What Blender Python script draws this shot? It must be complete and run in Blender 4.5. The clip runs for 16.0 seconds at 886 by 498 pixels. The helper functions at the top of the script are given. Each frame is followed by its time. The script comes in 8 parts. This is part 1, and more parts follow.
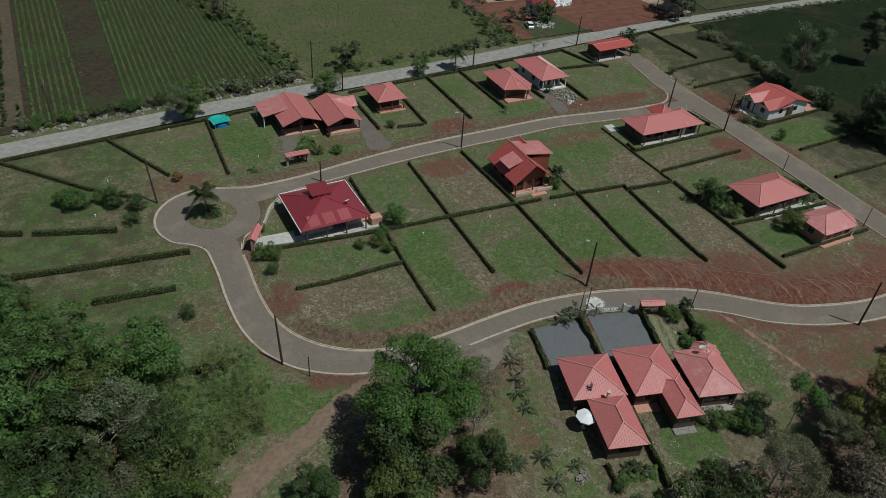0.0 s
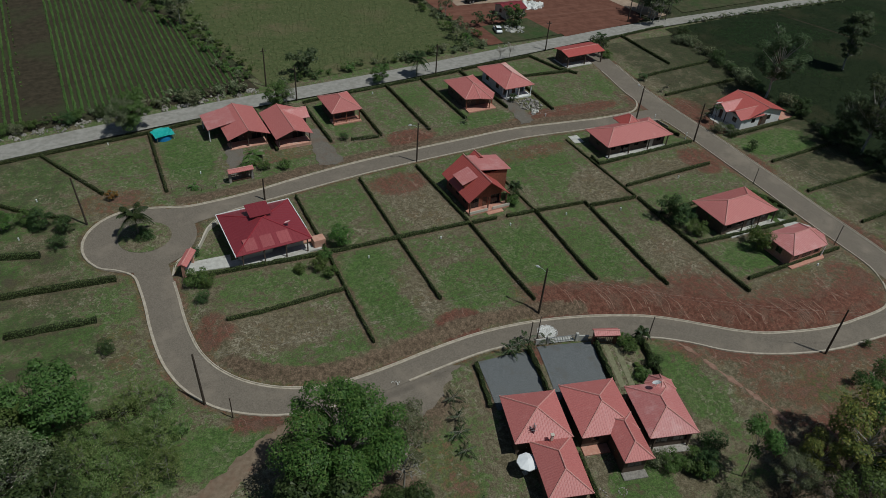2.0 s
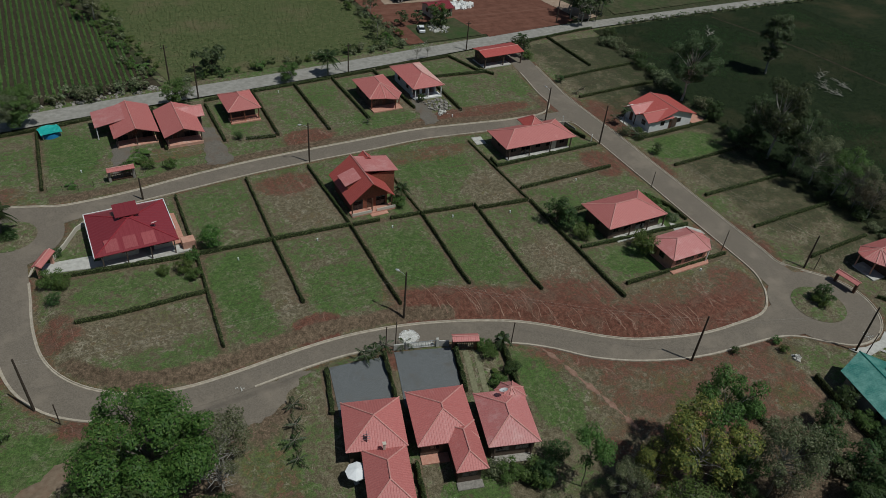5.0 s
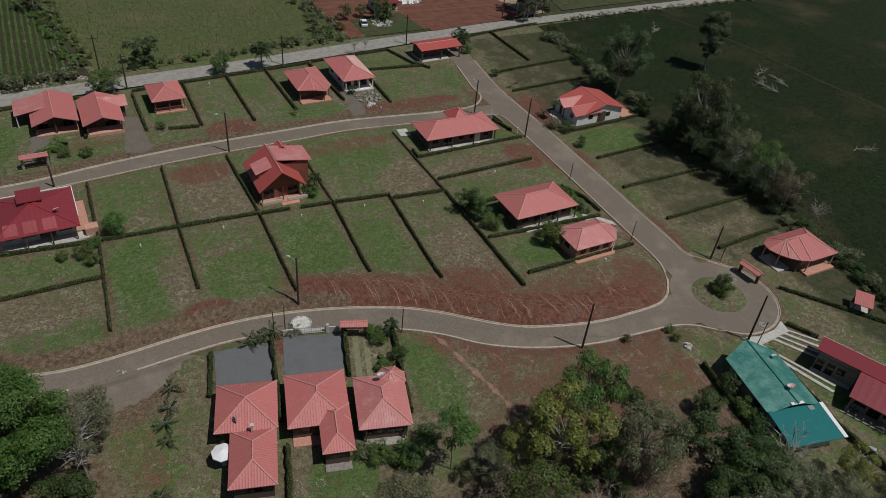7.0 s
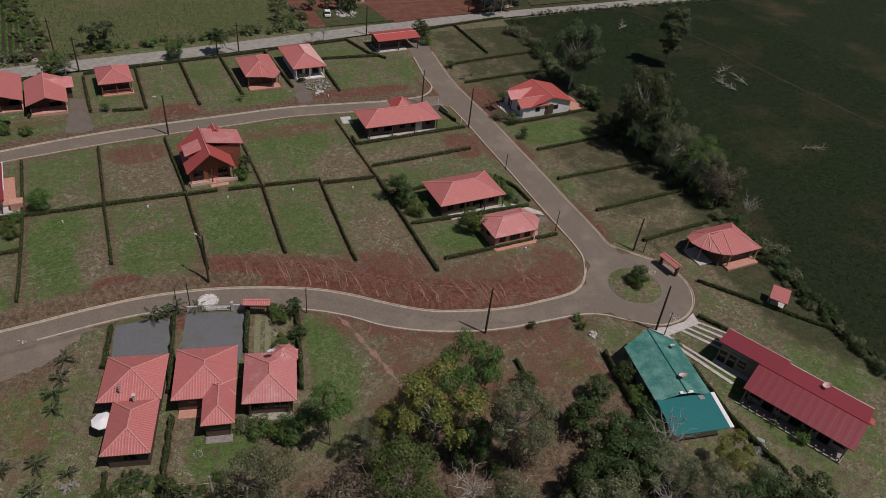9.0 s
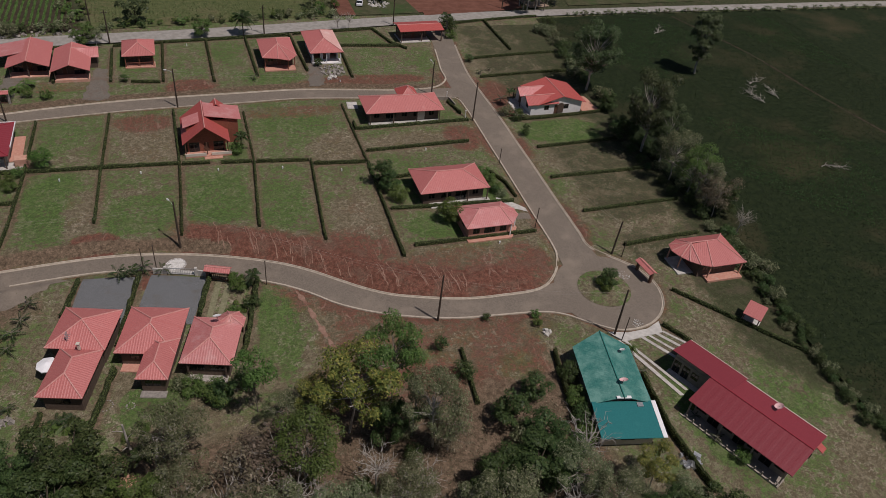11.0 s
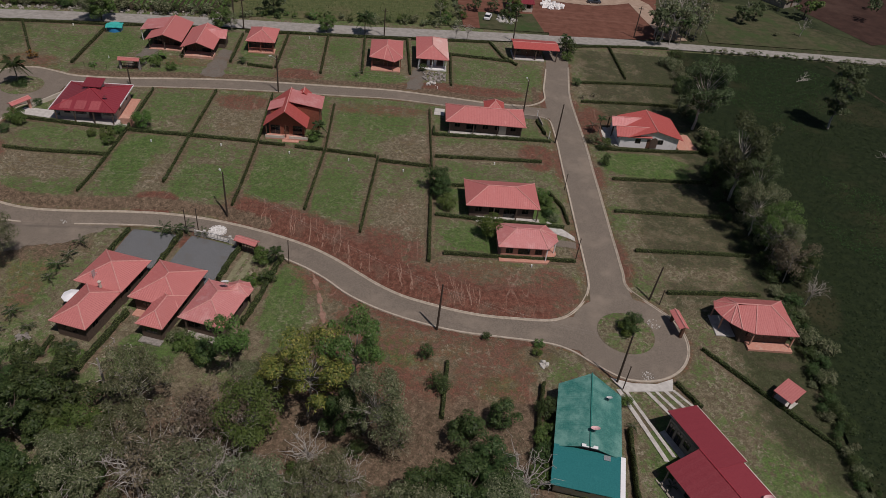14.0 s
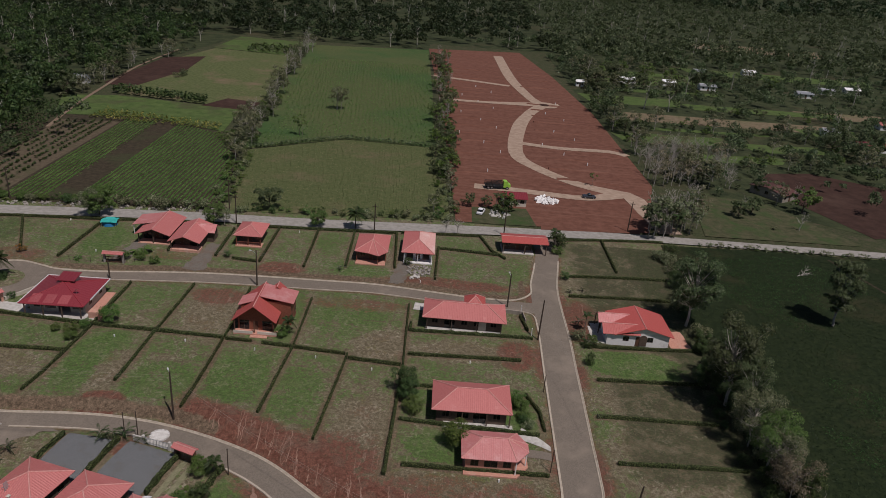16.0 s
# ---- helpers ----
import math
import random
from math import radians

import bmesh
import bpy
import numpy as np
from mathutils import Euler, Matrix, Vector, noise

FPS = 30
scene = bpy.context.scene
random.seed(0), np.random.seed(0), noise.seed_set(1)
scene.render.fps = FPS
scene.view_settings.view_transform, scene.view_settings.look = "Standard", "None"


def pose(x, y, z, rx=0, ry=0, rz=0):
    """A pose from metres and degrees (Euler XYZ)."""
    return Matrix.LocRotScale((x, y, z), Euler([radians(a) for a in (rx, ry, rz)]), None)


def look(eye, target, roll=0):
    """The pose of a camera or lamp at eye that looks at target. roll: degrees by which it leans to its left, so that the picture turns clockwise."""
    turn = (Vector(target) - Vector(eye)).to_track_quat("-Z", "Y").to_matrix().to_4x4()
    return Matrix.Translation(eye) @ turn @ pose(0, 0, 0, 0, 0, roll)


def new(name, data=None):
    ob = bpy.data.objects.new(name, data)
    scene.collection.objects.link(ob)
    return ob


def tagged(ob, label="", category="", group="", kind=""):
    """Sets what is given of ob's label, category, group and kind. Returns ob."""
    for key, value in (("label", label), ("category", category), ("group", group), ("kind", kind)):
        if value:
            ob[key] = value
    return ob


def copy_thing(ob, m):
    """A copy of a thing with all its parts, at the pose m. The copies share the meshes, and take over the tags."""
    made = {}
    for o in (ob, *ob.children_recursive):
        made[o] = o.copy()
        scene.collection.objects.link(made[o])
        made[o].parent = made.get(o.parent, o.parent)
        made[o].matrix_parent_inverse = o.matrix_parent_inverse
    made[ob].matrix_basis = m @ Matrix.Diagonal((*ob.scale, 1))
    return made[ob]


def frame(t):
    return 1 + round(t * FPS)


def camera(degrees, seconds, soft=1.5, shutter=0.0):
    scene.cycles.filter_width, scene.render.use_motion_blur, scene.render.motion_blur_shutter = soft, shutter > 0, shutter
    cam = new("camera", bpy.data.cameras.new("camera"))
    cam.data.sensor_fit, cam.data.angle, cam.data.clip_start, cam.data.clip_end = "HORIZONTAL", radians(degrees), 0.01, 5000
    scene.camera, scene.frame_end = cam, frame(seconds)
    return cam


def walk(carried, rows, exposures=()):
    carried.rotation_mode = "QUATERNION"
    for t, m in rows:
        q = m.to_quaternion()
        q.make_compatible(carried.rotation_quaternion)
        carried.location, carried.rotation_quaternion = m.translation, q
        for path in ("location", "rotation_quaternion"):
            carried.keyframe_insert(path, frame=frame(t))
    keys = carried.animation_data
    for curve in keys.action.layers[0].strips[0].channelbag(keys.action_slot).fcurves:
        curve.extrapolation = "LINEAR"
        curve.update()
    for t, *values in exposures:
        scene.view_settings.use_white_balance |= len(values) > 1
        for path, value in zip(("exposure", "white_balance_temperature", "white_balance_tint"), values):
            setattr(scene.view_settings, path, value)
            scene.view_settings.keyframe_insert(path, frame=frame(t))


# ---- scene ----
EXPO = -0.52
cam = camera(63.7, 16.0, soft=0.5)
METRES, EYE, TILT, LEAN, TURN = 114.0, 72.6, 0.0, 0.0, -28.5
ROWS = [
    (0.0, 0.0, 0.0, 0.0, 2.73, -37.74, -3.54),
    (0.5, 0.0113, 0.0235, -0.0004, 2.48, -37.81, -3.49),
    (1.0, 0.026, 0.0431, -0.0005, 2.39, -37.89, -3.49),
    (1.5, 0.0436, 0.0595, -0.0011, 2.29, -37.95, -3.54),
    (2.0, 0.0643, 0.0724, -0.0018, 2.21, -37.97, -3.62),
    (2.5, 0.0873, 0.0823, -0.0018, 2.12, -37.99, -3.71),
    (3.0, 0.1126, 0.0888, -0.0016, 2.07, -37.98, -3.81),
    (3.5, 0.1393, 0.0928, -0.0008, 1.99, -37.97, -3.95),
    (6.0, 0.2931, 0.0915, 0.0011, 1.77, -37.89, -4.67),
    (6.5, 0.3273, 0.088, 0.0015, 1.76, -37.88, -4.75),
    (7.0, 0.3619, 0.0841, 0.0016, 1.86, -37.86, -4.84),
    (7.5, 0.3968, 0.0801, 0.002, 2.02, -37.89, -4.95),
    (8.0, 0.4323, 0.0767, 0.0022, 2.34, -37.91, -5.05),
    (8.5, 0.4681, 0.0737, 0.0024, 2.9, -37.96, -5.15),
    (9.0, 0.5038, 0.0715, 0.0025, 3.77, -38.04, -5.24),
    (11.5, 0.681, 0.0792, 0.0012, 13.51, -38.77, -5.57),
    (12.0, 0.7142, 0.0856, 0.0009, 15.96, -38.99, -5.55),
    (12.5, 0.746, 0.0935, 0.0004, 18.38, -39.17, -5.56),
    (13.0, 0.7765, 0.1044, 0.0008, 21.35, -39.46, -5.53),
    (13.5, 0.8051, 0.1184, 0.0004, 24.56, -39.7, -5.49),
    (14.0, 0.8293, 0.1373, 0.0015, 27.77, -38.45, -5.38),
    (14.5, 0.8502, 0.1589, 0.0015, 29.97, -34.33, -5.21),
    (15.0, 0.8661, 0.183, 0.0002, 30.14, -29.57, -4.96),
    (15.5, 0.8765, 0.2098, -0.0011, 30.12, -26.09, -4.75),
    (16.0, 0.8823, 0.2396, -0.0022, 30.1, -23.98, -4.5),
]
walk(cam, [(t, pose(0, 0, EYE, TILT, LEAN, TURN) @ pose(METRES * x, METRES * y, METRES * z, 90 + pitch, roll, yaw)) for t, x, y, z, yaw, pitch, roll in ROWS],
     exposures=[(0.0, EXPO - 0.09, 5950, 1), (1.5, EXPO - 0.2, 5950, 1), (3.5, EXPO - 0.27, 5950, 1), (7.0, EXPO - 0.15, 6250, 8), (9.0, EXPO - 0.1, 6500, 18), (12.0, EXPO - 0.06, 6500, 18), (14.0, EXPO - 0.1, 6500, 18), (15.5, EXPO - 0.15, 6450, 18), (16.0, EXPO - 0.1, 6400, 18)])

# ---- daylight: high sun from behind the camera's right shoulder ----
SUN_EL, SUN_AZ = radians(64), radians(142)
world = bpy.data.worlds.new("world")
scene.world = world
world.use_nodes = True
wn = world.node_tree
wn.nodes.clear()
w_out = wn.nodes.new("ShaderNodeOutputWorld")
w_bg = wn.nodes.new("ShaderNodeBackground")
w_sky = wn.nodes.new("ShaderNodeTexSky")
w_sky.sky_type, w_sky.sun_disc = "NISHITA", False
w_sky.sun_elevation, w_sky.sun_rotation = SUN_EL, SUN_AZ
w_bg.inputs["Strength"].default_value = 0.05
wn.links.new(w_sky.outputs[0], w_bg.inputs[0])
wn.links.new(w_bg.outputs[0], w_out.inputs[0])
sun_data = bpy.data.lights.new("sun", "SUN")
sun_data.energy, sun_data.angle, sun_data.color = 4.3, radians(0.6), (1.0, 0.95, 0.9)
sun = new("sun", sun_data)
sun.matrix_basis = look((math.sin(SUN_AZ) * math.cos(SUN_EL) * 200, math.cos(SUN_AZ) * math.cos(SUN_EL) * 200, math.sin(SUN_EL) * 200), (0, 0, 0))

# ---- materials ----
def nodes_of(name):
    m = bpy.data.materials.new(name)
    m.use_nodes = True
    nt = m.node_tree
    return m, nt, nt.nodes["Principled BSDF"]


def add(nt, kind, **kw):
    n = nt.nodes.new(kind)
    for k, v in kw.items():
        n.inputs[k].default_value = v
    return n


def noise_of(nt, coord, scale, detail=6.0, rough=0.6):
    n = add(nt, "ShaderNodeTexNoise", Scale=scale, Detail=detail, Roughness=rough)
    nt.links.new(coord, n.inputs["Vector"])
    return n.outputs["Fac"]


def ramp(nt, fac, lo, hi):
    n = add(nt, "ShaderNodeMapRange", **{"From Min": lo, "From Max": hi})
    nt.links.new(fac, n.inputs["Value"])
    return n.outputs["Result"]


def mix(nt, fac, a, b, blend="MIX"):
    n = nt.nodes.new("ShaderNodeMix")
    n.data_type, n.blend_type = "RGBA", blend
    for sock, v in ((n.inputs[0], fac), (n.inputs[6], a), (n.inputs[7], b)):
        if isinstance(v, (int, float)):
            sock.default_value = v
        elif isinstance(v, tuple):
            sock.default_value = (*v, 1.0)
        else:
            nt.links.new(v, sock)
    return n.outputs[2]


def math_n(nt, op, a, b):
    n = nt.nodes.new("ShaderNodeMath")
    n.operation = op
    for sock, v in ((n.inputs[0], a), (n.inputs[1], b)):
        if isinstance(v, (int, float)):
            sock.default_value = v
        else:
            nt.links.new(v, sock)
    return n.outputs[0]


def bump_to(nt, bsdf, height, strength, dist):
    b = add(nt, "ShaderNodeBump", Strength=strength, Distance=dist)
    nt.links.new(height, b.inputs["Height"])
    nt.links.new(b.outputs[0], bsdf.inputs["Normal"])


def coords(nt):
    return nt.nodes.new("ShaderNodeTexCoord").outputs["Object"]


def surface(name, a, b, scale, rough=0.8, metal=0.0, c=None, scale_c=1.0, c_from=0.55, bump=0.3, bump_d=0.02, vary=0.0, fine=1.0):
    """Two tones by fine grain, a third by broad stains, slight relief."""
    m, nt, p = nodes_of(name)
    co = coords(nt)
    f = noise_of(nt, co, scale)
    col = mix(nt, ramp(nt, f, 0.35, 0.65), a, b)
    if c:
        col = mix(nt, ramp(nt, noise_of(nt, co, scale_c, 8.0, 0.65), c_from, c_from + 0.18), col, c)
    if vary:
        info = nt.nodes.new("ShaderNodeObjectInfo")
        hsv = nt.nodes.new("ShaderNodeHueSaturation")
        nt.links.new(math_n(nt, "ADD", math_n(nt, "MULTIPLY", info.outputs["Random"], vary), 1 - vary / 2), hsv.inputs["Value"])
        nt.links.new(col, hsv.inputs["Color"])
        col = hsv.outputs[0]
    nt.links.new(col, p.inputs["Base Color"])
    p.inputs["Roughness"].default_value, p.inputs["Metallic"].default_value = rough, metal
    if rough > 0.85:
        p.inputs["Specular IOR Level"].default_value = 0.15
    if bump:
        bump_to(nt, p, noise_of(nt, co, scale * 3 * fine), bump, bump_d)
    return m


def leafy(name, a, b, c, thin=0.36, gloss=0.45):
    """Leaves: three tones drawn leaf by leaf, some light passing through."""
    m, nt, p = nodes_of(name)
    geo, info = nt.nodes.new("ShaderNodeNewGeometry"), nt.nodes.new("ShaderNodeObjectInfo")
    r = geo.outputs["Random Per Island"]
    col = mix(nt, ramp(nt, r, 0.0, 0.75), a, b)
    col = mix(nt, math_n(nt, "MULTIPLY", ramp(nt, r, 0.7, 1.0), 0.65), col, c)
    hsv = nt.nodes.new("ShaderNodeHueSaturation")
    nt.links.new(math_n(nt, "ADD", math_n(nt, "MULTIPLY", info.outputs["Random"], 0.05), 0.475), hsv.inputs["Hue"])
    nt.links.new(math_n(nt, "ADD", math_n(nt, "MULTIPLY", info.outputs["Random"], 0.35), 0.82), hsv.inputs["Value"])
    nt.links.new(col, hsv.inputs["Color"])
    nt.links.new(hsv.outputs[0], p.inputs["Base Color"])
    p.inputs["Roughness"].default_value = gloss
    p.inputs["Specular IOR Level"].default_value = 0.2
    t = nt.nodes.new("ShaderNodeBsdfTranslucent")
    nt.links.new(hsv.outputs[0], t.inputs["Color"])
    mx = nt.nodes.new("ShaderNodeMixShader")
    mx.inputs[0].default_value = thin
    nt.links.new(p.outputs[0], mx.inputs[1])
    nt.links.new(t.outputs[0], mx.inputs[2])
    nt.links.new(mx.outputs[0], nt.nodes["Material Output"].inputs["Surface"])
    return m


def ground_material():
    """Dry lawn, lush lawn, red earth and leaf litter, blended by the ground's cover attribute with ragged edges."""
    m, nt, p = nodes_of("ground_cover")
    co = coords(nt)
    at = nt.nodes.new("ShaderNodeAttribute")
    at.attribute_name = "cover"
    sep = nt.nodes.new("ShaderNodeSeparateColor")
    nt.links.new(at.outputs["Color"], sep.inputs[0])
    big, mid, fine, grit = noise_of(nt, co, 0.09, 5.0), noise_of(nt, co, 0.3, 7.0, 0.66), noise_of(nt, co, 1.5, 5.0, 0.7), noise_of(nt, co, 5.0, 4.0, 0.75)
    curl = add(nt, "ShaderNodeTexNoise", Scale=1.25, Detail=6.0, Roughness=0.7, Distortion=1.2)
    nt.links.new(co, curl.inputs["Vector"])
    straw = math_n(nt, "MULTIPLY", ramp(nt, curl.outputs["Fac"], 0.515, 0.585), math_n(nt, "MULTIPLY", ramp(nt, mid, 0.36, 0.52), ramp(nt, noise_of(nt, co, 0.17, 3.0), 0.38, 0.55)))
    dry = mix(nt, ramp(nt, fine, 0.4, 0.6), (0.124, 0.102, 0.06), (0.24, 0.2, 0.132))
    dry = mix(nt, math_n(nt, "MULTIPLY", ramp(nt, mid, 0.48, 0.6), 0.7), dry, (0.19, 0.142, 0.096))
    dry = mix(nt, math_n(nt, "MULTIPLY", straw, 0.75), dry, (0.41, 0.365, 0.265))
    lush = mix(nt, ramp(nt, fine, 0.38, 0.62), (0.06, 0.108, 0.028), (0.118, 0.19, 0.052))
    lush = mix(nt, math_n(nt, "MULTIPLY", ramp(nt, mid, 0.5, 0.62), 0.55), lush, (0.145, 0.165, 0.072))
    lush = mix(nt, math_n(nt, "MULTIPLY", straw, 0.55), lush, (0.29, 0.27, 0.175))
    earth = mix(nt, ramp(nt, fine, 0.38, 0.62), (0.122, 0.047, 0.032), (0.23, 0.1, 0.07))
    earth = mix(nt, math_n(nt, "MULTIPLY", ramp(nt, mid, 0.5, 0.64), 0.6), earth, (0.185, 0.128, 0.092))
    stretch = nt.nodes.new("ShaderNodeMapping")
    stretch.inputs["Scale"].default_value = (1.0, 0.16, 1.0)
    stretch.inputs["Rotation"].default_value = (0, 0, radians(4))
    nt.links.new(co, stretch.inputs["Vector"])
    rill = math_n(nt, "ABSOLUTE", math_n(nt, "SUBTRACT", noise_of(nt, stretch.outputs[0], 0.5, 1.5, 0.4), 0.5), 0.0)
    rill = math_n(nt, "MULTIPLY", ramp(nt, rill, 0.012, 0.003), ramp(nt, noise_of(nt, co, 0.16, 3.0), 0.47, 0.56))
    earth = mix(nt, math_n(nt, "MULTIPLY", rill, 0.7), earth, (0.32, 0.2, 0.15))
    litter = mix(nt, ramp(nt, fine, 0.38, 0.62), (0.095, 0.066, 0.043), (0.23, 0.163, 0.11))

    def edge(v, spread):
        s = math_n(nt, "ADD", v, math_n(nt, "MULTIPLY", math_n(nt, "SUBTRACT", mid, 0.5), spread))
        s = math_n(nt, "ADD", s, math_n(nt, "MULTIPLY", math_n(nt, "SUBTRACT", fine, 0.5), spread * 0.8))
        return ramp(nt, s, 0.36, 0.64)

    g = math_n(nt, "ADD", sep.outputs[1], math_n(nt, "MULTIPLY", math_n(nt, "SUBTRACT", big, 0.5), 0.7))
    col = mix(nt, edge(g, 1.9), dry, lush)
    col = mix(nt, edge(sep.outputs[0], 1.35), col, earth)
    col = mix(nt, edge(sep.outputs[2], 1.6), col, litter)
    dark_green = mix(nt, ramp(nt, fine, 0.38, 0.62), (0.032, 0.044, 0.017), (0.078, 0.085, 0.042))
    dark_green = mix(nt, math_n(nt, "MULTIPLY", ramp(nt, mid, 0.5, 0.64), 0.8), dark_green, (0.105, 0.088, 0.056))
    col = mix(nt, edge(at.outputs["Alpha"], 1.3), col, dark_green)
    col = mix(nt, math_n(nt, "MULTIPLY", ramp(nt, grit, 0.58, 0.4), 0.5), col, (0.03, 0.029, 0.015))
    nt.links.new(col, p.inputs["Base Color"])
    p.inputs["Roughness"].default_value = 0.95
    p.inputs["Specular IOR Level"].default_value = 0.15
    bump_to(nt, p, math_n(nt, "ADD", fine, noise_of(nt, co, 9.0, 4.0)), 0.7, 0.12)
    return m


def roof_material(name, a, b, faded, course=0.36, gloss=0.5, fade_from=0.58, step=0.5, metal=0.0):
    """Painted tile sheet: stepped courses up the slope, sun-faded patches."""
    m, nt, p = nodes_of(name)
    co = coords(nt)
    info = nt.nodes.new("ShaderNodeObjectInfo")
    col = mix(nt, ramp(nt, noise_of(nt, co, 6.0), 0.35, 0.65), a, b)
    col = mix(nt, math_n(nt, "MULTIPLY", ramp(nt, noise_of(nt, co, 0.45, 7.0, 0.7), fade_from, fade_from + 0.2), 0.7), col, faded)
    hsv = nt.nodes.new("ShaderNodeHueSaturation")
    nt.links.new(math_n(nt, "ADD", math_n(nt, "MULTIPLY", info.outputs["Random"], 0.2), 0.9), hsv.inputs["Value"])
    nt.links.new(col, hsv.inputs["Color"])
    nt.links.new(hsv.outputs[0], p.inputs["Base Color"])
    p.inputs["Roughness"].default_value, p.inputs["Metallic"].default_value = gloss, metal
    sep = nt.nodes.new("ShaderNodeSeparateXYZ")
    nt.links.new(co, sep.inputs[0])
    saw = math_n(nt, "FRACT", math_n(nt, "MULTIPLY", sep.outputs[2], 1.0 / (course * 0.38)), 0.0)
    hgt = math_n(nt, "ADD", math_n(nt, "MULTIPLY", saw, step), noise_of(nt, co, 5.0))
    bump_to(nt, p, hgt, 0.5, 0.03)
    return m


GROUND = ground_material()
ROAD = surface("worn_asphalt", (0.148, 0.124, 0.097), (0.213, 0.181, 0.144), 5.5, 0.93, c=(0.244, 0.203, 0.158), scale_c=0.16, c_from=0.5, bump=0.25)
FAR_ROAD = surface("gravel_road", (0.25, 0.235, 0.205), (0.345, 0.325, 0.29), 0.8, 0.95, c=(0.22, 0.2, 0.17), scale_c=0.12)
TRACK = surface("graded_track", (0.30, 0.215, 0.155), (0.40, 0.30, 0.225), 0.5, 0.95)
KERB = surface("kerb_concrete", (0.356, 0.305, 0.236), (0.494, 0.431, 0.345), 1.6, 0.9, c=(0.2, 0.16, 0.12), scale_c=0.5, c_from=0.6)
CONCRETE = surface("pale_concrete", (0.42, 0.40, 0.36), (0.55, 0.53, 0.48), 1.4, 0.9, c=(0.3, 0.27, 0.23), scale_c=0.5)
GRAVEL = surface("grey_gravel", (0.095, 0.1, 0.1), (0.19, 0.195, 0.195), 9.0, 0.95, c=(0.125, 0.115, 0.1), scale_c=0.35, bump=0.8, bump_d=0.04)
DRIVE = surface("brown_gravel", (0.12, 0.105, 0.085), (0.19, 0.168, 0.14), 5.0, 0.95, c=(0.15, 0.11, 0.08), scale_c=0.4, c_from=0.5, bump=0.6)
TILE = roof_material("red_tile_roof", (0.432, 0.127, 0.114), (0.518, 0.181, 0.162), (0.605, 0.292, 0.265))
TILE_DUSTY = roof_material("dusty_red_roof", (0.456, 0.154, 0.143), (0.541, 0.212, 0.196), (0.615, 0.36, 0.334), fade_from=0.5)
TILE_DEEP = roof_material("deep_red_roof", (0.367, 0.067, 0.0562), (0.454, 0.103, 0.0864), (0.562, 0.205, 0.178), fade_from=0.66)
TILE_PALE = roof_material("chalky_red_roof", (0.55, 0.27, 0.23), (0.66, 0.42, 0.37), (0.72, 0.58, 0.53), fade_from=0.48)
MAROON = roof_material("maroon_metal_roof", (0.2, 0.026, 0.034), (0.25, 0.04, 0.048), (0.32, 0.085, 0.09), gloss=0.4, step=0.0, fade_from=0.66)
MAROON_PATCH = roof_material("faded_maroon_sheet", (0.3, 0.06, 0.066), (0.36, 0.09, 0.092), (0.4, 0.13, 0.125), gloss=0.45, step=0.05)
TEAL = roof_material("teal_tile_roof", (0.02, 0.13, 0.108), (0.05, 0.2, 0.165), (0.17, 0.345, 0.29), gloss=0.5, fade_from=0.43)
TEAL_SHEET = roof_material("teal_metal_roof", (0.014, 0.14, 0.14), (0.022, 0.175, 0.172), (0.045, 0.23, 0.22), gloss=0.35, step=0.0)
CAP = surface("ridge_tile", (0.52, 0.22, 0.19), (0.62, 0.32, 0.28), 3.0, 0.6)
CAP_MAROON = surface("maroon_ridge", (0.26, 0.025, 0.035), (0.33, 0.04, 0.05), 3.0, 0.45)
CAP_TEAL = surface("teal_ridge", (0.02, 0.16, 0.13), (0.035, 0.22, 0.18), 3.0, 0.45)
CREAM = surface("cream_plaster", (0.52, 0.47, 0.39), (0.6, 0.55, 0.46), 1.2, 0.9, c=(0.42, 0.36, 0.28), scale_c=0.6, bump=0.15)
WHITE = surface("white_plaster", (0.72, 0.71, 0.68), (0.8, 0.79, 0.76), 1.2, 0.85, c=(0.6, 0.57, 0.52), scale_c=0.5, bump=0.12)
BROWN = surface("plain_dark_brown", (0.075, 0.05, 0.036), (0.115, 0.08, 0.058), 3.0, 0.8)
MOSSY = surface("mossy_concrete", (0.16, 0.16, 0.09), (0.24, 0.225, 0.14), 3.0, 0.95)
TAUPE = surface("grey_brown_plaster", (0.27, 0.24, 0.2), (0.34, 0.3, 0.25), 1.5, 0.9, c=(0.22, 0.19, 0.15), scale_c=0.6, bump=0.15)
SALMON = surface("salmon_plaster", (0.5, 0.26, 0.19), (0.58, 0.34, 0.25), 1.5, 0.9, c=(0.6, 0.45, 0.36), scale_c=0.7, bump=0.15)
TERRACOTTA = surface("terracotta_paving", (0.46, 0.21, 0.15), (0.55, 0.29, 0.21), 3.0, 0.8, c=(0.5, 0.36, 0.28), scale_c=0.9)
WOOD = surface("stained_wood", (0.085, 0.04, 0.024), (0.14, 0.068, 0.04), 4.0, 0.7, vary=0.2)
RED_WOOD = surface("red_brown_boards", (0.19, 0.06, 0.035), (0.27, 0.095, 0.055), 4.0, 0.7)
POLE_WOOD = surface("weathered_pole", (0.045, 0.034, 0.026), (0.085, 0.066, 0.05), 5.0, 0.9)
DARK_METAL = surface("dark_metal", (0.03, 0.03, 0.03), (0.05, 0.05, 0.048), 5.0, 0.5, 0.6)
GALV = surface("galvanised_metal", (0.42, 0.43, 0.43), (0.55, 0.56, 0.56), 4.0, 0.45, 0.7)
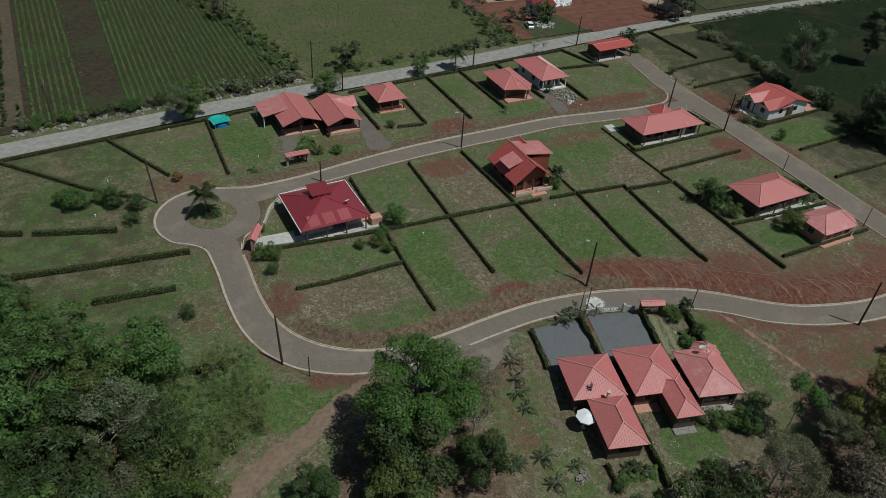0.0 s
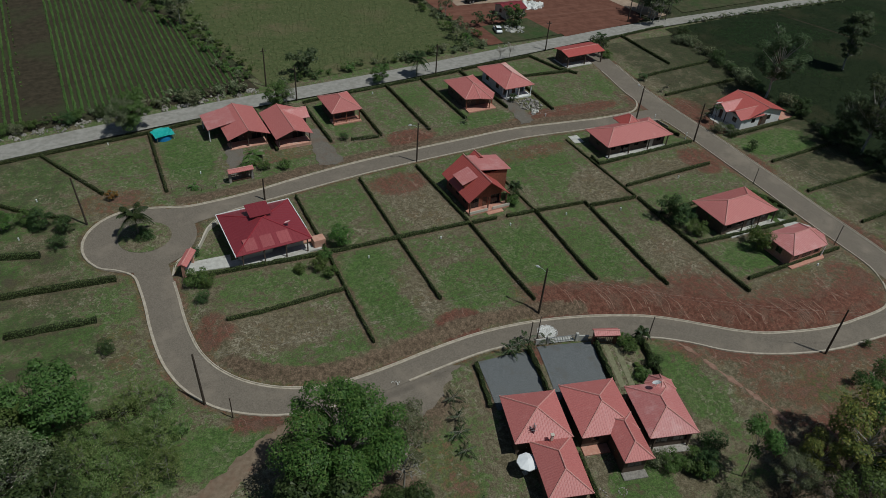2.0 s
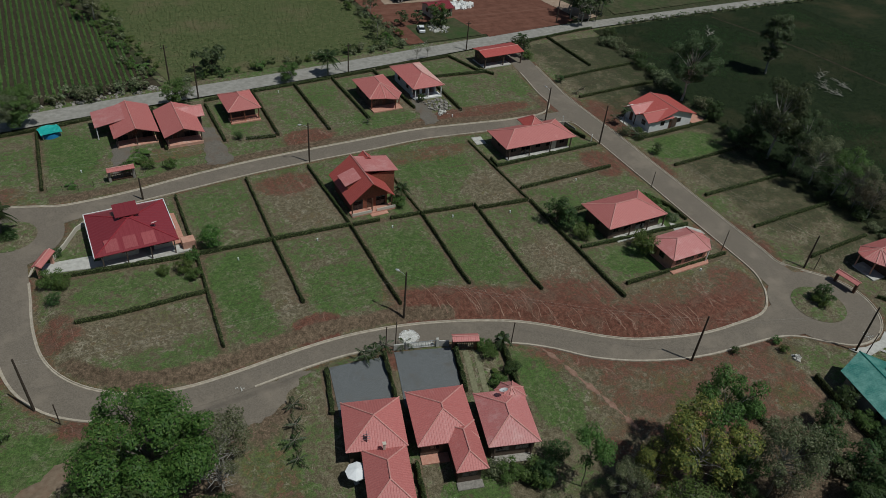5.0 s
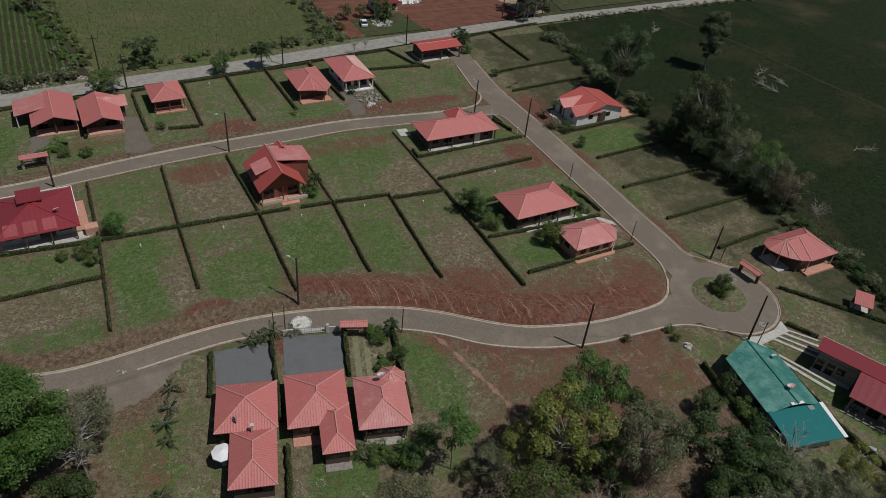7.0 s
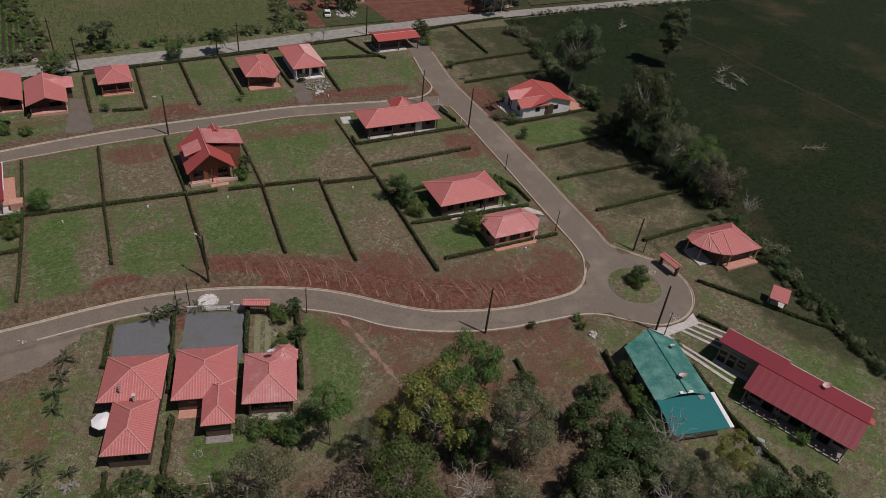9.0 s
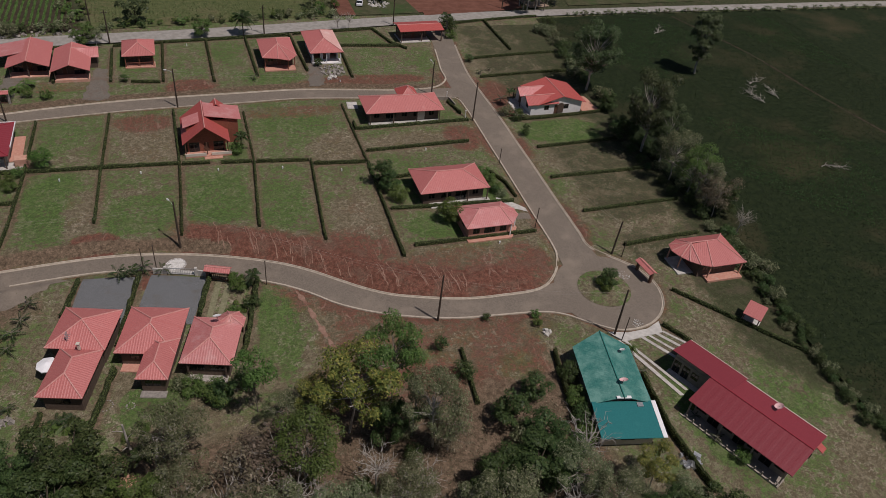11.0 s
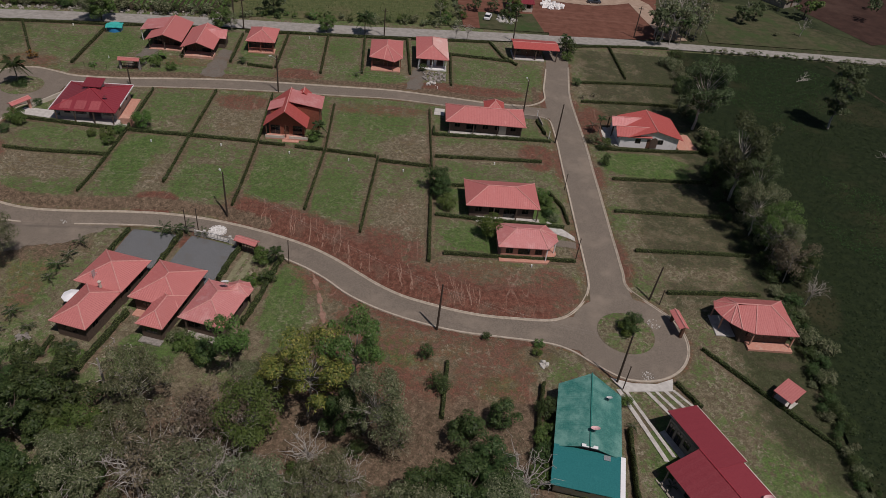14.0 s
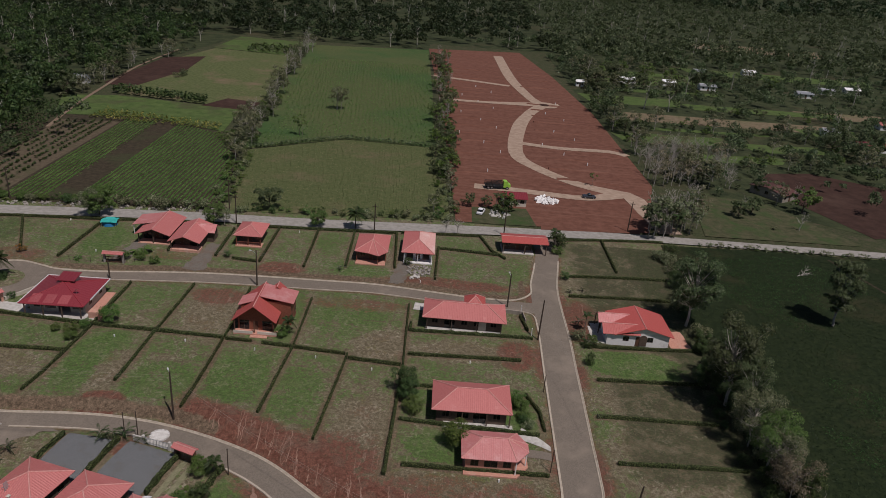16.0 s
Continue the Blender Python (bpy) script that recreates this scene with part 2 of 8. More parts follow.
RILL = surface("washed_rill", (0.22, 0.125, 0.09), (0.32, 0.205, 0.152), 2.0, 0.95, c=(0.19, 0.1, 0.07), scale_c=0.6, c_from=0.5)
STONE = surface("field_stone", (0.22, 0.2, 0.175), (0.36, 0.33, 0.29), 3.0, 0.9, vary=0.5)
WHITE_PAINT = surface("white_paint", (0.76, 0.76, 0.74), (0.82, 0.82, 0.8), 2.0, 0.5, bump=0.05)
CANVAS = surface("white_canvas", (0.76, 0.76, 0.76), (0.84, 0.84, 0.83), 2.0, 0.8, bump=0.1)
DISH = surface("pink_dish", (0.74, 0.46, 0.45), (0.8, 0.52, 0.5), 3.0, 0.5)
DISH_GREY = surface("grey_dish", (0.55, 0.55, 0.54), (0.65, 0.65, 0.64), 3.0, 0.4)
POOL_BLUE = surface("blue_vinyl", (0.02, 0.16, 0.36), (0.03, 0.22, 0.44), 3.0, 0.4)
POOL_TEAL = surface("teal_tarpaulin", (0.02, 0.34, 0.30), (0.04, 0.42, 0.37), 2.0, 0.6)
BARK = surface("grey_bark", (0.13, 0.11, 0.085), (0.23, 0.2, 0.165), 4.0, 0.95, vary=0.4)
BARK_PALE = surface("pale_bark", (0.27, 0.245, 0.21), (0.41, 0.385, 0.34), 3.0, 0.9, vary=0.3)
BARK_DARK = surface("dark_bark", (0.06, 0.048, 0.036), (0.11, 0.09, 0.068), 4.0, 0.95)
LEAF = leafy("green_leaves", (0.065, 0.11, 0.0269), (0.116, 0.179, 0.0448), (0.19, 0.235, 0.084))
LEAF_BRIGHT = leafy("bright_leaves", (0.056, 0.108, 0.024), (0.102, 0.17, 0.036), (0.2, 0.255, 0.072))
LEAF_DARK = leafy("dark_leaves", (0.038, 0.066, 0.022), (0.07, 0.112, 0.034), (0.135, 0.168, 0.066))
LEAF_YELLOW = leafy("yellow_green_leaves", (0.092, 0.138, 0.0345), (0.218, 0.241, 0.0575), (0.483, 0.425, 0.115))
LEAF_OLIVE = leafy("olive_leaves", (0.0896, 0.112, 0.0504), (0.174, 0.196, 0.0986), (0.403, 0.392, 0.258))
LEAF_DRY = leafy("dry_leaves", (0.115, 0.1, 0.06), (0.205, 0.172, 0.112), (0.4, 0.335, 0.24))
LEAF_FRESH = leafy("fresh_sapling_leaves", (0.12, 0.19, 0.05), (0.21, 0.285, 0.09), (0.34, 0.38, 0.17), thin=0.45)
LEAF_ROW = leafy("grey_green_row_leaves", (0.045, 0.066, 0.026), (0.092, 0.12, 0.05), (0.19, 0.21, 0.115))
# grey-green, raised in tone to carry the pale haze of the east
LEAF_EAST = leafy("haze_lifted_leaves", (0.0575, 0.0825, 0.04), (0.117, 0.152, 0.0688), (0.237, 0.256, 0.15))
# darkened leaf colour stands in for cloud shade on the far woods
LEAF_CLOUD_SHADED = leafy("cloud_shaded_leaves", (0.022, 0.038, 0.016), (0.042, 0.064, 0.025), (0.085, 0.1, 0.05))
HEDGE_LEAF = leafy("hedge_leaves", (0.05, 0.07, 0.022), (0.098, 0.12, 0.04), (0.175, 0.17, 0.072), thin=0.2)
# near-black body colour acts as the shade between the hedge leaves
HEDGE_SHADE = surface("hedge_inner_shade", (0.018, 0.024, 0.01), (0.04, 0.05, 0.02), 5.0, 0.95, bump=0.8, bump_d=0.05)
PALM_LEAF = leafy("palm_fronds", (0.025, 0.045, 0.015), (0.05, 0.08, 0.025), (0.1, 0.11, 0.04))
FLOWER = leafy("orange_flowers", (0.09, 0.11, 0.03), (0.3, 0.13, 0.03), (0.5, 0.28, 0.06))
GRASS_BLADES = leafy("grass_blades", (0.07, 0.095, 0.03), (0.14, 0.13, 0.062), (0.26, 0.225, 0.14), thin=0.35, gloss=0.6)
# blade tones lowered along with the shade put into the pasture floor
PASTURE_BLADES = leafy("shade_darkened_blades", (0.012, 0.0225, 0.0068), (0.028, 0.043, 0.013), (0.052, 0.063, 0.025), thin=0.35, gloss=0.6)
CROP_BLADES = leafy("crop_leaves", (0.075, 0.15, 0.035), (0.135, 0.235, 0.06), (0.2, 0.285, 0.095), thin=0.35)
CROP_CORE = surface("crop_row_core", (0.05, 0.1, 0.026), (0.09, 0.165, 0.042), 2.2, 0.95, c=(0.125, 0.2, 0.055), scale_c=0.08, c_from=0.5, bump=1.0, bump_d=0.1)
TRODDEN = surface("trodden_earth", (0.165, 0.12, 0.082), (0.235, 0.178, 0.125), 1.6, 0.95, c=(0.2, 0.125, 0.085), scale_c=0.3, c_from=0.5, bump=0.5, bump_d=0.05)
SOIL = surface("brown_field_soil", (0.08, 0.062, 0.04), (0.125, 0.098, 0.064), 0.9, 0.95, c=(0.07, 0.072, 0.034), scale_c=0.08, c_from=0.52, bump=0.7, bump_d=0.1)
PASTURE_GREEN = leafy("lush_pasture_blades", (0.024, 0.056, 0.013), (0.048, 0.094, 0.024), (0.085, 0.124, 0.042), thin=0.35, gloss=0.6)
# floor colour lowered to include shade between the grass blades
PASTURE = surface("shade_darkened_pasture", (0.011, 0.019, 0.007), (0.023, 0.033, 0.012), 0.8, 0.95, c=(0.05, 0.045, 0.022), scale_c=0.045, c_from=0.52, bump=0.8, bump_d=0.2)
TILLED = surface("tilled_dark_soil", (0.034, 0.028, 0.017), (0.062, 0.049, 0.031), 0.7, 0.95, c=(0.05, 0.058, 0.026), scale_c=0.05, c_from=0.5, bump=0.7, bump_d=0.15)
CROP_OLD = surface("ripening_crop", (0.07, 0.092, 0.032), (0.122, 0.134, 0.056), 0.75, 0.95, c=(0.175, 0.132, 0.08), scale_c=0.05, c_from=0.52, bump=1.0, bump_d=0.25)
CROP_GREEN = surface("young_green_crop", (0.0625, 0.08, 0.03), (0.103, 0.12, 0.045), 0.7, 0.95, c=(0.036, 0.09, 0.026), scale_c=0.012, c_from=0.46, bump=0.8, bump_d=0.2)
FAR_MEADOW = surface("sunlit_meadow", (0.055, 0.09, 0.025), (0.092, 0.132, 0.04), 0.3, 0.95, c=(0.070, 0.074, 0.035), scale_c=0.06, c_from=0.5, bump=0.8, bump_d=0.2)
STRAW = surface("dry_reed", (0.13, 0.105, 0.06), (0.2, 0.155, 0.1), 0.4, 0.95, c=(0.12, 0.125, 0.06), scale_c=0.06, bump=0.8, bump_d=0.3)


def graded_earth(name, a, b, pale):
    """Bare earth with machine lines along the terraces."""
    m, nt, p = nodes_of(name)
    co = coords(nt)
    st = nt.nodes.new("ShaderNodeMapping")
    st.inputs["Scale"].default_value = (0.05, 1.0, 1.0)
    st.inputs["Rotation"].default_value = (0, 0, radians(-3))
    nt.links.new(co, st.inputs["Vector"])
    lines = noise_of(nt, st.outputs[0], 0.55, 5.0, 0.65)
    col = mix(nt, ramp(nt, noise_of(nt, co, 0.4, 6.0, 0.65), 0.35, 0.65), a, b)
    col = mix(nt, math_n(nt, "MULTIPLY", ramp(nt, lines, 0.52, 0.66), 0.4), col, pale)
    col = mix(nt, math_n(nt, "MULTIPLY", ramp(nt, lines, 0.44, 0.36), 0.35), col, (0.085, 0.038, 0.028))
    nt.links.new(col, p.inputs["Base Color"])
    p.inputs["Roughness"].default_value = 0.95
    p.inputs["Specular IOR Level"].default_value = 0.15
    bump_to(nt, p, lines, 0.6, 0.3)
    return m


RED_EARTH = graded_earth("bare_red_earth", (0.125, 0.054, 0.036), (0.182, 0.083, 0.057), (0.23, 0.12, 0.086))
YARD = surface("rough_yard_grass", (0.05, 0.056, 0.026), (0.09, 0.085, 0.046), 0.5, 0.95, c=(0.045, 0.075, 0.024), scale_c=0.12, c_from=0.48, bump=0.8, bump_d=0.2)
RUST = roof_material("rusty_sheet_roof", (0.085, 0.036, 0.028), (0.125, 0.055, 0.042), (0.18, 0.095, 0.075), step=0.05)
DARK_EARTH = surface("dark_red_earth", (0.04, 0.022, 0.0165), (0.062, 0.034, 0.0255), 0.3, 0.95, c=(0.08, 0.048, 0.036), scale_c=0.05, bump=0.6, bump_d=0.12)
# floor colour kept dark in place of the cloud shade over the woods
SHADED_WOODS_FLOOR = surface("woodland_floor", (0.026, 0.035, 0.016), (0.056, 0.066, 0.03), 0.15, 0.98, c=(0.075, 0.06, 0.035), scale_c=0.02, bump=0.8, bump_d=0.5)


def glass_material():
    m, nt, p = nodes_of("dark_window_glass")
    p.inputs["Base Color"].default_value = (0.02, 0.024, 0.026, 1)
    p.inputs["Roughness"].default_value = 0.06
    p.inputs["Transmission Weight"].default_value = 0.4
    return m


GLASS = glass_material()
RUBBER = surface("black_rubber", (0.02, 0.02, 0.02), (0.035, 0.035, 0.035), 5.0, 0.85)
CAR_WHITE = surface("white_car_paint", (0.75, 0.75, 0.75), (0.8, 0.8, 0.8), 1.0, 0.25, bump=0.0)
CAR_DARK = surface("dark_car_paint", (0.03, 0.035, 0.045), (0.04, 0.045, 0.055), 1.0, 0.25, bump=0.0)
LIME = surface("lime_truck_paint", (0.26, 0.5, 0.06), (0.3, 0.56, 0.08), 1.0, 0.35, bump=0.0)

# ---- building helpers ----
UP = Vector((0, 0, 1))


def smooth(a, b, v):
    t = np.clip((np.asarray(v, float) - a) / (b - a), 0, 1)
    return t * t * (3 - 2 * t)


def link_mesh(name, verts, faces, material, parent=None, label=""):
    me = bpy.data.meshes.new(name)
    me.from_pydata([tuple(v) for v in verts], [], [tuple(f) for f in faces])
    me.materials.append(material)
    ob = new(name, me)
    ob.parent = parent
    if label:
        ob["label"] = label
    return ob


def part(name, bm, material, parent=None, label=""):
    me = bpy.data.meshes.new(name)
    bm.normal_update()
    bm.to_mesh(me)
    bm.free()
    me.materials.append(material)
    ob = new(name, me)
    ob.parent = parent
    if label:
        ob["label"] = label
    return ob


def base(name, x, y, z, rot=0.0):
    ob = new(name)
    ob.matrix_basis = pose(x, y, z, 0, 0, rot)
    ob.empty_display_size = 0.5
    return ob


def box_into(bm, x0, x1, y0, y1, z0, z1, bevel=0.0):
    vs = [bm.verts.new(p) for p in ((x0, y0, z0), (x1, y0, z0), (x1, y1, z0), (x0, y1, z0), (x0, y0, z1), (x1, y0, z1), (x1, y1, z1), (x0, y1, z1))]
    fs = [bm.faces.new([vs[i] for i in f]) for f in ((3, 2, 1, 0), (4, 5, 6, 7), (0, 1, 5, 4), (1, 2, 6, 5), (2, 3, 7, 6), (3, 0, 4, 7))]
    if bevel:
        bmesh.ops.bevel(bm, geom=list({e for f in fs for e in f.edges}), offset=bevel, segments=1, affect="EDGES")
    return vs


def box(x0, x1, y0, y1, z0, z1, bevel=0.0):
    bm = bmesh.new()
    box_into(bm, x0, x1, y0, y1, z0, z1, bevel)
    return bm


def tube_np(points, radii, n=6):
    """Vertices and quads of a tapered tube along points."""
    points = np.asarray(points, float)
    d = np.gradient(points, axis=0)
    d /= np.linalg.norm(d, axis=1)[:, None] + 1e-9
    ref = np.where(np.abs(d[:, 2:3]) > 0.9, np.array([[1.0, 0, 0]]), np.array([[0, 0, 1.0]]))
    u = np.cross(d, ref)
    u /= np.linalg.norm(u, axis=1)[:, None] + 1e-9
    w = np.cross(d, u)
    a = np.arange(n) * 2 * math.pi / n
    ring = u[:, None, :] * np.cos(a)[None, :, None] + w[:, None, :] * np.sin(a)[None, :, None]
    v = points[:, None, :] + ring * np.asarray(radii, float)[:, None, None]
    k = len(points)
    f = [(i * n + j, i * n + (j + 1) % n, (i + 1) * n + (j + 1) % n, (i + 1) * n + j) for i in range(k - 1) for j in range(n)]
    return v.reshape(-1, 3), f


class Heap:
    """Collects pieces of geometry for one mesh."""

    def __init__(self):
        self.v, self.f, self.n = [], [], 0

    def put(self, v, f):
        self.v.append(np.asarray(v, float))
        self.f.extend([tuple(i + self.n for i in q) for q in f])
        self.n += len(v)

    def tube(self, points, radii, n=6):
        self.put(*tube_np(points, radii, n))

    def quads(self, v):
        """v: (k, 4, 3) free quads."""
        k = len(v)
        idx = np.arange(k * 4).reshape(-1, 4) + self.n
        self.v.append(v.reshape(-1, 3))
        self.f.extend(map(tuple, idx.tolist()))
        self.n += k * 4

    def tris(self, v):
        """The pointed halves of (k, 4, 3) leaves, widened: one triangle a leaf."""
        k = len(v)
        v = np.stack([v[:, 0] * 0.7 + v[:, 1] * 0.6 - v[:, 3] * 0.3, v[:, 2], v[:, 0] * 0.7 + v[:, 3] * 0.6 - v[:, 1] * 0.3], 1)
        idx = np.arange(k * 3).reshape(-1, 3) + self.n
        self.v.append(v.reshape(-1, 3))
        self.f.extend(map(tuple, idx.tolist()))
        self.n += k * 3

    def mesh(self, name, material):
        me = bpy.data.meshes.new(name)
        v = np.concatenate(self.v)
        me.from_pydata(v.tolist(), [], self.f)
        me.materials.append(material)
        return me

    def link(self, name, material, parent=None, label=""):
        ob = new(name, self.mesh(name, material))
        ob.parent = parent
        if label:
            ob["label"] = label
        return ob


def blades(rng, pos, normal, length, width, droop=0.0):
    """Rhombic leaves at pos (k, 3), lying across normal (k, 3)."""
    k = len(pos)
    r = rng.normal(size=(k, 3))
    a = np.cross(normal, r)
    a /= np.linalg.norm(a, axis=1)[:, None] + 1e-9
    b = np.cross(normal, a)
    b /= np.linalg.norm(b, axis=1)[:, None] + 1e-9
    s = rng.uniform(0.65, 1.3, (k, 1))
    tip = a * length * s
    tip[:, 2] -= droop
    side = b * width * s
    return np.stack([pos - tip, pos + side, pos + tip, pos - side], axis=1)


def curve_through(points, step=1.0):
    """Catmull-Rom through points of any dimension, resampled."""
    p = np.asarray(points, float)
    p = np.vstack([2 * p[0] - p[1], p, 2 * p[-1] - p[-2]])
    out = []
    for i in range(1, len(p) - 2):
        n = max(2, int(np.linalg.norm((p[i + 1] - p[i])[:2]) / step))
        t = np.linspace(0, 1, n, endpoint=False)[:, None]
        out.append(0.5 * (2 * p[i] + (p[i + 1] - p[i - 1]) * t + (2 * p[i - 1] - 5 * p[i] + 4 * p[i + 1] - p[i + 2]) * t ** 2 + (3 * p[i] - p[i - 1] - 3 * p[i + 1] + p[i + 2]) * t ** 3))
    out.append(p[-2][None])
    return np.vstack(out)


# ---- plan of the roads: x, y, half width ----
SOUTH_ROAD = curve_through([(11.6, 99, 2.6), (11.9, 90, 2.4), (11.9, 82, 2.4), (13, 75, 2.5), (16.3, 69.3, 2.6), (22, 65.2, 2.3), (29, 63.3, 1.9), (36, 63.2, 1.8), (43, 63.8, 1.8), (51.2, 64.2, 1.8), (59, 63.4, 1.9),
                            (67, 61.3, 2.1), (75.2, 58.0, 2.3), (80.8, 54.6, 2.3), (85.4, 50.8, 2.4), (90.5, 47.7, 2.2), (97, 45.4, 2.2), (103, 44.1, 2.1), (108.5, 43.7, 2.1), (114, 43.4, 2.5), (120, 43.2, 4.0)])
MAIN_ROAD = curve_through([(125, 44, 4.2), (125.2, 54, 3.2), (125.4, 64, 3.1), (125.6, 76, 3.1), (125.8, 88, 3.1), (126.1, 100, 3.1), (126.0, 112, 3.1), (126.2, 122, 3.1), (127.8, 133, 2.9), (129, 142, 3.0), (129.6, 152, 4.0)])
UPPER_ROAD = curve_through([(17, 109.5, 3.2), (24, 110.0, 2.2), (32, 111.0, 1.9), (40, 112.2, 2.1), (52, 113.6, 2.2), (62, 114.2, 2.2), (75, 114.6, 2.2), (88, 115, 2.1), (100, 113.8, 2.0), (112, 112.6, 1.9), (124, 112, 2.4)])
WEST_RING, EAST_RING = (11.3, 105.8, 8.7), (126.2, 43.0, 8.7)
FAR_LINE = curve_through([(-160, 121, 2.8), (-60, 134.5, 2.8), (-14, 140.5, 2.8), (30, 146, 2.8), (70, 149, 2.8), (110, 153.2, 2.8), (150, 157, 2.5), (190, 158.4, 2.2), (240, 159.5, 2.2), (320, 160, 2.2), (500, 155, 2.2)], 3.0)


def road_gap(x, y):
    """Metres from the edge of the nearest road; less than 0 on it."""
    d = np.full(np.shape(x), 1e9)
    for line in (SOUTH_ROAD, MAIN_ROAD, UPPER_ROAD, FAR_LINE):
        for a, b in zip(line[:-1:2], line[2::2]):
            ab = b[:2] - a[:2]
            t = np.clip(((x - a[0]) * ab[0] + (y - a[1]) * ab[1]) / (ab @ ab), 0, 1)
            d = np.minimum(d, np.hypot(x - a[0] - t * ab[0], y - a[1] - t * ab[1]) - (a[2] + t * (b[2] - a[2])))
    for cx, cy, r in (WEST_RING, EAST_RING):
        d = np.minimum(d, np.hypot(x - cx, y - cy) - r)
    return d


def road_z(x, y):
    return -0.15 - 0.55 * (1 - smooth(66, 84, y)) * (1 - 0.6 * smooth(112, 124, x))


def lot_z(x, y):
    roll = 0.15 * np.sin(np.asarray(x) * 0.11 + 1.0) * np.sin(np.asarray(y) * 0.09) * (1 - smooth(146, 155, x)) * (1 - smooth(134, 144, y))
    dip = 0.85 * (1 - smooth(46, 57, y)) * smooth(22, 38, x) * (1 - smooth(76, 92, x))
    return roll - 0.35 * (1 - smooth(30, 60, y)) - dip


def ground_z(x, y):
    x, y = np.asarray(x, float), np.asarray(y, float)
    g = road_gap(x, y)
    near = (x > -60) & (x < 240) & (y > -20) & (y < 170)
    bank = smooth(0.3, 2.4, g)
    z = (road_z(x, y) - 0.22 + 0.3 * smooth(-0.6, 0.3, g)) * (1 - bank) + lot_z(x, y) * bank
    # low cut bank with a lip where the inner lots meet the south lane
    lip = 0.42 * smooth(1.7, 2.6, g) * (1 - smooth(3.6, 11, g)) * smooth(13, 18, x) * (1 - smooth(108, 116, x)) * smooth(42, 46, y) * (1 - smooth(84, 92, y))
    z = z + lip * (y > np.interp(x, SOUTH_ROAD[25:, 0], SOUTH_ROAD[25:, 1]))
    return np.where(near, z, 0.0) * smooth(-90, -50, x) * smooth(270, 225, x) + 0.0


def gz(x, y):
    return float(ground_z(np.array([x]), np.array([y]))[0])

# ---- lines of the clipped hedges between the lots ----
HEDGES = [
    [(-60, 129.5), (-20, 135.6), (-1.6, 138.0), (17.7, 139.8), (28.0, 141.6)],
    [(-20, 134.8), (-6.5, 120.8), (1.6, 114.6)], [(-1.6, 137.5), (7.3, 120.8)], [(17.7, 139.4), (17.4, 117.6)],
    [(-20, 111.4), (-17, 110.3)], [(-15.4, 109.7), (-3.2, 106.2)], [(-24, 100), (-8, 97.9), (6.6, 96.2)], [(-8.3, 89.2), (3.1, 88)], [(-1.7, 71), (6.1, 70.1)],
    [(16.2, 92.6), (28, 91.8), (37.6, 91)], [(19.5, 81.2), (37.2, 81.8)], [(37.8, 108), (37.8, 91), (37, 69)],
    [(38.2, 91), (49.9, 90.4), (63, 89.6)], [(50.5, 109.8), (50, 90.8)], [(49.9, 90), (49.7, 73.8)], [(62.3, 110.2), (63, 90)], [(63, 89.2), (62.8, 68)],
    [(63.4, 89.4), (68.2, 89.2)], [(70.2, 89), (75.6, 88.7)], [(75.8, 108), (76, 89.4)], [(76, 89), (74.8, 68.4)], [(76.4, 88.6), (85.9, 87.9)], [(86.3, 88), (86.2, 86.4)], [(86.6, 86.6), (96.3, 85.8)], [(86.2, 86), (84.7, 63)],
    [(96.2, 108.8), (96.7, 86)], [(96.7, 85.4), (96.2, 56.6)], [(97.3, 89.6), (118.6, 90)], [(97.2, 101), (97.1, 98.2), (121.6, 98.6)], [(97.3, 70.0), (104, 69.4), (120.0, 68.6)], [(97.3, 79.6), (104, 79.8), (112, 80)], [(98.6, 59.2), (120.6, 59.5)], [(118.6, 79.2), (120.6, 74.5), (121.0, 70)],
    [(144.7, 153), (145, 133)], [(133, 128.9), (156.5, 131)], [(131.4, 118.6), (154.6, 119.8)], [(133.4, 97.4), (155, 98.9)], [(132.2, 85.9), (152, 87.2)], [(130.4, 74.9), (151, 75.2)], [(131.6, 63.4), (152, 63.9)], [(134.4, 52.9), (150, 53.6)],
    [(136.6, 41), (150.6, 23.8)], [(130.8, 34.2), (133.2, 30)], [(122.2, 25.6), (121, 16), (121.6, 7)], [(111.9, 32.6), (110.6, 27), (109.3, 18)],
    [(29.0, 140.8), (39.4, 142.4), (39.2, 124.6)], [(49.8, 140.8), (50.2, 124.5)], [(50, 142.6), (60.6, 143.8), (60.6, 123.6)], [(54.2, 124.0), (60, 123.4)],
    [(70.4, 144.6), (71, 122.5)], [(60.8, 144), (79.2, 145.4)], [(79.6, 145.4), (80.4, 124)], [(79.6, 145.6), (90.4, 146.4), (91.6, 125.4)], [(101.4, 139.4), (101.2, 121.4)], [(101.6, 139.0), (117, 137.8)], [(91.4, 147), (112, 149)], [(112, 149), (114.8, 140), (118, 136)],
    [(131.8, 150.4), (144, 153), (162, 155.6)],
    [(56.6, 60.0), (55.0, 51.8), (53.9, 46.6)], [(48.4, 60.2), (46.7, 53.0)], [(66.4, 57.6), (64.4, 50.1)], [(73.2, 56.2), (71.1, 47.2), (69.7, 41.6)], [(53.6, 42.6), (51.9, 36.2), (50.7, 31.6)], [(45.5, 37.2), (44.7, 33.4)], [(98.9, 35.8), (98.0, 26.2)],
    [(119.6, 107.5), (120.8, 101.6)],
]


# ---- the ground: one sheet to the horizon ----
def blob(x, y, cx, cy, rx, ry, edge=0.35):
    return 1 - smooth(1 - edge, 1 + edge, np.hypot((x - cx) / rx, (y - cy) / ry))


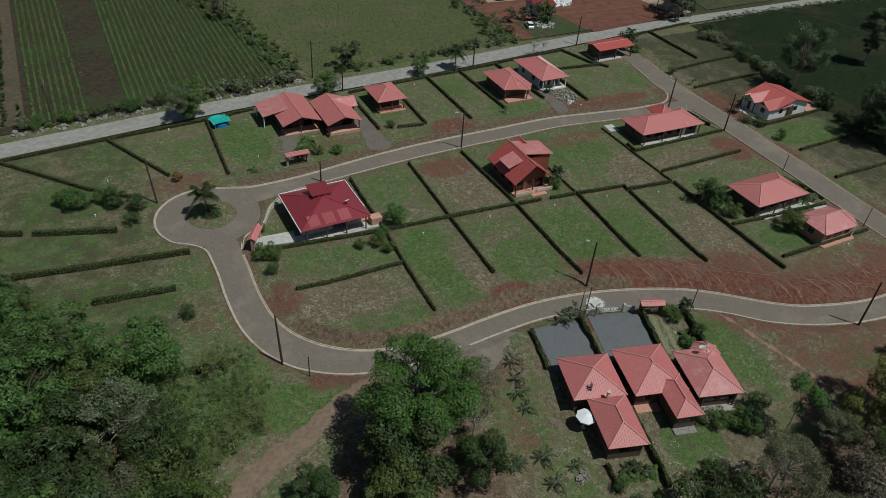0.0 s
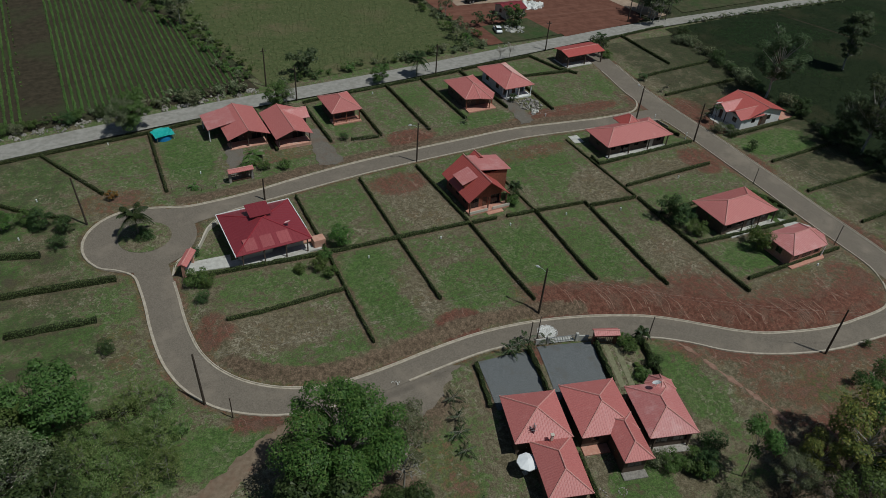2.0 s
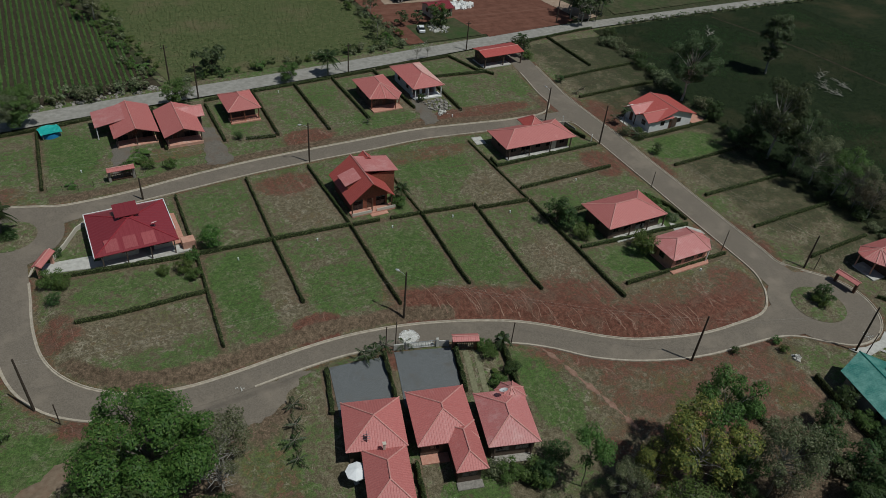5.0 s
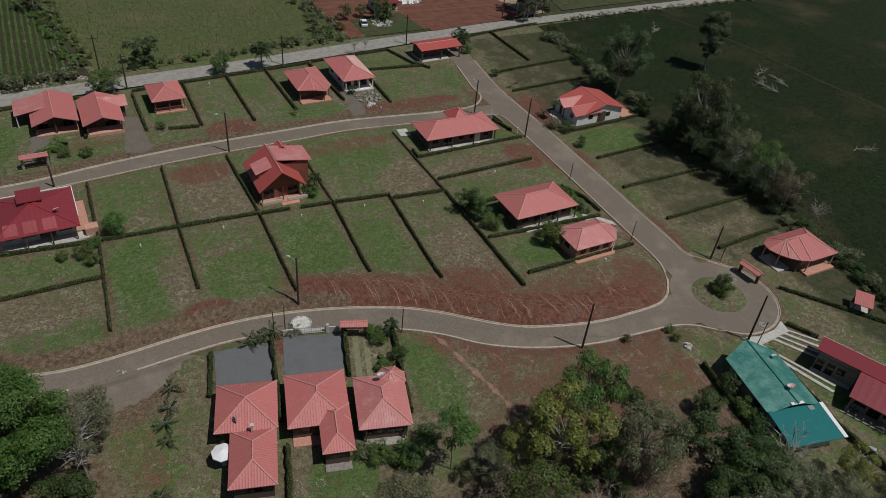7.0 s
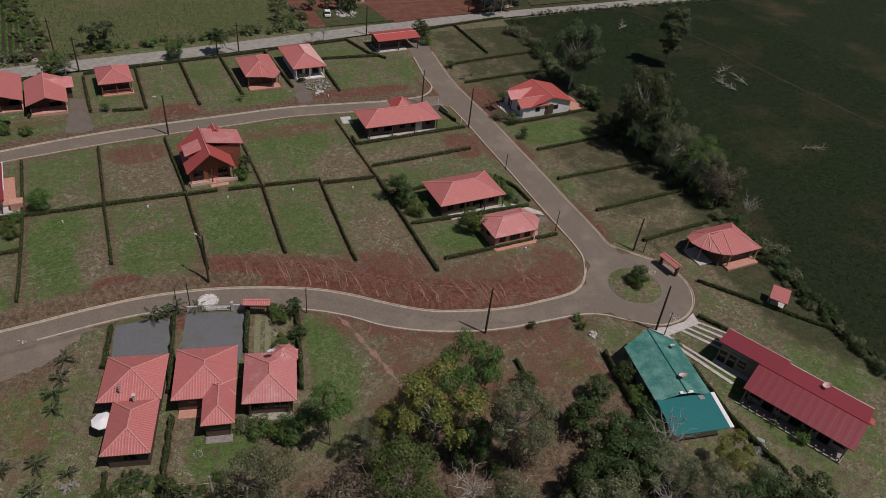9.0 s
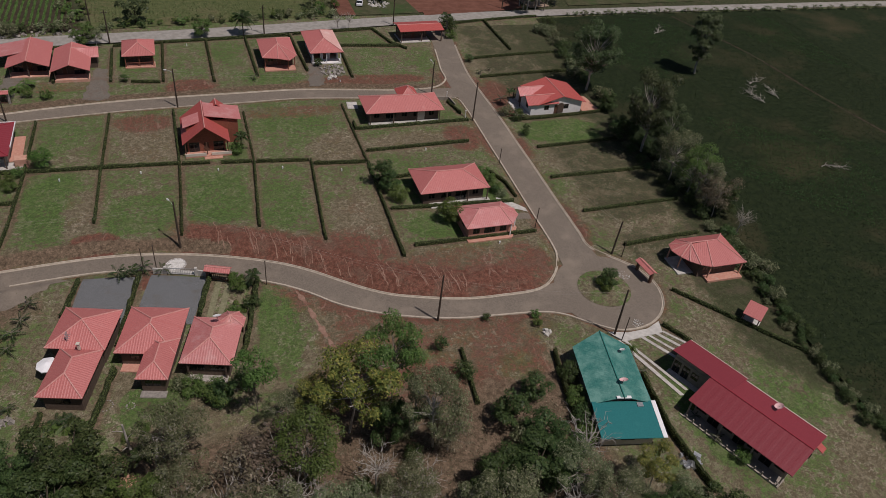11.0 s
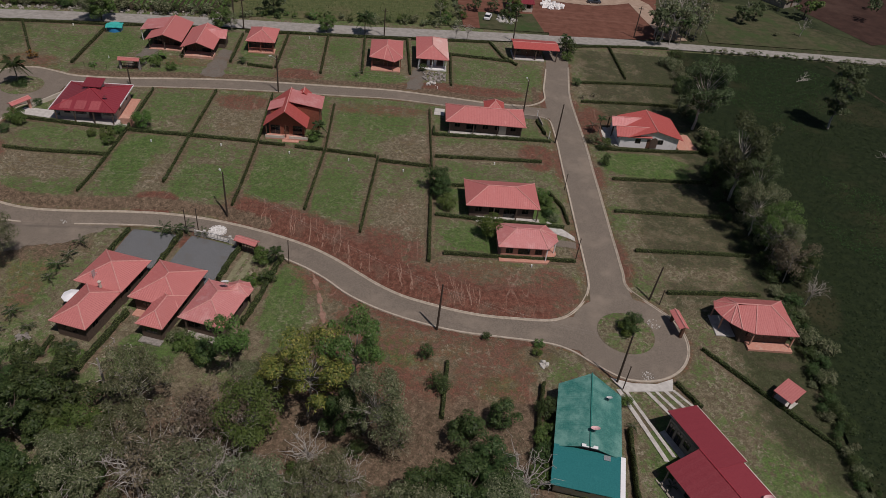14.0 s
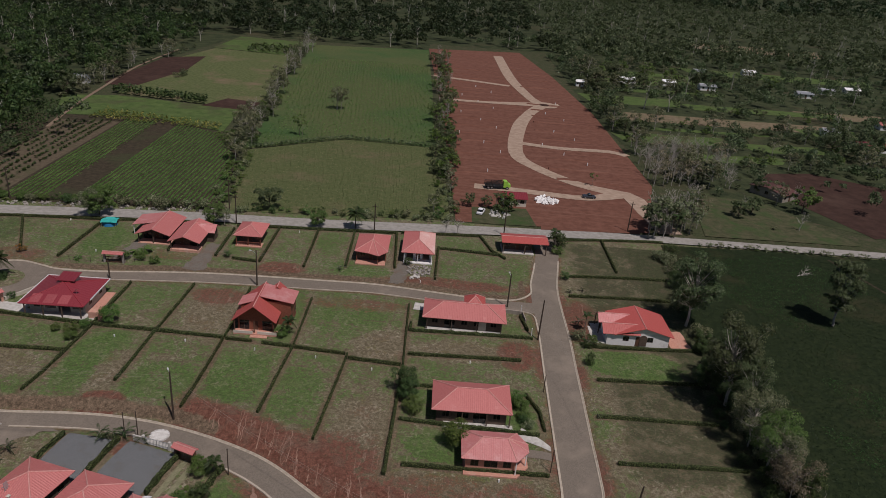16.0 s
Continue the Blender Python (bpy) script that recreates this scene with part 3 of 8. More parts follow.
def cover(x, y):
    """Red earth, lush grass and leaf litter over the plan, 0 to 1 each."""
    g = road_gap(x, y)
    dist = lambda line: np.min([np.hypot(x - p[0], y - p[1]) for p in line[::3]], axis=0)
    red = 0.5 * (1 - smooth(0.2, 2.4, g)) * (y < 140)
    ds = dist(SOUTH_ROAD)
    north = y > np.interp(x, SOUTH_ROAD[25:, 0], SOUTH_ROAD[25:, 1])
    red = np.maximum(red, north * smooth(56, 66, x) * (1 - smooth(112, 122, x)) * (1 - smooth(6, 12.5, ds)) * 0.92)
    red = np.maximum(red, ~north * smooth(72, 78, x) * (1 - smooth(112, 120, x)) * (1 - smooth(3, 11, ds)) * 0.6)
    red = np.maximum(red, 0.66 * blob(x, y, 84, 59, 13, 7))
    red = np.maximum(red, 0.52 * blob(x, y, 104, 51, 16, 8))
    for cx, cy, rx, ry, s in ((95, 36, 14, 6, .48), (106, 35, 6, 7, .52), (50, 68, 4, 3, .85), (17.5, 80, 3, 4, .6), (19.5, 63.2, 5, 2.4, .62), (23.5, 60, 4, 3, .55), (90, 28, 14, 9, .6), (85, 41, 6, 7, .5), (80, 31, 5, 7, .5), (36, 57, 7, 3, .5), (66, 121, 6, 4, .68), (104, 120, 17, 3, .66), (133, 108, 5, 10, .7), (143, 112, 12, 5, .55),
                              (151, 103, 4, 8, .62), (118, 92, 4, 6, .68), (116, 52, 5, 6, .6), (57, 106, 7, 4, .6), (85, 107, 13, 3, .5), (5, 82, 3, 6, .42), (8, 118, 8, 4, .5), (-5, 99, 4, 5, .4), (85, 22, 10, 8, .6), (98, 25, 8, 10, .6),
                              (110, 27, 3, 10, .55), (57, 58.5, 4, 2, .8), (36, 46, 5, 8, .42), (60, 24, 8, 6, .5), (38, 123, 14, 3, .4)):
        red = np.maximum(red, s * blob(x, y, cx, cy, rx, ry))
    main = dist(MAIN_ROAD)
    red = np.maximum(red, 0.6 * (1 - smooth(3.6, 7.5, main)) * (y > 56) * (y < 128) * (0.75 + 0.35 * np.sin(y * 0.23 + x * 0.1)))
    lush = 0.4 + 0.115 * smooth(58, 68, y) * (1 - 0.45 * smooth(128, 136, x))
    for cx, cy, rx, ry, s in ((43, 80, 6, 11, .75), (56, 75, 7, 7, .6), (69, 78, 6, 9, .72), (79, 76, 6, 9, .55), (91, 76, 5, 10, .45), (27, 87, 9, 4, .55), (-10, 118, 10, 8, .64), (-2, 130, 8, 7, .62), (23, 128, 5, 9, .8), (8, 130, 7, 7, .4),
                              (42, 103, 5, 8, .55), (70, 98, 10, 10, .5), (85, 100, 9, 8, .6), (141, 92, 11, 5, .95), (75, 46, 3.5, 11, .62), (54, 134, 4, 10, .6), (84, 124, 8, 6, .65), (117, 74, 4, 6, .7), (104, 64, 6, 4, .7), (105, 76, 8, 6, .6), (75, 127, 5, 9, .45),
                              (38, 48, 5, 9, .47), (-8, 88, 14, 8, .62), (-13, 105, 9, 6, .62), (128, 18, 4, 12, .75), (145, 20, 10, 8, .5), (13.6, 60.2, 5.5, 3.4, .95), (4, 63, 7, 8, .62), (0, 76, 7, 5, .5), (60, 36, 3, 4, .7), (56, 36, 2, 4, .7), (148, 38, 8, 6, .5), (106, 30, 4, 5, .6), (92, 37, 4, 3, .5)):
        lush = np.maximum(lush, 1.15 * s * blob(x, y, cx, cy, rx, ry))
    for cx, cy, rx, ry in ((47, 78, 2.5, 7), (58, 98, 6, 8), (92, 92, 6, 6), (91, 66, 5, 10), (140, 80, 10, 5), (140, 69, 10, 6), (26, 77, 9, 5), (108, 92, 10, 4), (140, 125, 12, 6), (90, 130, 9, 6)):
        dry = blob(x, y, cx, cy, rx, ry)
        lush = lush * (1 - (0.3 if cx > 135 else 0.5) * dry)
        red = np.maximum(red, 0.3 * dry)
    litter = 0.75 * (1 - smooth(26, 34, y)) * (1 - smooth(108, 118, x)) * smooth(48, 56, x)
    litter = np.maximum(litter, 0.8 * (1 - smooth(60, 78, y + 0.4 * (x + 5))) * (1 - smooth(-6, 1, x)))
    litter = np.maximum(litter, 0.75 * blob(x, y, 24, 44, 12, 9))
    litter = np.maximum(litter, 0.6 * blob(x, y, 35, 56, 10, 5))
    litter = np.maximum(litter, 0.7 * blob(x, y, 158, 75, 6, 30))
    foot = np.full(np.shape(x), 9.0)
    for line in HEDGES:
        for (ax, ay), (bx, by) in zip(line, line[1:]):
            t = np.clip(((x - ax) * (bx - ax) + (y - ay) * (by - ay)) / ((bx - ax) ** 2 + (by - ay) ** 2), 0, 1)
            foot = np.minimum(foot, np.hypot(x - ax - t * (bx - ax), y - ay - t * (by - ay)))
    litter = np.maximum(litter, 0.62 * (1 - smooth(0.5, 1.5, foot)))
    strip = smooth(0.2, 0.8, g) * (1 - smooth(2.3, 3.4, g))
    upper = (y > np.interp(x, UPPER_ROAD[:, 0], UPPER_ROAD[:, 1])) & (y < 125) & (x > 18) & (x < 122)
    litter = np.maximum(litter, strip * 0.85 * ((north & (x > 14) & (x < 70) & (y < 75)) | upper))
    return red, lush, litter


def dark_cover(x, y):
    """Share of the darker green-brown tone: towards the pasture, below the long house, outer lots."""
    w = 0.74 * smooth(0, 9, (x - 136) + 0.7 * np.minimum(y - 26, 0)) * (1 - smooth(40, 52, y))
    w = np.maximum(w, 0.7 * smooth(145, 151, x) * (y < 150))
    w = np.maximum(w, 0.5 * blob(x, y, 142, 52, 10, 6))
    w = np.maximum(w, 0.44 * (1 - smooth(0, 10, x)) * smooth(72, 80, y) * (y < 140))
    w = np.maximum(w, 0.56 * smooth(129, 137, x) * smooth(54, 62, y) * (y < 150) * (1 - blob(x, y, 141, 92, 13, 5)))
    return np.maximum(w * (x < 170), 0.8 * (y > 158))


def spaced(breaks):
    out = []
    for a, b, s in breaks:
        out.extend(np.arange(a, b - 1e-6, s).tolist())
    return np.array(out + [breaks[-1][1]])


def build_ground():
    xs = spaced([(-3000, -600, 300), (-600, -100, 50), (-100, -40, 10), (-40, 165, 0.75), (165, 245, 4), (245, 700, 50), (700, 3000, 300)])
    ys = spaced([(-1500, -100, 200), (-100, -20, 10), (-20, 10, 3), (10, 160, 0.75), (160, 240, 5), (240, 800, 40), (800, 4500, 300)])
    X, Y = np.meshgrid(xs, ys)
    Z = ground_z(X, Y)
    nx, ny = len(xs), len(ys)
    v = np.stack([X, Y, Z], -1).reshape(-1, 3)
    i = np.arange(nx * ny).reshape(ny, nx)
    f = np.stack([i[:-1, :-1], i[:-1, 1:], i[1:, 1:], i[1:, :-1]], -1).reshape(-1, 4)
    me = bpy.data.meshes.new("ground")
    me.from_pydata(v.tolist(), [], f.tolist())
    r, g, b = cover(X, Y)
    col = np.stack([r, g, b, dark_cover(X, Y)], -1).reshape(-1)
    at = me.attributes.new("cover", "FLOAT_COLOR", "POINT")
    at.data.foreach_set("color", col.astype(np.float32))
    me.polygons.foreach_set("use_smooth", np.ones(len(f), bool))
    me.materials.append(GROUND)
    tagged(new("ground", me), "patchy dry lawn and red earth lots", "ground", kind="structure")


build_ground()


# ---- roads and kerbs ----
def ribbon(name, line, material, lift, label, cross=5):
    """A road surface swept along x, y, half width."""
    d = np.gradient(line[:, :2], axis=0)
    d /= np.linalg.norm(d, axis=1)[:, None]
    nrm = np.stack([-d[:, 1], d[:, 0]], 1)
    s = np.linspace(-1, 1, cross)
    P = line[:, None, :2] + nrm[:, None, :] * (s[None, :, None] * line[:, None, 2:3])
    Z = road_z(P[..., 0], P[..., 1]) + lift + 0.04 * (1 - s[None, :] ** 2)
    v = np.concatenate([P, Z[..., None]], -1).reshape(-1, 3)
    n = len(line)
    f = [(i * cross + j, (i + 1) * cross + j, (i + 1) * cross + j + 1, i * cross + j + 1) for i in range(n - 1) for j in range(cross - 1)]
    ob = link_mesh(name, v, [tuple(reversed(q)) for q in f], material)
    return tagged(ob, label, "road", kind="structure")


def disc(name, cx, cy, r, material, lift, label, kind="structure", category="road", dome=0.0, follow=True, rings=6, seg=48):
    v, f = [(cx, cy, (road_z(cx, cy) if follow else 0) + lift + dome)], []
    for k in range(1, rings + 1):
        for j in range(seg):
            a = 2 * math.pi * j / seg
            x, y = cx + r * k / rings * math.cos(a), cy + r * k / rings * math.sin(a)
            v.append((x, y, (float(road_z(x, y)) if follow else 0) + lift + dome * (1 - (k / rings) ** 2)))
    for j in range(seg):
        f.append((0, 1 + j, 1 + (j + 1) % seg))
        for k in range(rings - 1):
            a, b = 1 + k * seg, 1 + (k + 1) * seg
            f.append((a + j, b + j, b + (j + 1) % seg, a + (j + 1) % seg))
    return tagged(link_mesh(name, v, f, material), label, category, kind=kind)


ribbon("road", SOUTH_ROAD, ROAD, 0.02, "worn grey-brown asphalt lane")
ribbon("road", MAIN_ROAD, ROAD, 0.028, "worn grey-brown asphalt lane")
ribbon("road", UPPER_ROAD, ROAD, 0.024, "worn grey-brown asphalt lane")
disc("road", *WEST_RING, ROAD, 0.06, "asphalt turning circle round a planted island")
disc("road", *EAST_RING, ROAD, 0.064, "asphalt turning circle round a planted island")


def flat_ribbon(name, line, material, z, label, category="road"):
    d = np.gradient(line[:, :2], axis=0)
    d /= np.linalg.norm(d, axis=1)[:, None]
    nrm = np.stack([-d[:, 1], d[:, 0]], 1)
    L, R = line[:, :2] + nrm * line[:, 2:3], line[:, :2] - nrm * line[:, 2:3]
    v = [(*p, z) for p in L] + [(*p, z) for p in R]
    n = len(line)
    ob = link_mesh(name, v, [(i, n + i, n + i + 1, i + 1) for i in range(n - 1)], material)
    return tagged(ob, label, category, kind="structure")


flat_ribbon("road", FAR_LINE, FAR_ROAD, 0.135, "pale grey gravel country road")


def kerb(points, closed=False):
    """A concrete kerb with a flat gutter, the upstand to the left of its run."""
    line = curve_through(points, 0.9)
    d = np.gradient(line, axis=0)
    d /= np.linalg.norm(d, axis=1)[:, None]
    nrm = np.stack([-d[:, 1], d[:, 0]], 1)
    prof = ((-0.24, 0.02), (-0.22, 0.09), (0.0, 0.075), (0.02, 0.2), (0.15, 0.2), (0.18, -0.15))
    v, f, n = [], [], len(prof)
    for p, w in zip(line, nrm):
        z = float(road_z(*p))
        v += [(p[0] + w[0] * s, p[1] + w[1] * s, z + h) for s, h in prof]
    for i in range(len(line) - 1):
        f += [(i * n + j, i * n + j + 1, (i + 1) * n + j + 1, (i + 1) * n + j) for j in range(n - 1)]
    f += [tuple(range(n)), tuple(reversed(range((len(line) - 1) * n, len(line) * n)))]
    tagged(link_mesh("kerb", v, f, KERB), "pale concrete kerb and gutter along the lane", "kerb", group="kerbs along the lanes", kind="structure")


def arc(cx, cy, r, a0, a1, n=8):
    return [(cx + r * math.cos(radians(a0 + (a1 - a0) * k / n)), cy + r * math.sin(radians(a0 + (a1 - a0) * k / n))) for k in range(n + 1)]


def offset(line, side, i0=0, i1=None, every=4):
    d = np.gradient(line[:, :2], axis=0)
    d /= np.linalg.norm(d, axis=1)[:, None]
    p = line[:, :2] + np.stack([-d[:, 1], d[:, 0]], 1) * (line[:, 2:3] * side)
    p = p[i0:i1]
    return [tuple(q) for q in p[::every]]


def between(line, side, y0=-1e9, y1=1e9, x0=-1e9, x1=1e9, every=4):
    return [p for p in offset(line, side, 0, None, 1) if y0 <= p[1] <= y1 and x0 <= p[0] <= x1][::every]


# inner loop
kerb(between(SOUTH_ROAD, 1, y1=93.5, x1=112) + [(115.6, 46.0), (119.4, 48.8), (121.6, 52.8)] + between(MAIN_ROAD, 1, y0=56, y1=106) + [(122.6, 108.6), (120.2, 110.0)] + between(UPPER_ROAD, -1, x0=26, x1=117)[::-1]
     + [(22.8, 106.2), (21.0, 104), (19.2, 100.4), (15.6, 97.6), (14.4, 94.5)])
# outer runs
kerb(between(SOUTH_ROAD, -1, x0=38.5, x1=59)[::-1])
kerb(between(SOUTH_ROAD, -1, x1=32.5, y1=93)[::-1] + [(8.9, 96.6), (6.6, 99)] + arc(11.3, 105.8, 8.7, 222, 85, 12) + [(16.5, 113.2), (20, 112.2)] + between(UPPER_ROAD, 1, x0=24, x1=112) + [(117.5, 114.7), (120.8, 116.2), (122.9, 119)] + between(MAIN_ROAD, 1, y0=123, y1=139))
kerb(between(MAIN_ROAD, -1, y0=53, y1=141)[::-1] + arc(126.2, 43.0, 8.7, 48, -112, 12) + [(119.8, 37.2), (117, 39.6), (113.5, 41)] + between(SOUTH_ROAD, -1, x0=73, x1=110)[::-1])

# planted islands with a low rim
for cx, cy, r in ((12.0, 105.9, 4.1), (125.8, 43.7, 4.3)):
    disc("island", cx, cy, r, GROUND, 0.11, "round grassed island in the turning circle", category="island", dome=0.35)
for ob in [o for o in scene.objects if o.name.startswith("island")]:
    at = ob.data.attributes.new("cover", "FLOAT_COLOR", "POINT")
    at.data.foreach_set("color", np.tile(np.array([0.15, 0.42, 0.1, 0], np.float32), len(ob.data.vertices)))


def pad(name, points, material, lift, label, category="driveway", z=None):
    """A thin slab over a plan outline."""
    zs = max(gz(*p) for p in points) if z is None else z
    bm = bmesh.new()
    f = bm.faces.new([bm.verts.new((*p, zs + lift)) for p in points])
    if f.normal.z < 0:
        f.normal_flip()
    ext = bmesh.ops.extrude_face_region(bm, geom=[f])
    bmesh.ops.translate(bm, verts=[v for v in ext["geom"] if isinstance(v, bmesh.types.BMVert)], vec=(0, 0, -0.9))
    bmesh.ops.recalc_face_normals(bm, faces=bm.faces)
    return tagged(part(name, bm, material), label, category, kind="structure")


def draped(name, corners, material, lift, label, category="driveway", n=14, ragged=0.0):
    """A sheet over a four-cornered outline that follows the ground."""
    a, b, c, d = (np.array(p, float) for p in corners)
    s = np.linspace(0, 1, n)
    U, V = np.meshgrid(s, s)
    P = (a * ((1 - U) * (1 - V))[..., None] + b * (U * (1 - V))[..., None] + c * (U * V)[..., None] + d * ((1 - U) * V)[..., None])
    P = P + ragged * np.stack([np.sin(P[..., 1] * 1.7 + P[..., 0] * 0.9), np.sin(P[..., 0] * 1.3 - P[..., 1] * 0.6) + 0.6 * np.sin(P[..., 0] * 3.1)], -1)
    Z = ground_z(P[..., 0], P[..., 1]) + lift
    v = np.concatenate([P, Z[..., None]], -1).reshape(-1, 3)
    i = np.arange(n * n).reshape(n, n)
    f = np.stack([i[:-1, :-1], i[:-1, 1:], i[1:, 1:], i[1:, :-1]], -1).reshape(-1, 4)
    ob = link_mesh(name, v, f.tolist(), material)
    me = ob.data
    if me.polygons[0].normal.z < 0:
        me.flip_normals()
    return tagged(ob, label, category, kind="structure")


draped("driveway", ((48.9, 60.6), (56.9, 59.6), (54.6, 50.5), (47.4, 52.3)), GRAVEL, 0.09, "dark grey gravel forecourt beside the hedge")
draped("driveway", ((58.2, 60.0), (66.2, 57.8), (63.4, 49.0), (55.8, 50.8)), GRAVEL, 0.09, "dark grey gravel forecourt behind a gate")
draped("driveway", ((60.0, 63.0), (64.5, 61.8), (64.2, 59.0), (59.5, 60.2)), CONCRETE, 0.16, "pale concrete apron at the gate")
draped("driveway", ((26.0, 62.2), (46.5, 61.8), (41.5, 56.6), (30.0, 52.6)), ROAD, 0.05, "worn asphalt lay-by beside the lane", n=30, ragged=0.3)
for k in range(2):
    draped("path", ((67.4 + k * 1.4, 57.3 - k * .4), (68.2 + k * 1.4, 57.1 - k * .4), (66.0 + k * 1.4, 49.2 - k * .4), (65.2 + k * 1.4, 49.4 - k * .4)), MOSSY, 0.05, "mossy concrete wheel track in the grass", "path", n=8)
pad("driveway", ((15.8, 94.2), (16.6, 96.6), (23.4, 96.2), (23.2, 94.6), (37.0, 94.4), (37.4, 92.4), (28, 92.4)), CONCRETE, 0.08, "pale concrete drive beside the hedge", z=0.05)
draped("driveway", ((97.4, 109.8), (99.6, 109.6), (99.4, 106.6), (97.2, 106.8)), CONCRETE, 0.12, "pale concrete apron by the lane", n=6)
draped("driveway", ((30.2, 129.5), (33.2, 129.5), (32.4, 117.4), (28.6, 117.4)), DRIVE, 0.07, "worn grey drive through the gateway", n=20, ragged=0.22)
draped("driveway", ((46.8, 131), (49.2, 131), (50.2, 116.6), (45.0, 116.6)), DRIVE, 0.07, "brown-grey gravel drive beside the house", n=20, ragged=0.22)
draped("driveway", ((92.6, 130), (95.4, 130), (94.4, 118.2), (90.8, 118.2)), DRIVE, 0.07, "brown-grey gravel drive beside the house", n=20, ragged=0.22)
draped("driveway", ((117.2, 70.4), (121.6, 66.6), (121.6, 65.4), (116.4, 67.6)), CONCRETE, 0.08, "pale concrete drive between two houses", n=8)
draped("driveway", ((117.6, 65.2), (121.6, 65.0), (121.4, 63.2), (117.6, 63.4)), ROAD, 0.08, "grey drive to the small house", n=6)
draped("path", ((149.4, 98.9), (153.6, 99.4), (153.2, 106.5), (149.4, 106.2)), TERRACOTTA, 0.06, "worn terracotta paving beside the white house", "path", n=6, ragged=0.15)
draped("path", ((133.6, 100.2), (135.6, 100.2), (135.6, 106), (133.6, 106)), CONCRETE, 0.06, "pale concrete side path", "path", n=6)
# strips of concrete with grass between, in front of the long maroon house
apron = ((121.6, 34.6), (124.6, 33.8), (128, 33.9), (130.6, 35.0), (130.0, 32.8), (123.0, 32.2))
pad("driveway", apron, CONCRETE, 0.12, "pale concrete apron at the turning circle", z=-0.3)
for k in range(6):
    x0, y0 = 123.0 + k * 1.36, 32.9 + 0.02 * k
    x1, y1 = 127.6 + k * 0.98, 24.6 + k * 0.98
    if k < 2:
        x0, y0, x1, y1 = 122.0 + k * 0.95, 32.6, 125.8 + k * 1.2, 21.2 + k * 0.7
    w = 0.62 if k % 2 == 0 else 0.5
    draped("path", ((x0, y0), (x0 + w, y0), (x1 + w, y1), (x1, y1)), CONCRETE, 0.12, "pale concrete strip set in grass", "path", n=8)


def trodden_track(points, material, lift, label):
    """A worn track that follows the ground, its edges wandering."""
    line = curve_through(points, 0.5)
    d = np.gradient(line[:, :2], axis=0)
    d /= np.linalg.norm(d, axis=1)[:, None]
    nrm = np.stack([-d[:, 1], d[:, 0]], 1)
    k = np.arange(len(line))
    s = np.linspace(-1, 1, 9)
    w = line[:, 2] + 0.22 * np.sin(k * 0.9) + 0.15 * np.sin(k * 2.3 + 1)
    P = line[:, None, :2] + nrm[:, None, :] * (s[None, :] * w[:, None])[..., None]
    Z = ground_z(P[..., 0], P[..., 1]) + lift - 0.09 * np.abs(s[None, :]) ** 4
    v = np.concatenate([P, Z[..., None]], -1).reshape(-1, 3)
    f = [(i * 9 + j, i * 9 + j + 1, (i + 1) * 9 + j + 1, (i + 1) * 9 + j) for i in range(len(line) - 1) for j in range(8)]
    ob = link_mesh("track", v, f, material)
    if ob.data.polygons[0].normal.z < 0:
        ob.data.flip_normals()
    return tagged(ob, label, "track", kind="structure")


trodden_track([(27, 61.2, 1.6), (22, 59.4, 1.7), (17.5, 57.6, 1.7), (13, 55.2, 1.6), (8.2, 53.2, 1.8), (3.5, 50.6, 2.0), (-3, 46.5, 2.0)], TRODDEN, 0.06, "trodden brown earth track beside the trees")

trodden_track([(77.5, 55.4, 0.35), (79.3, 50, 0.28), (80.6, 45, 0.36), (81.8, 40, 0.28), (82.4, 35.5, 0.34)], RILL, 0.05, "washed red rut down the open lot")
disc("spill", 61.6, 62.3, 1.25, CONCRETE, 0.075, "smear of pale gravel dust on the lane", category="gravel")


# ---- fields beyond the country road ----
def field(points, material, z, label, category="field"):
    """A field: a finely cut sheet, slightly uneven."""
    bm = bmesh.new()
    bm.faces.new([bm.verts.new((*p, z)) for p in points])
    if bm.faces[:][0].normal.z < 0:
        bmesh.ops.reverse_faces(bm, faces=bm.faces)
    bm.normal_update()
    if bm.faces[:][0].normal.z < 0:
        bmesh.ops.reverse_faces(bm, faces=bm.faces)
    return tagged(part("field", bm, material), label, category, kind="structure")


field(((-170, 130), (-70, 138), (-14, 147), (43, 152.5), (33, 201), (20, 227), (-10, 238), (-45, 232), (-170, 215)), TILLED, 0.12, "dark tilled field with rows of young plants")
field(((-30, 148.6), (-15.6, 149.6), (-18, 229), (-38, 226)), SOIL, 0.125, "pale brown soil between spaced bushes")
field(((45, 152.5), (104, 159), (101, 205), (99, 229), (64, 230.4), (33, 207)), CROP_OLD, 0.12, "olive brown ripening crop field")
field(((31, 207.5), (64, 231), (99, 229.6), (96, 247.6), (92, 330), (84, 462), (12, 443), (19, 330), (22, 300), (29, 262)), CROP_GREEN, 0.12, "deep green young crop field")
field(((-44, 233), (-10, 238.6), (20, 227.5), (17, 262), (-36, 268), (-56, 262)), FAR_MEADOW, 0.12, "yellow-green grass field")
field(((-38, 272), (19, 262.6), (21, 300), (18, 330), (9, 395), (-38, 400), (-52, 330)), CROP_OLD, 0.125, "faded green crop field")
field(((-52, 290), (-38.5, 280), (-30, 330), (-34, 372), (-52, 360)), DARK_EARTH, 0.13, "bare red-brown plot")
field(((-40, 402), (10, 396), (12, 450), (-38, 452)), FAR_MEADOW, 0.12, "light green meadow")
field(((105.5, 158.6), (160, 161.5), (171, 205), (168, 310), (159, 400), (146, 484), (84, 468), (97, 300), (103, 205)), RED_EARTH, 0.12, "bare red earth of a new subdivision")
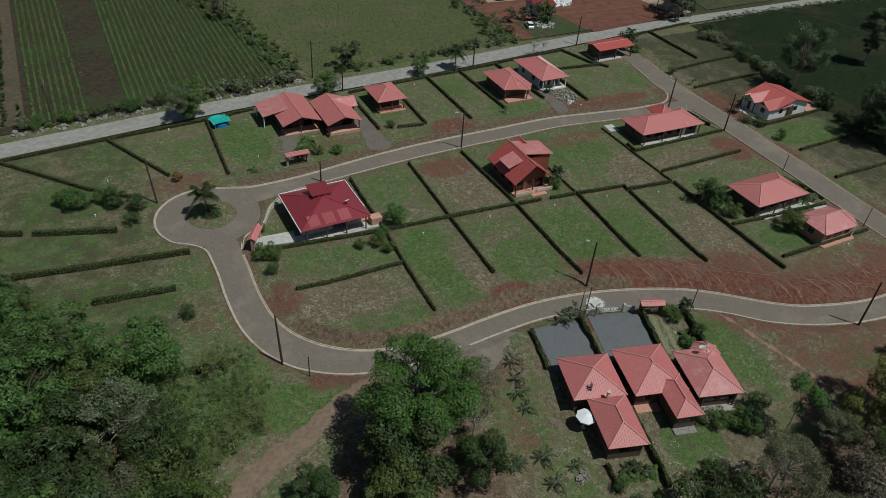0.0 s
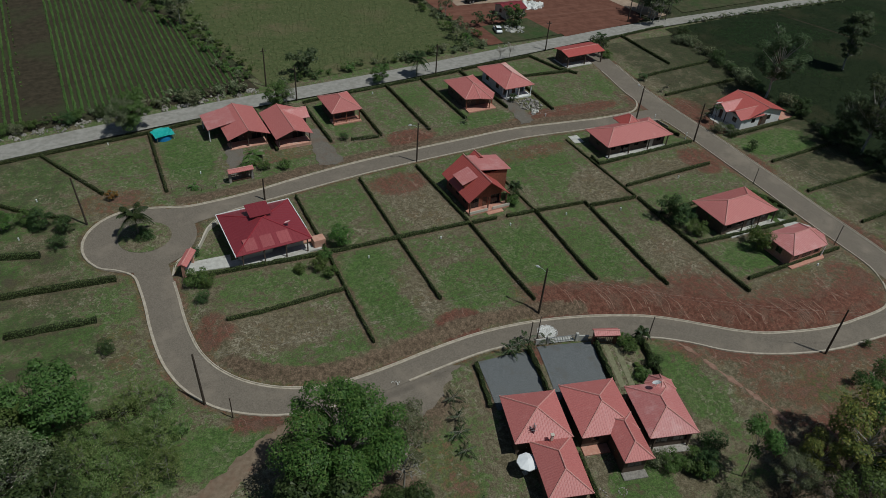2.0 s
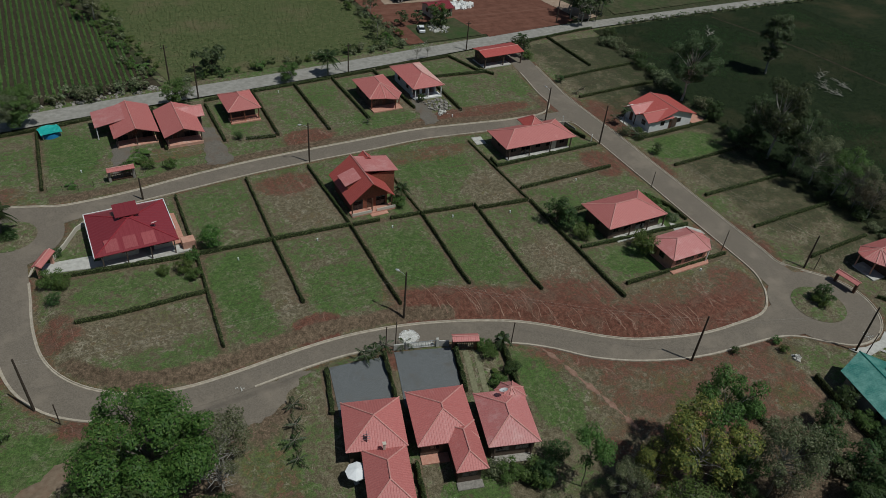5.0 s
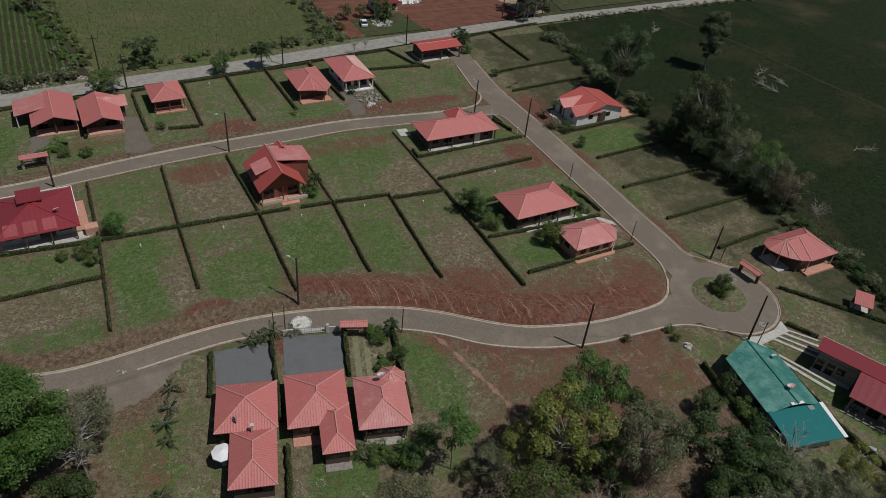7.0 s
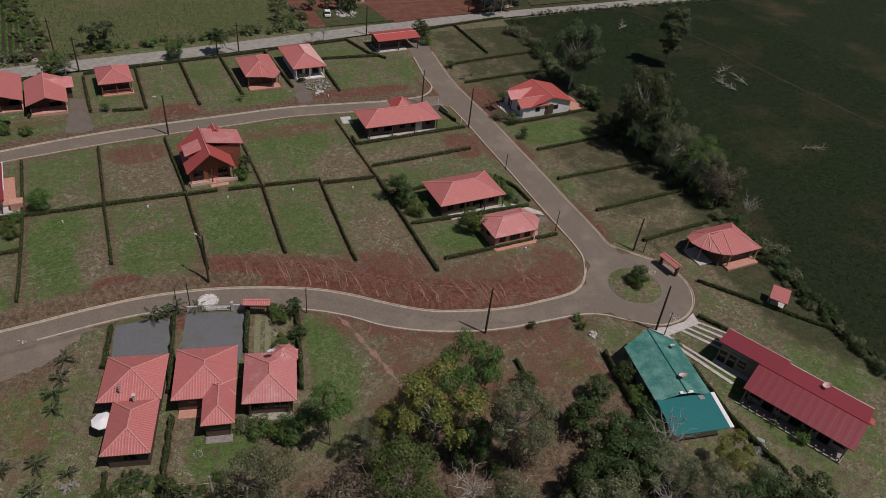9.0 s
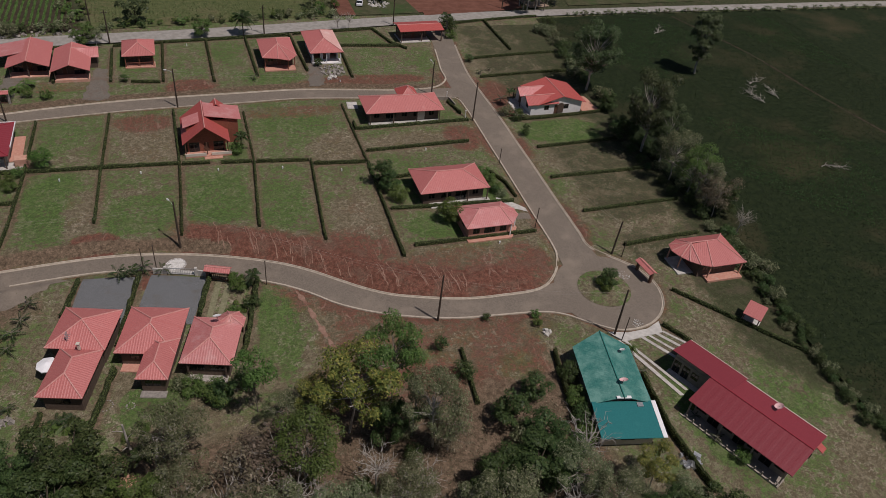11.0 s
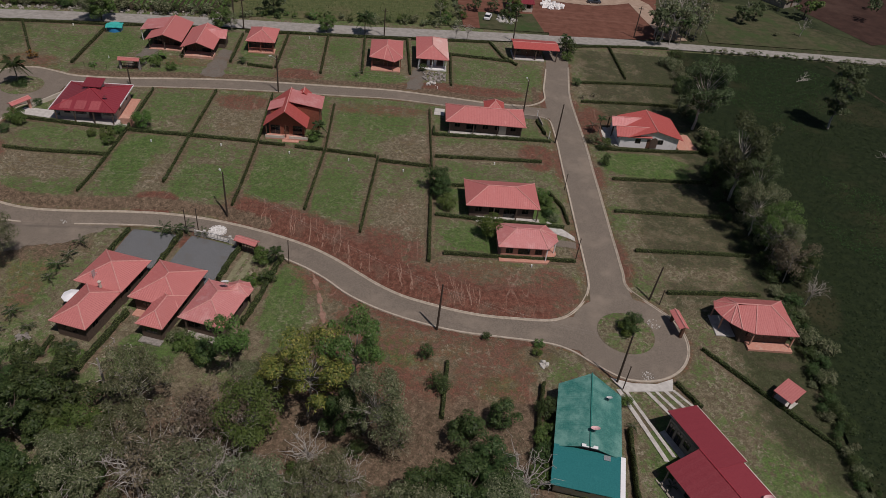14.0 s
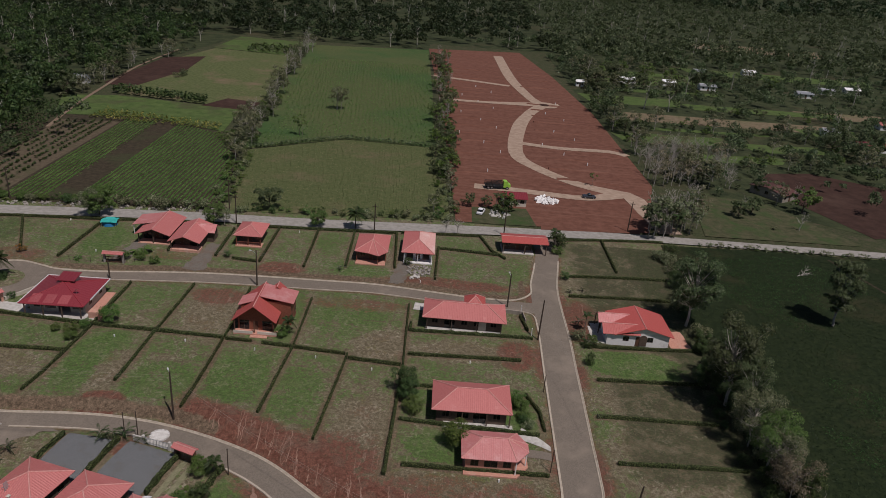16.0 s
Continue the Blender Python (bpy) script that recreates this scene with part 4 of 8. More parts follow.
field(((129, 157.5), (157, 160.5), (163, 183), (131, 184)), RED_EARTH, 0.15, "freshly tilled dark red plot")
field(((110, 158.5), (128, 159.5), (126, 173), (110, 171)), YARD, 0.15, "rough grass yard")
field(((229, 172), (254, 180), (266, 222), (238, 237), (216, 231), (217, 200)), DARK_EARTH, 0.12, "tilled dark red field")
field(((176, 163), (222, 165), (205, 198), (182, 200)), YARD, 0.12, "rough green yard beside the road")
for k, (x0, y0, x1, y1, m, lab) in enumerate(((174, 262, 215, 282, FAR_MEADOW, "green meadow among trees"), (182, 302, 284, 324, STRAW, "stand of dry reed-coloured crop"), (172, 335, 218, 362, FAR_MEADOW, "green meadow among trees"), (185, 396, 246, 446, FAR_MEADOW, "green meadow among trees"),
                               (228, 262, 262, 280, FAR_MEADOW, "green meadow among trees"), (286, 340, 330, 362, STRAW, "dry pale field"), (190, 372, 250, 388, FAR_MEADOW, "green meadow among trees"), (300, 590, 420, 640, STRAW, "pale distant field"), (268, 296, 290, 318, FAR_MEADOW, "green meadow"), (184, 286, 250, 296, FAR_MEADOW, "green meadow strip among trees"), (225, 338, 300, 356, FAR_MEADOW, "green meadow strip among trees"), (258, 452, 380, 482, FAR_MEADOW, "wide green meadow among trees"), (196, 240, 232, 256, FAR_MEADOW, "green meadow among trees"))):
    field(((x0, y0), (x1, y0 + 6), (x1 + 6, y1), (x0 - 4, y1 - 5)), m, 0.12 + 0.004 * k, lab)
field(((160, 140), (161, 153.6), (190, 155.4), (245, 156.4), (330, 157), (330, -40), (150, -40), (150.6, 5), (151.2, 20), (152.5, 38), (154, 60), (155, 100), (158.5, 122)), PASTURE, 0.1, "rough green pasture, colour darkened for shade", "pasture")
flat_ribbon("track", curve_through([(160, 193, 3.2), (146, 200, 2.6), (133, 215, 2.6), (127, 232, 2.8), (131, 272, 3), (138, 300, 2.6), (145, 319, 3.2), (141, 332, 2.6), (134, 382, 3), (130, 460, 3)], 4), TRACK, 0.19, "pale graded earth road of the new subdivision", "track")
flat_ribbon("track", curve_through([(111, 190, 2.4), (125, 189, 2.2), (146, 187, 2.2), (160, 193, 3.4), (163, 178, 3), (166, 162, 3.5)], 4), TRACK, 0.195, "pale graded earth road", "track")
flat_ribbon("track", curve_through([(129, 246, 2), (145, 243, 2), (164, 244, 2), (170, 240, 2)], 4), TRACK, 0.2, "pale graded earth spur", "track")
flat_ribbon("track", curve_through([(96, 314, 2.2), (120, 315, 2.2), (143, 319, 4), (154, 321, 3)], 4), TRACK, 0.205, "pale graded earth spur", "track")
flat_ribbon("track", curve_through([(90, 372, 2), (112, 366, 2), (132, 360, 2)], 4), TRACK, 0.21, "pale graded earth spur", "track")
flat_ribbon("track", curve_through([(-37, 215, 0.7), (-43, 245, 0.7), (-48, 280, 0.7), (-54, 330, 0.7), (-54, 385, 0.7)], 4), TRODDEN, 0.2, "earth lane between fields and woods", "track")


field(((0, 262.8), (20, 261), (21, 276), (6, 279)), DARK_EARTH, 0.135, "strip of bare red earth beside the crops")
flat_ribbon("track", curve_through([(206, 153, 0.45), (214, 125, 0.4), (217, 97, 0.45), (224, 60, 0.4), (236, 20, 0.45)], 4), TILLED, 0.125, "faint earth track across the pasture", "track")
disc("track", 146.5, 319, 6.5, TRACK, 0.225, "pale graded turning circle of the new subdivision", category="track", follow=False)
disc("island", 146.5, 319, 2.6, DARK_EARTH, 0.235, "round earth island in the graded circle", category="island", dome=0.3, follow=False)


# low earth berms between the terraces of the new subdivision
g5 = np.random.default_rng(15)
for k in range(17):
    y0 = 203 + k * 13 + g5.uniform(-2, 2)
    for a, b in ((101, 126), (136, 163)):
        if g5.random() < 0.15:
            continue
        xs = np.linspace(a + g5.uniform(0, 3), b - 0.04 * (y0 - 200) - g5.uniform(0, 4), 9)
        ys = y0 + np.cumsum(g5.normal(0, 0.35, 9))
        v, f = [], []
        for x, y in zip(xs, ys):
            hh = g5.uniform(0.2, 0.45)
            v += [(x, y - 1.2, 0.1), (x, y - 0.3, 0.1 + hh), (x, y + 0.9, 0.1 + hh * 0.9), (x, y + 2.0, 0.1)]
        for i in range(8):
            f += [(i * 4 + q, (i + 1) * 4 + q, (i + 1) * 4 + q + 1, i * 4 + q + 1) for q in range(3)]
        f += [(0, 1, 2, 3), (35, 34, 33, 32)]
        tagged(link_mesh("earth_bank", v, f, RED_EARTH), "low bank of bare red earth", "bank", group="terrace banks", kind="structure")


# pale rills washed down the red bank above the lane
def washed_rills(spans, seed):
    g = np.random.default_rng(seed)
    v, f = [], []
    for x0, x1, n, lo, hi in spans:
        for x in np.sort(g.uniform(x0, x1, n)):
            foot = float(np.interp(x, SOUTH_ROAD[25:, 0], SOUTH_ROAD[25:, 1])) + g.uniform(3.4, 4.4)
            k, run = 14, g.uniform(lo, hi)
            y = foot + np.linspace(0, run, k)
            px = x + np.cumsum(g.normal(0, 0.08, k)) - 0.1 * np.linspace(0, run, k)
            w = g.uniform(0.03, 0.065) * (0.5 + np.abs(np.sin(np.linspace(0.3, 3.0, k) + g.uniform(0, 2))))
            z = ground_z(px, y) + 0.045
            b = len(v)
            for a, c, d, e in zip(px, y, w, z):
                v += [(a - d, c, e), (a + d, c, e)]
            f += [(b + 2 * i, b + 2 * i + 1, b + 2 * i + 3, b + 2 * i + 2) for i in range(k - 1)]
    tagged(link_mesh("erosion_rills", v, f, RILL), "pale sandy rills washed down the red bank", "rills", kind="stuff")


washed_rills(((68, 84, 13, 2.5, 6.5), (91, 105, 17, 2.5, 5.5), (84, 91, 4, 2, 4)), 6)

# ---- houses ----
def facets_hip(x0, x1, y0, y1, z, rise, lift=0.0):
    """Hipped roof over a rectangle; returns facets and ridge lines."""
    z += lift
    w, l = y1 - y0, x1 - x0
    if l >= w:
        a, b = (x0 + w / 2, (y0 + y1) / 2, z + rise), (x1 - w / 2, (y0 + y1) / 2, z + rise)
        if l - w < 0.2:
            a = b = ((x0 + x1) / 2, (y0 + y1) / 2, z + rise)
        c = [(x0, y0, z), (x1, y0, z), (x1, y1, z), (x0, y1, z)]
        if a == b:
            fs = [[c[i], c[(i + 1) % 4], a] for i in range(4)]
        else:
            fs = [[c[0], c[1], b, a], [c[1], c[2], b], [c[2], c[3], a, b], [c[3], c[0], a]]
        rs = [(c[0], a), (c[3], a), (c[1], b), (c[2], b)] + ([(a, b)] if a != b else [])
    else:
        a, b = ((x0 + x1) / 2, y0 + l / 2, z + rise), ((x0 + x1) / 2, y1 - l / 2, z + rise)
        c = [(x0, y0, z), (x1, y0, z), (x1, y1, z), (x0, y1, z)]
        fs = [[c[0], c[1], a], [c[1], c[2], b, a], [c[2], c[3], b], [c[3], c[0], a, b]]
        rs = [(c[0], a), (c[1], a), (c[2], b), (c[3], b), (a, b)]
    return fs, rs


def facets_gable(x0, x1, y0, y1, z, rise, axis="x", off=0.0):
    if axis == "x":
        ym = (y0 + y1) / 2 + off
        a, b = (x0, ym, z + rise), (x1, ym, z + rise)
        return [[(x0, y0, z), (x1, y0, z), b, a], [(x1, y1, z), (x0, y1, z), a, b]], [(a, b)]
    xm = (x0 + x1) / 2 + off
    a, b = (xm, y0, z + rise), (xm, y1, z + rise)
    return [[(x1, y0, z), (x1, y1, z), b, a], [(x0, y1, z), (x0, y0, z), a, b]], [(a, b)]


def facets_cone(pts, z, apex):
    """Facets from an eave polygon to one apex."""
    n = len(pts)
    fs = [[(*pts[i], z), (*pts[(i + 1) % n], z), apex] for i in range(n)]
    return fs, [((*p, z), apex) for p in pts]


def facet_into(bm, poly, rib, thick=0.1, rib_h=0.05):
    """One roof plane: a closed ribbed sheet, its ribs running up the slope."""
    P = [Vector(p) for p in poly]
    n = (P[1] - P[0]).cross(P[2] - P[0]).normalized()
    if n.z < 0:
        P.reverse()
        n = -n
    e = n.cross(UP)
    e = e.normalized() if e.length > 1e-4 else Vector((1, 0, 0))
    u = e.cross(n) if e.cross(n).z < 0 else -e.cross(n)
    u = -u if u.z < 0 else u
    pts = [(p.dot(e), p.dot(u)) for p in P]
    c = P[0] - e * pts[0][0] - u * pts[0][1]
    s0, s1 = min(p[0] for p in pts), max(p[0] for p in pts)
    cols = {s0 + 1e-4: 0.0, s1 - 1e-4: 0.0}
    for p in pts:
        if s0 + 0.01 < p[0] < s1 - 0.01:
            cols[p[0]] = 0.0
    if rib:
        k, s = rib * 0.3, s0 + rib / 2
        while s < s1 - rib * 0.3:
            for d, hgt in ((-k, 0.0), (-k * 0.45, rib_h), (k * 0.45, rib_h), (k, 0.0)):
                cols[s + d] = hgt
            s += rib
    top, low = [], []
    for s in sorted(cols):
        hits = []
        for i in range(len(pts)):
            (a, b), (a2, b2) = pts[i], pts[(i + 1) % len(pts)]
            if a != a2 and min(a, a2) - 1e-9 <= s <= max(a, a2) + 1e-9:
                hits.append(b + (b2 - b) * (s - a) / (a2 - a))
        if not hits:
            continue
        lo, hi = min(hits), max(hits)
        q = c + e * s
        top.append((bm.verts.new(q + u * lo + n * cols[s]), bm.verts.new(q + u * (hi + 0.001) + n * cols[s])))
        low.append((bm.verts.new(q + u * lo - UP * thick), bm.verts.new(q + u * (hi + 0.001) - UP * thick)))
    for (a, b), (a2, b2), (l, m), (l2, m2) in zip(top, top[1:], low, low[1:]):
        bm.faces.new((a, a2, b2, b))
        bm.faces.new((l, m, m2, l2))
        bm.faces.new((a2, a, l, l2))
        bm.faces.new((b, b2, m2, m))
    bm.faces.new((top[0][0], top[0][1], low[0][1], low[0][0]))
    bm.faces.new((top[-1][1], top[-1][0], low[-1][0], low[-1][1]))
    bmesh.ops.recalc_face_normals(bm, faces=bm.faces)


def roof(parent, facets, ridges, material, cap, rib=0.33, label="", name="roof_slope", rib_h=0.018):
    """Each slope of a roof and each ridge cap is a part of the house."""
    for f in facets:
        bm = bmesh.new()
        facet_into(bm, f, rib, rib_h=rib_h)
        part(name, bm, material, parent, label)
    for a, b in ridges:
        a, b = Vector(a), Vector(b)
        v, f = tube_np([a + UP * 0.03, (a + b) / 2 + UP * 0.03, b + UP * 0.03], [0.1, 0.1, 0.1], 6)
        link_mesh("ridge_cap", v, f + [tuple(range(6)), tuple(range(17, 11, -1))], cap, parent)


def window_into(parent, m, s, w, z0, z1, thick, frame_mat=BROWN):
    """A framed window set in its opening; m maps along-wall coordinates to the house."""
    bm = bmesh.new()
    d0, d1, b = -thick * 0.2, thick * 0.55, 0.07
    for x0, x1, a, c in ((s - w / 2, s + w / 2, z0, z0 + b), (s - w / 2, s + w / 2, z1 - b, z1), (s - w / 2, s - w / 2 + b, z0 + b, z1 - b), (s + w / 2 - b, s + w / 2, z0 + b, z1 - b), (s - 0.03, s + 0.03, z0 + b, z1 - b)):
        box_into(bm, x0, x1, d0, d1, a, c)
    bm.transform(m)
    win = part("window", bm, frame_mat, parent)
    bm = box(s - w / 2 + b, s + w / 2 - b, 0.04, 0.06, z0 + b, z1 - b)
    bm.transform(m)
    part("pane", bm, GLASS, win)


def door_into(parent, m, s, w, z1, thick, mat):
    bm = box(s - w / 2 + 0.03, s + w / 2 - 0.03, 0.02, 0.07, 0.02, z1 - 0.03)
    for a in (0.25, 1.15):
        box_into(bm, s - w / 2 + 0.15, s + w / 2 - 0.15, 0.07, 0.09, a, a + 0.7)
    bm.transform(m)
    d = part("door", bm, mat, parent, "panelled wooden door")
    bm = box(s + w / 2 - 0.16, s + w / 2 - 0.1, -0.02, 0.12, 1.0, 1.06)
    bm.transform(m)
    part("handle", bm, GALV, d)


def wall_run(parent, p0, p1, h, mat, spec="", thick=0.16, gable=0.0, door_mat=WOOD):
    """A wall from p0 to p1 with real openings. spec: w window, W wide window, d door, g glazed opening, o open bay, - blank, spread evenly."""
    p0, p1 = Vector((*p0, 0)), Vector((*p1, 0))
    L = (p1 - p0).length
    ex = (p1 - p0).normalized()
    ey = UP.cross(ex)
    m = Matrix((ex, ey, UP)).transposed().to_4x4()
    m.translation = p0
    size = {"w": (1.2, 1.0, 2.1), "W": (2.0, 0.9, 2.1), "d": (0.95, 0.0, 2.1), "g": (2.2, 0.0, 2.2), "o": (2.4, 0.0, 2.3)}
    holes = [(L * (i + 0.5) / len(spec), *size[c], c) for i, c in enumerate(spec) if c != "-"] if spec else []
    holes = [(s, min(w, L / max(1, len(spec)) - 0.3), a, b, c) for s, w, a, b, c in holes]
    xs = sorted({0.0, L} | {q for s, w, a, b, c in holes for q in (s - w / 2, s + w / 2)} | ({L / 2} if gable else set()))
    zs = sorted({-0.35, h} | {q for s, w, a, b, c in holes for q in (a, b) if q > 0})
    bm = bmesh.new()
    grid = {(i, j): bm.verts.new((x, -thick / 2, z)) for i, x in enumerate(xs) for j, z in enumerate(zs)}
    cut = lambda x, z: any(s - w / 2 < x < s + w / 2 and (a if a > 0 else -1) < z < b for s, w, a, b, c in holes)
    skin = []
    for i in range(len(xs) - 1):
        for j in range(len(zs) - 1):
            if not cut((xs[i] + xs[i + 1]) / 2, (zs[j] + zs[j + 1]) / 2):
                skin.append(bm.faces.new((grid[i, j], grid[i + 1, j], grid[i + 1, j + 1], grid[i, j + 1])))
    if gable:
        peak = bm.verts.new((L / 2, -thick / 2, h + gable))
        skin.append(bm.faces.new([grid[i, len(zs) - 1] for i in range(len(xs))] + [peak]))
    bmesh.ops.delete(bm, geom=[v for v in bm.verts if not v.link_faces], context="VERTS")
    ext = bmesh.ops.extrude_face_region(bm, geom=skin)
    bmesh.ops.translate(bm, verts=[v for v in ext["geom"] if isinstance(v, bmesh.types.BMVert)], vec=(0, thick, 0))
    bmesh.ops.recalc_face_normals(bm, faces=bm.faces)
    bm.transform(m)
    ob = part("wall", bm, mat, parent)
    for s, w, a, b, c in holes:
        if c in "wWg":
            window_into(parent, m, s, w, a if a else 0.02, b, thick)
        elif c == "d":
            door_into(parent, m, s, w, b, thick, door_mat)
    return ob


def shell(h, x0, x1, y0, y1, wall_h, mat, s="", e="", n="", w="", gable=None, rise=0.0, floor=CONCRETE):
    """Four walls and a floor slab; the walls run so that each one's outside is to its right."""
    t = 0.08
    wall_run(h, (x1 - t, y0), (x0 + t, y0), wall_h, mat, s, gable=rise if gable == "y" else 0)
    wall_run(h, (x1, y1 + t), (x1, y0 - t), wall_h, mat, e, gable=rise if gable == "x" else 0)
    wall_run(h, (x0 + t, y1), (x1 - t, y1), wall_h, mat, n, gable=rise if gable == "y" else 0)
    wall_run(h, (x0, y0 - t), (x0, y1 + t), wall_h, mat, w, gable=rise if gable == "x" else 0)
    part("floor_slab", box(x0 + t, x1 - t, y0 + t, y1 - t, -0.3, 0.02), floor, h)


def porch(h, x0, x1, y0, y1, z, mat, posts=(), post_h=2.5, post_mat=BROWN, lip=0.0):
    part("porch_floor", box(x0, x1, y0, y1, -0.5, z, 0.03), mat, h)
    for px, py in posts:
        part("post", box(px - 0.09, px + 0.09, py - 0.09, py + 0.09, z, post_h), post_mat, h)


def dish(h, x, y, z, mat, size=0.75, name="satellite_dish", aim=20):
    """A dish on a short mast, part of the roof."""
    bm = bmesh.new()
    bmesh.ops.create_uvsphere(bm, u_segments=16, v_segments=10, radius=size)
    bmesh.ops.delete(bm, geom=[v for v in bm.verts if v.co.z > -size * 0.72], context="VERTS")
    bmesh.ops.translate(bm, verts=bm.verts, vec=(0, 0, size * 0.95))
    bm.transform(Matrix.Translation((x, y, z + 0.55)) @ Matrix.Rotation(radians(aim), 4, "Z") @ Matrix.Rotation(radians(-28), 4, "X"))
    d = part(name, bm, mat, h, "round satellite dish on the roof")
    v, f = tube_np([(x, y, z - 0.1), (x, y, z + 0.35), (x, y, z + 0.6)], [0.04, 0.04, 0.04], 6)
    link_mesh("mast", v, f, GALV, d)


def house(x, y, rot, label, lift=0.05):
    return tagged(base("house", x, y, gz(x, y) + lift, rot), label, "house", group="houses of the estate")


EAVE = 2.75
# three tile-roofed houses south of the lane
h = house(50.25, 48.2, -15.2, "red tile-roofed house with a lower rear wing")
shell(h, -3.1, 3.1, -3.1, 3.1, 2.75, BROWN, s="wd", e="ww", n="wdw", w="ww")
roof(h, *facets_hip(-3.72, 3.72, -3.75, 3.75, EAVE, 1.65), TILE, CAP)
shell(h, -1.3, 3.0, -10.9, -3.2, 2.6, BROWN, s="W", e="ww", w="wdw")
roof(h, *facets_hip(-1.9, 3.55, -11.5, -3.5, 2.6, 1.35), TILE, CAP)
bm = box(0.6, 0.9, -4.15, -3.85, 3.0, 4.05, 0.03)
box_into(bm, 0.53, 0.97, -4.22, -3.78, 4.05, 4.12)
part("chimney", bm, CREAM, h, "cream plastered chimney")
bm = bmesh.new()
for z in (0, .25, .5):
    box_into(bm, -1.6, -0.7, -2.9 + z, -2.86 + z, 3.75 + z * .45, 3.79 + z * .45)
box_into(bm, -1.15, -1.1, -2.9, -2.3, 3.1, 4.5)
part("antenna", bm, GALV, h, "thin metal roof antenna")
h = house(58.6, 46.35, -13.6, "red tile-roofed house with an offset rear wing")
shell(h, -3.2, 3.2, -3.6, 3.6, 2.75, BROWN, s="ww", e="ww", n="wdw", w="www")
roof(h, *facets_hip(-3.85, 3.85, -4.3, 4.3, EAVE, 1.7), TILE, CAP)
shell(h, 0.4, 3.1, -8.0, -3.7, 2.75, BROWN, s="W", e="w", w="d")
roof(h, *facets_hip(-0.1, 3.85, -8.6, -1.5, EAVE, 1.15), TILE, CAP)
porch(h, -3.3, 0.2, -5.0, -3.6, 0.1, TERRACOTTA)
porch(h, 0.2, 3.4, -9.2, -8.1, 0.06, STONE)
h = house(66.05, 42.95, -15.4, "dusty red tile-roofed house with a rounded bay")
shell(h, -2.7, 2.7, -3.7, 3.7, 2.75, BROWN, s="WW", e="ww", n="wd", w="www")
roof(h, *facets_hip(-3.35, 3.35, -4.35, 4.15, EAVE, 1.5), TILE_DUSTY, CAP)
oct_ = [(1.6 + 2.1 * math.cos(radians(a)), 3.6 + 2.1 * math.sin(radians(a))) for a in range(22, 382, 45)]
roof(h, *facets_cone(oct_, EAVE - 0.02, (1.6, 3.6, EAVE + 1.15)), TILE_DUSTY, CAP, label="dusty red roof over a rounded bay")
for i, p in enumerate(oct_[:5]):
    wall_run(h, (1.6 + (oct_[i + 1][0] - 1.6) * .75, 3.6 + (oct_[i + 1][1] - 3.6) * .75), (1.6 + (p[0] - 1.6) * .75, 3.6 + (p[1] - 3.6) * .75), 2.7, BROWN, "w")
dish(h, 0.2, 2.6, 4.0, DISH_GREY, 1.0)
porch(h, -2.6, 2.6, -4.9, -3.75, 0.06, STONE, ((-2.4, -4.1), (2.4, -4.1)), 2.65)

# maroon house by the west circle
h = house(29.4, 98.0, 2.0, "maroon metal-roofed house with a raised roof vent")
shell(h, -5.1, 5.3, -3.6, 5.3, 2.8, CREAM, s="WoWw", e="ww", n="wWw", w="wd")
roof(h, *facets_hip(-6.0, 6.15, -5.9, 6.0, EAVE, 1.75), MAROON, CAP_MAROON, rib=0.75, rib_h=0.014, label="maroon standing-seam metal roof")
for x0, x1, y0, y1 in ((-6.12, -6.0, -6.0, 6.1), (6.15, 6.27, -3.0, 6.1), (-6.1, 6.2, 6.0, 6.12)):
    part("barge_board", box(x0, x1, y0, y1, EAVE - 0.1, EAVE + 0.12), WHITE_PAINT, h, "white painted roof edging")
bm = bmesh.new()
for x0, x1, y0, y1, z0, z1 in ((-1.4, 1.4, 1.0, 1.15, 3.9, 4.7), (-1.4, 1.4, 3.4, 3.55, 3.6, 4.85), (-1.4, -1.25, 1.15, 3.4, 3.6, 4.68), (1.25, 1.4, 1.15, 3.4, 3.6, 4.68)):
    box_into(bm, x0, x1, y0, y1, z0, z1)
v = part("roof_vent", bm, CREAM, h, "raised louvred roof vent")
bm = bmesh.new()
facet_into(bm, [(-1.8, 0.5, 4.7), (1.8, 0.5, 4.7), (1.8, 3.9, 5.0), (-1.8, 3.9, 5.0)], 0.7, rib_h=0.014)
part("vent_roof", bm, MAROON, v)
# dark plate drawn for the shaded gap of the vent; no hole is cut
part("vent_opening", box(-1.1, 1.1, 0.96, 0.995, 4.2, 4.62), DARK_METAL, v)
for x0 in (-4.3, -1.6, 1.1):
    zz = lambda y: EAVE + 0.035 + 1.75 * (y + 5.9) / 5.95
    bm = bmesh.new()
    facet_into(bm, [(x0, -5.5, zz(-5.5)), (x0 + 1.9, -5.5, zz(-5.5)), (x0 + 1.9, -3.2, zz(-3.2)), (x0, -3.2, zz(-3.2))], 0.75, thick=0.02, rib_h=0.014)
    part("roof_sheet", bm, MAROON_PATCH, h, "faded lighter maroon roof sheet")
dish(h, 3.4, -2.4, 3.75, DISH, 0.85)
porch(h, 5.4, 7.4, -3.2, 5.4, 0.08, TERRACOTTA)
porch(h, -5.2, 5.6, -5.9, -3.7, 0.12, CONCRETE, ((-5.0, -5.7), (-1.6, -5.7), (1.9, -5.7), (5.4, -5.7)), 2.7)
part("tank_housing", box(6.6, 8.6, -5.4, -3.8, -0.3, 1.5, 0.05), SALMON, h, "salmon plastered masonry box")

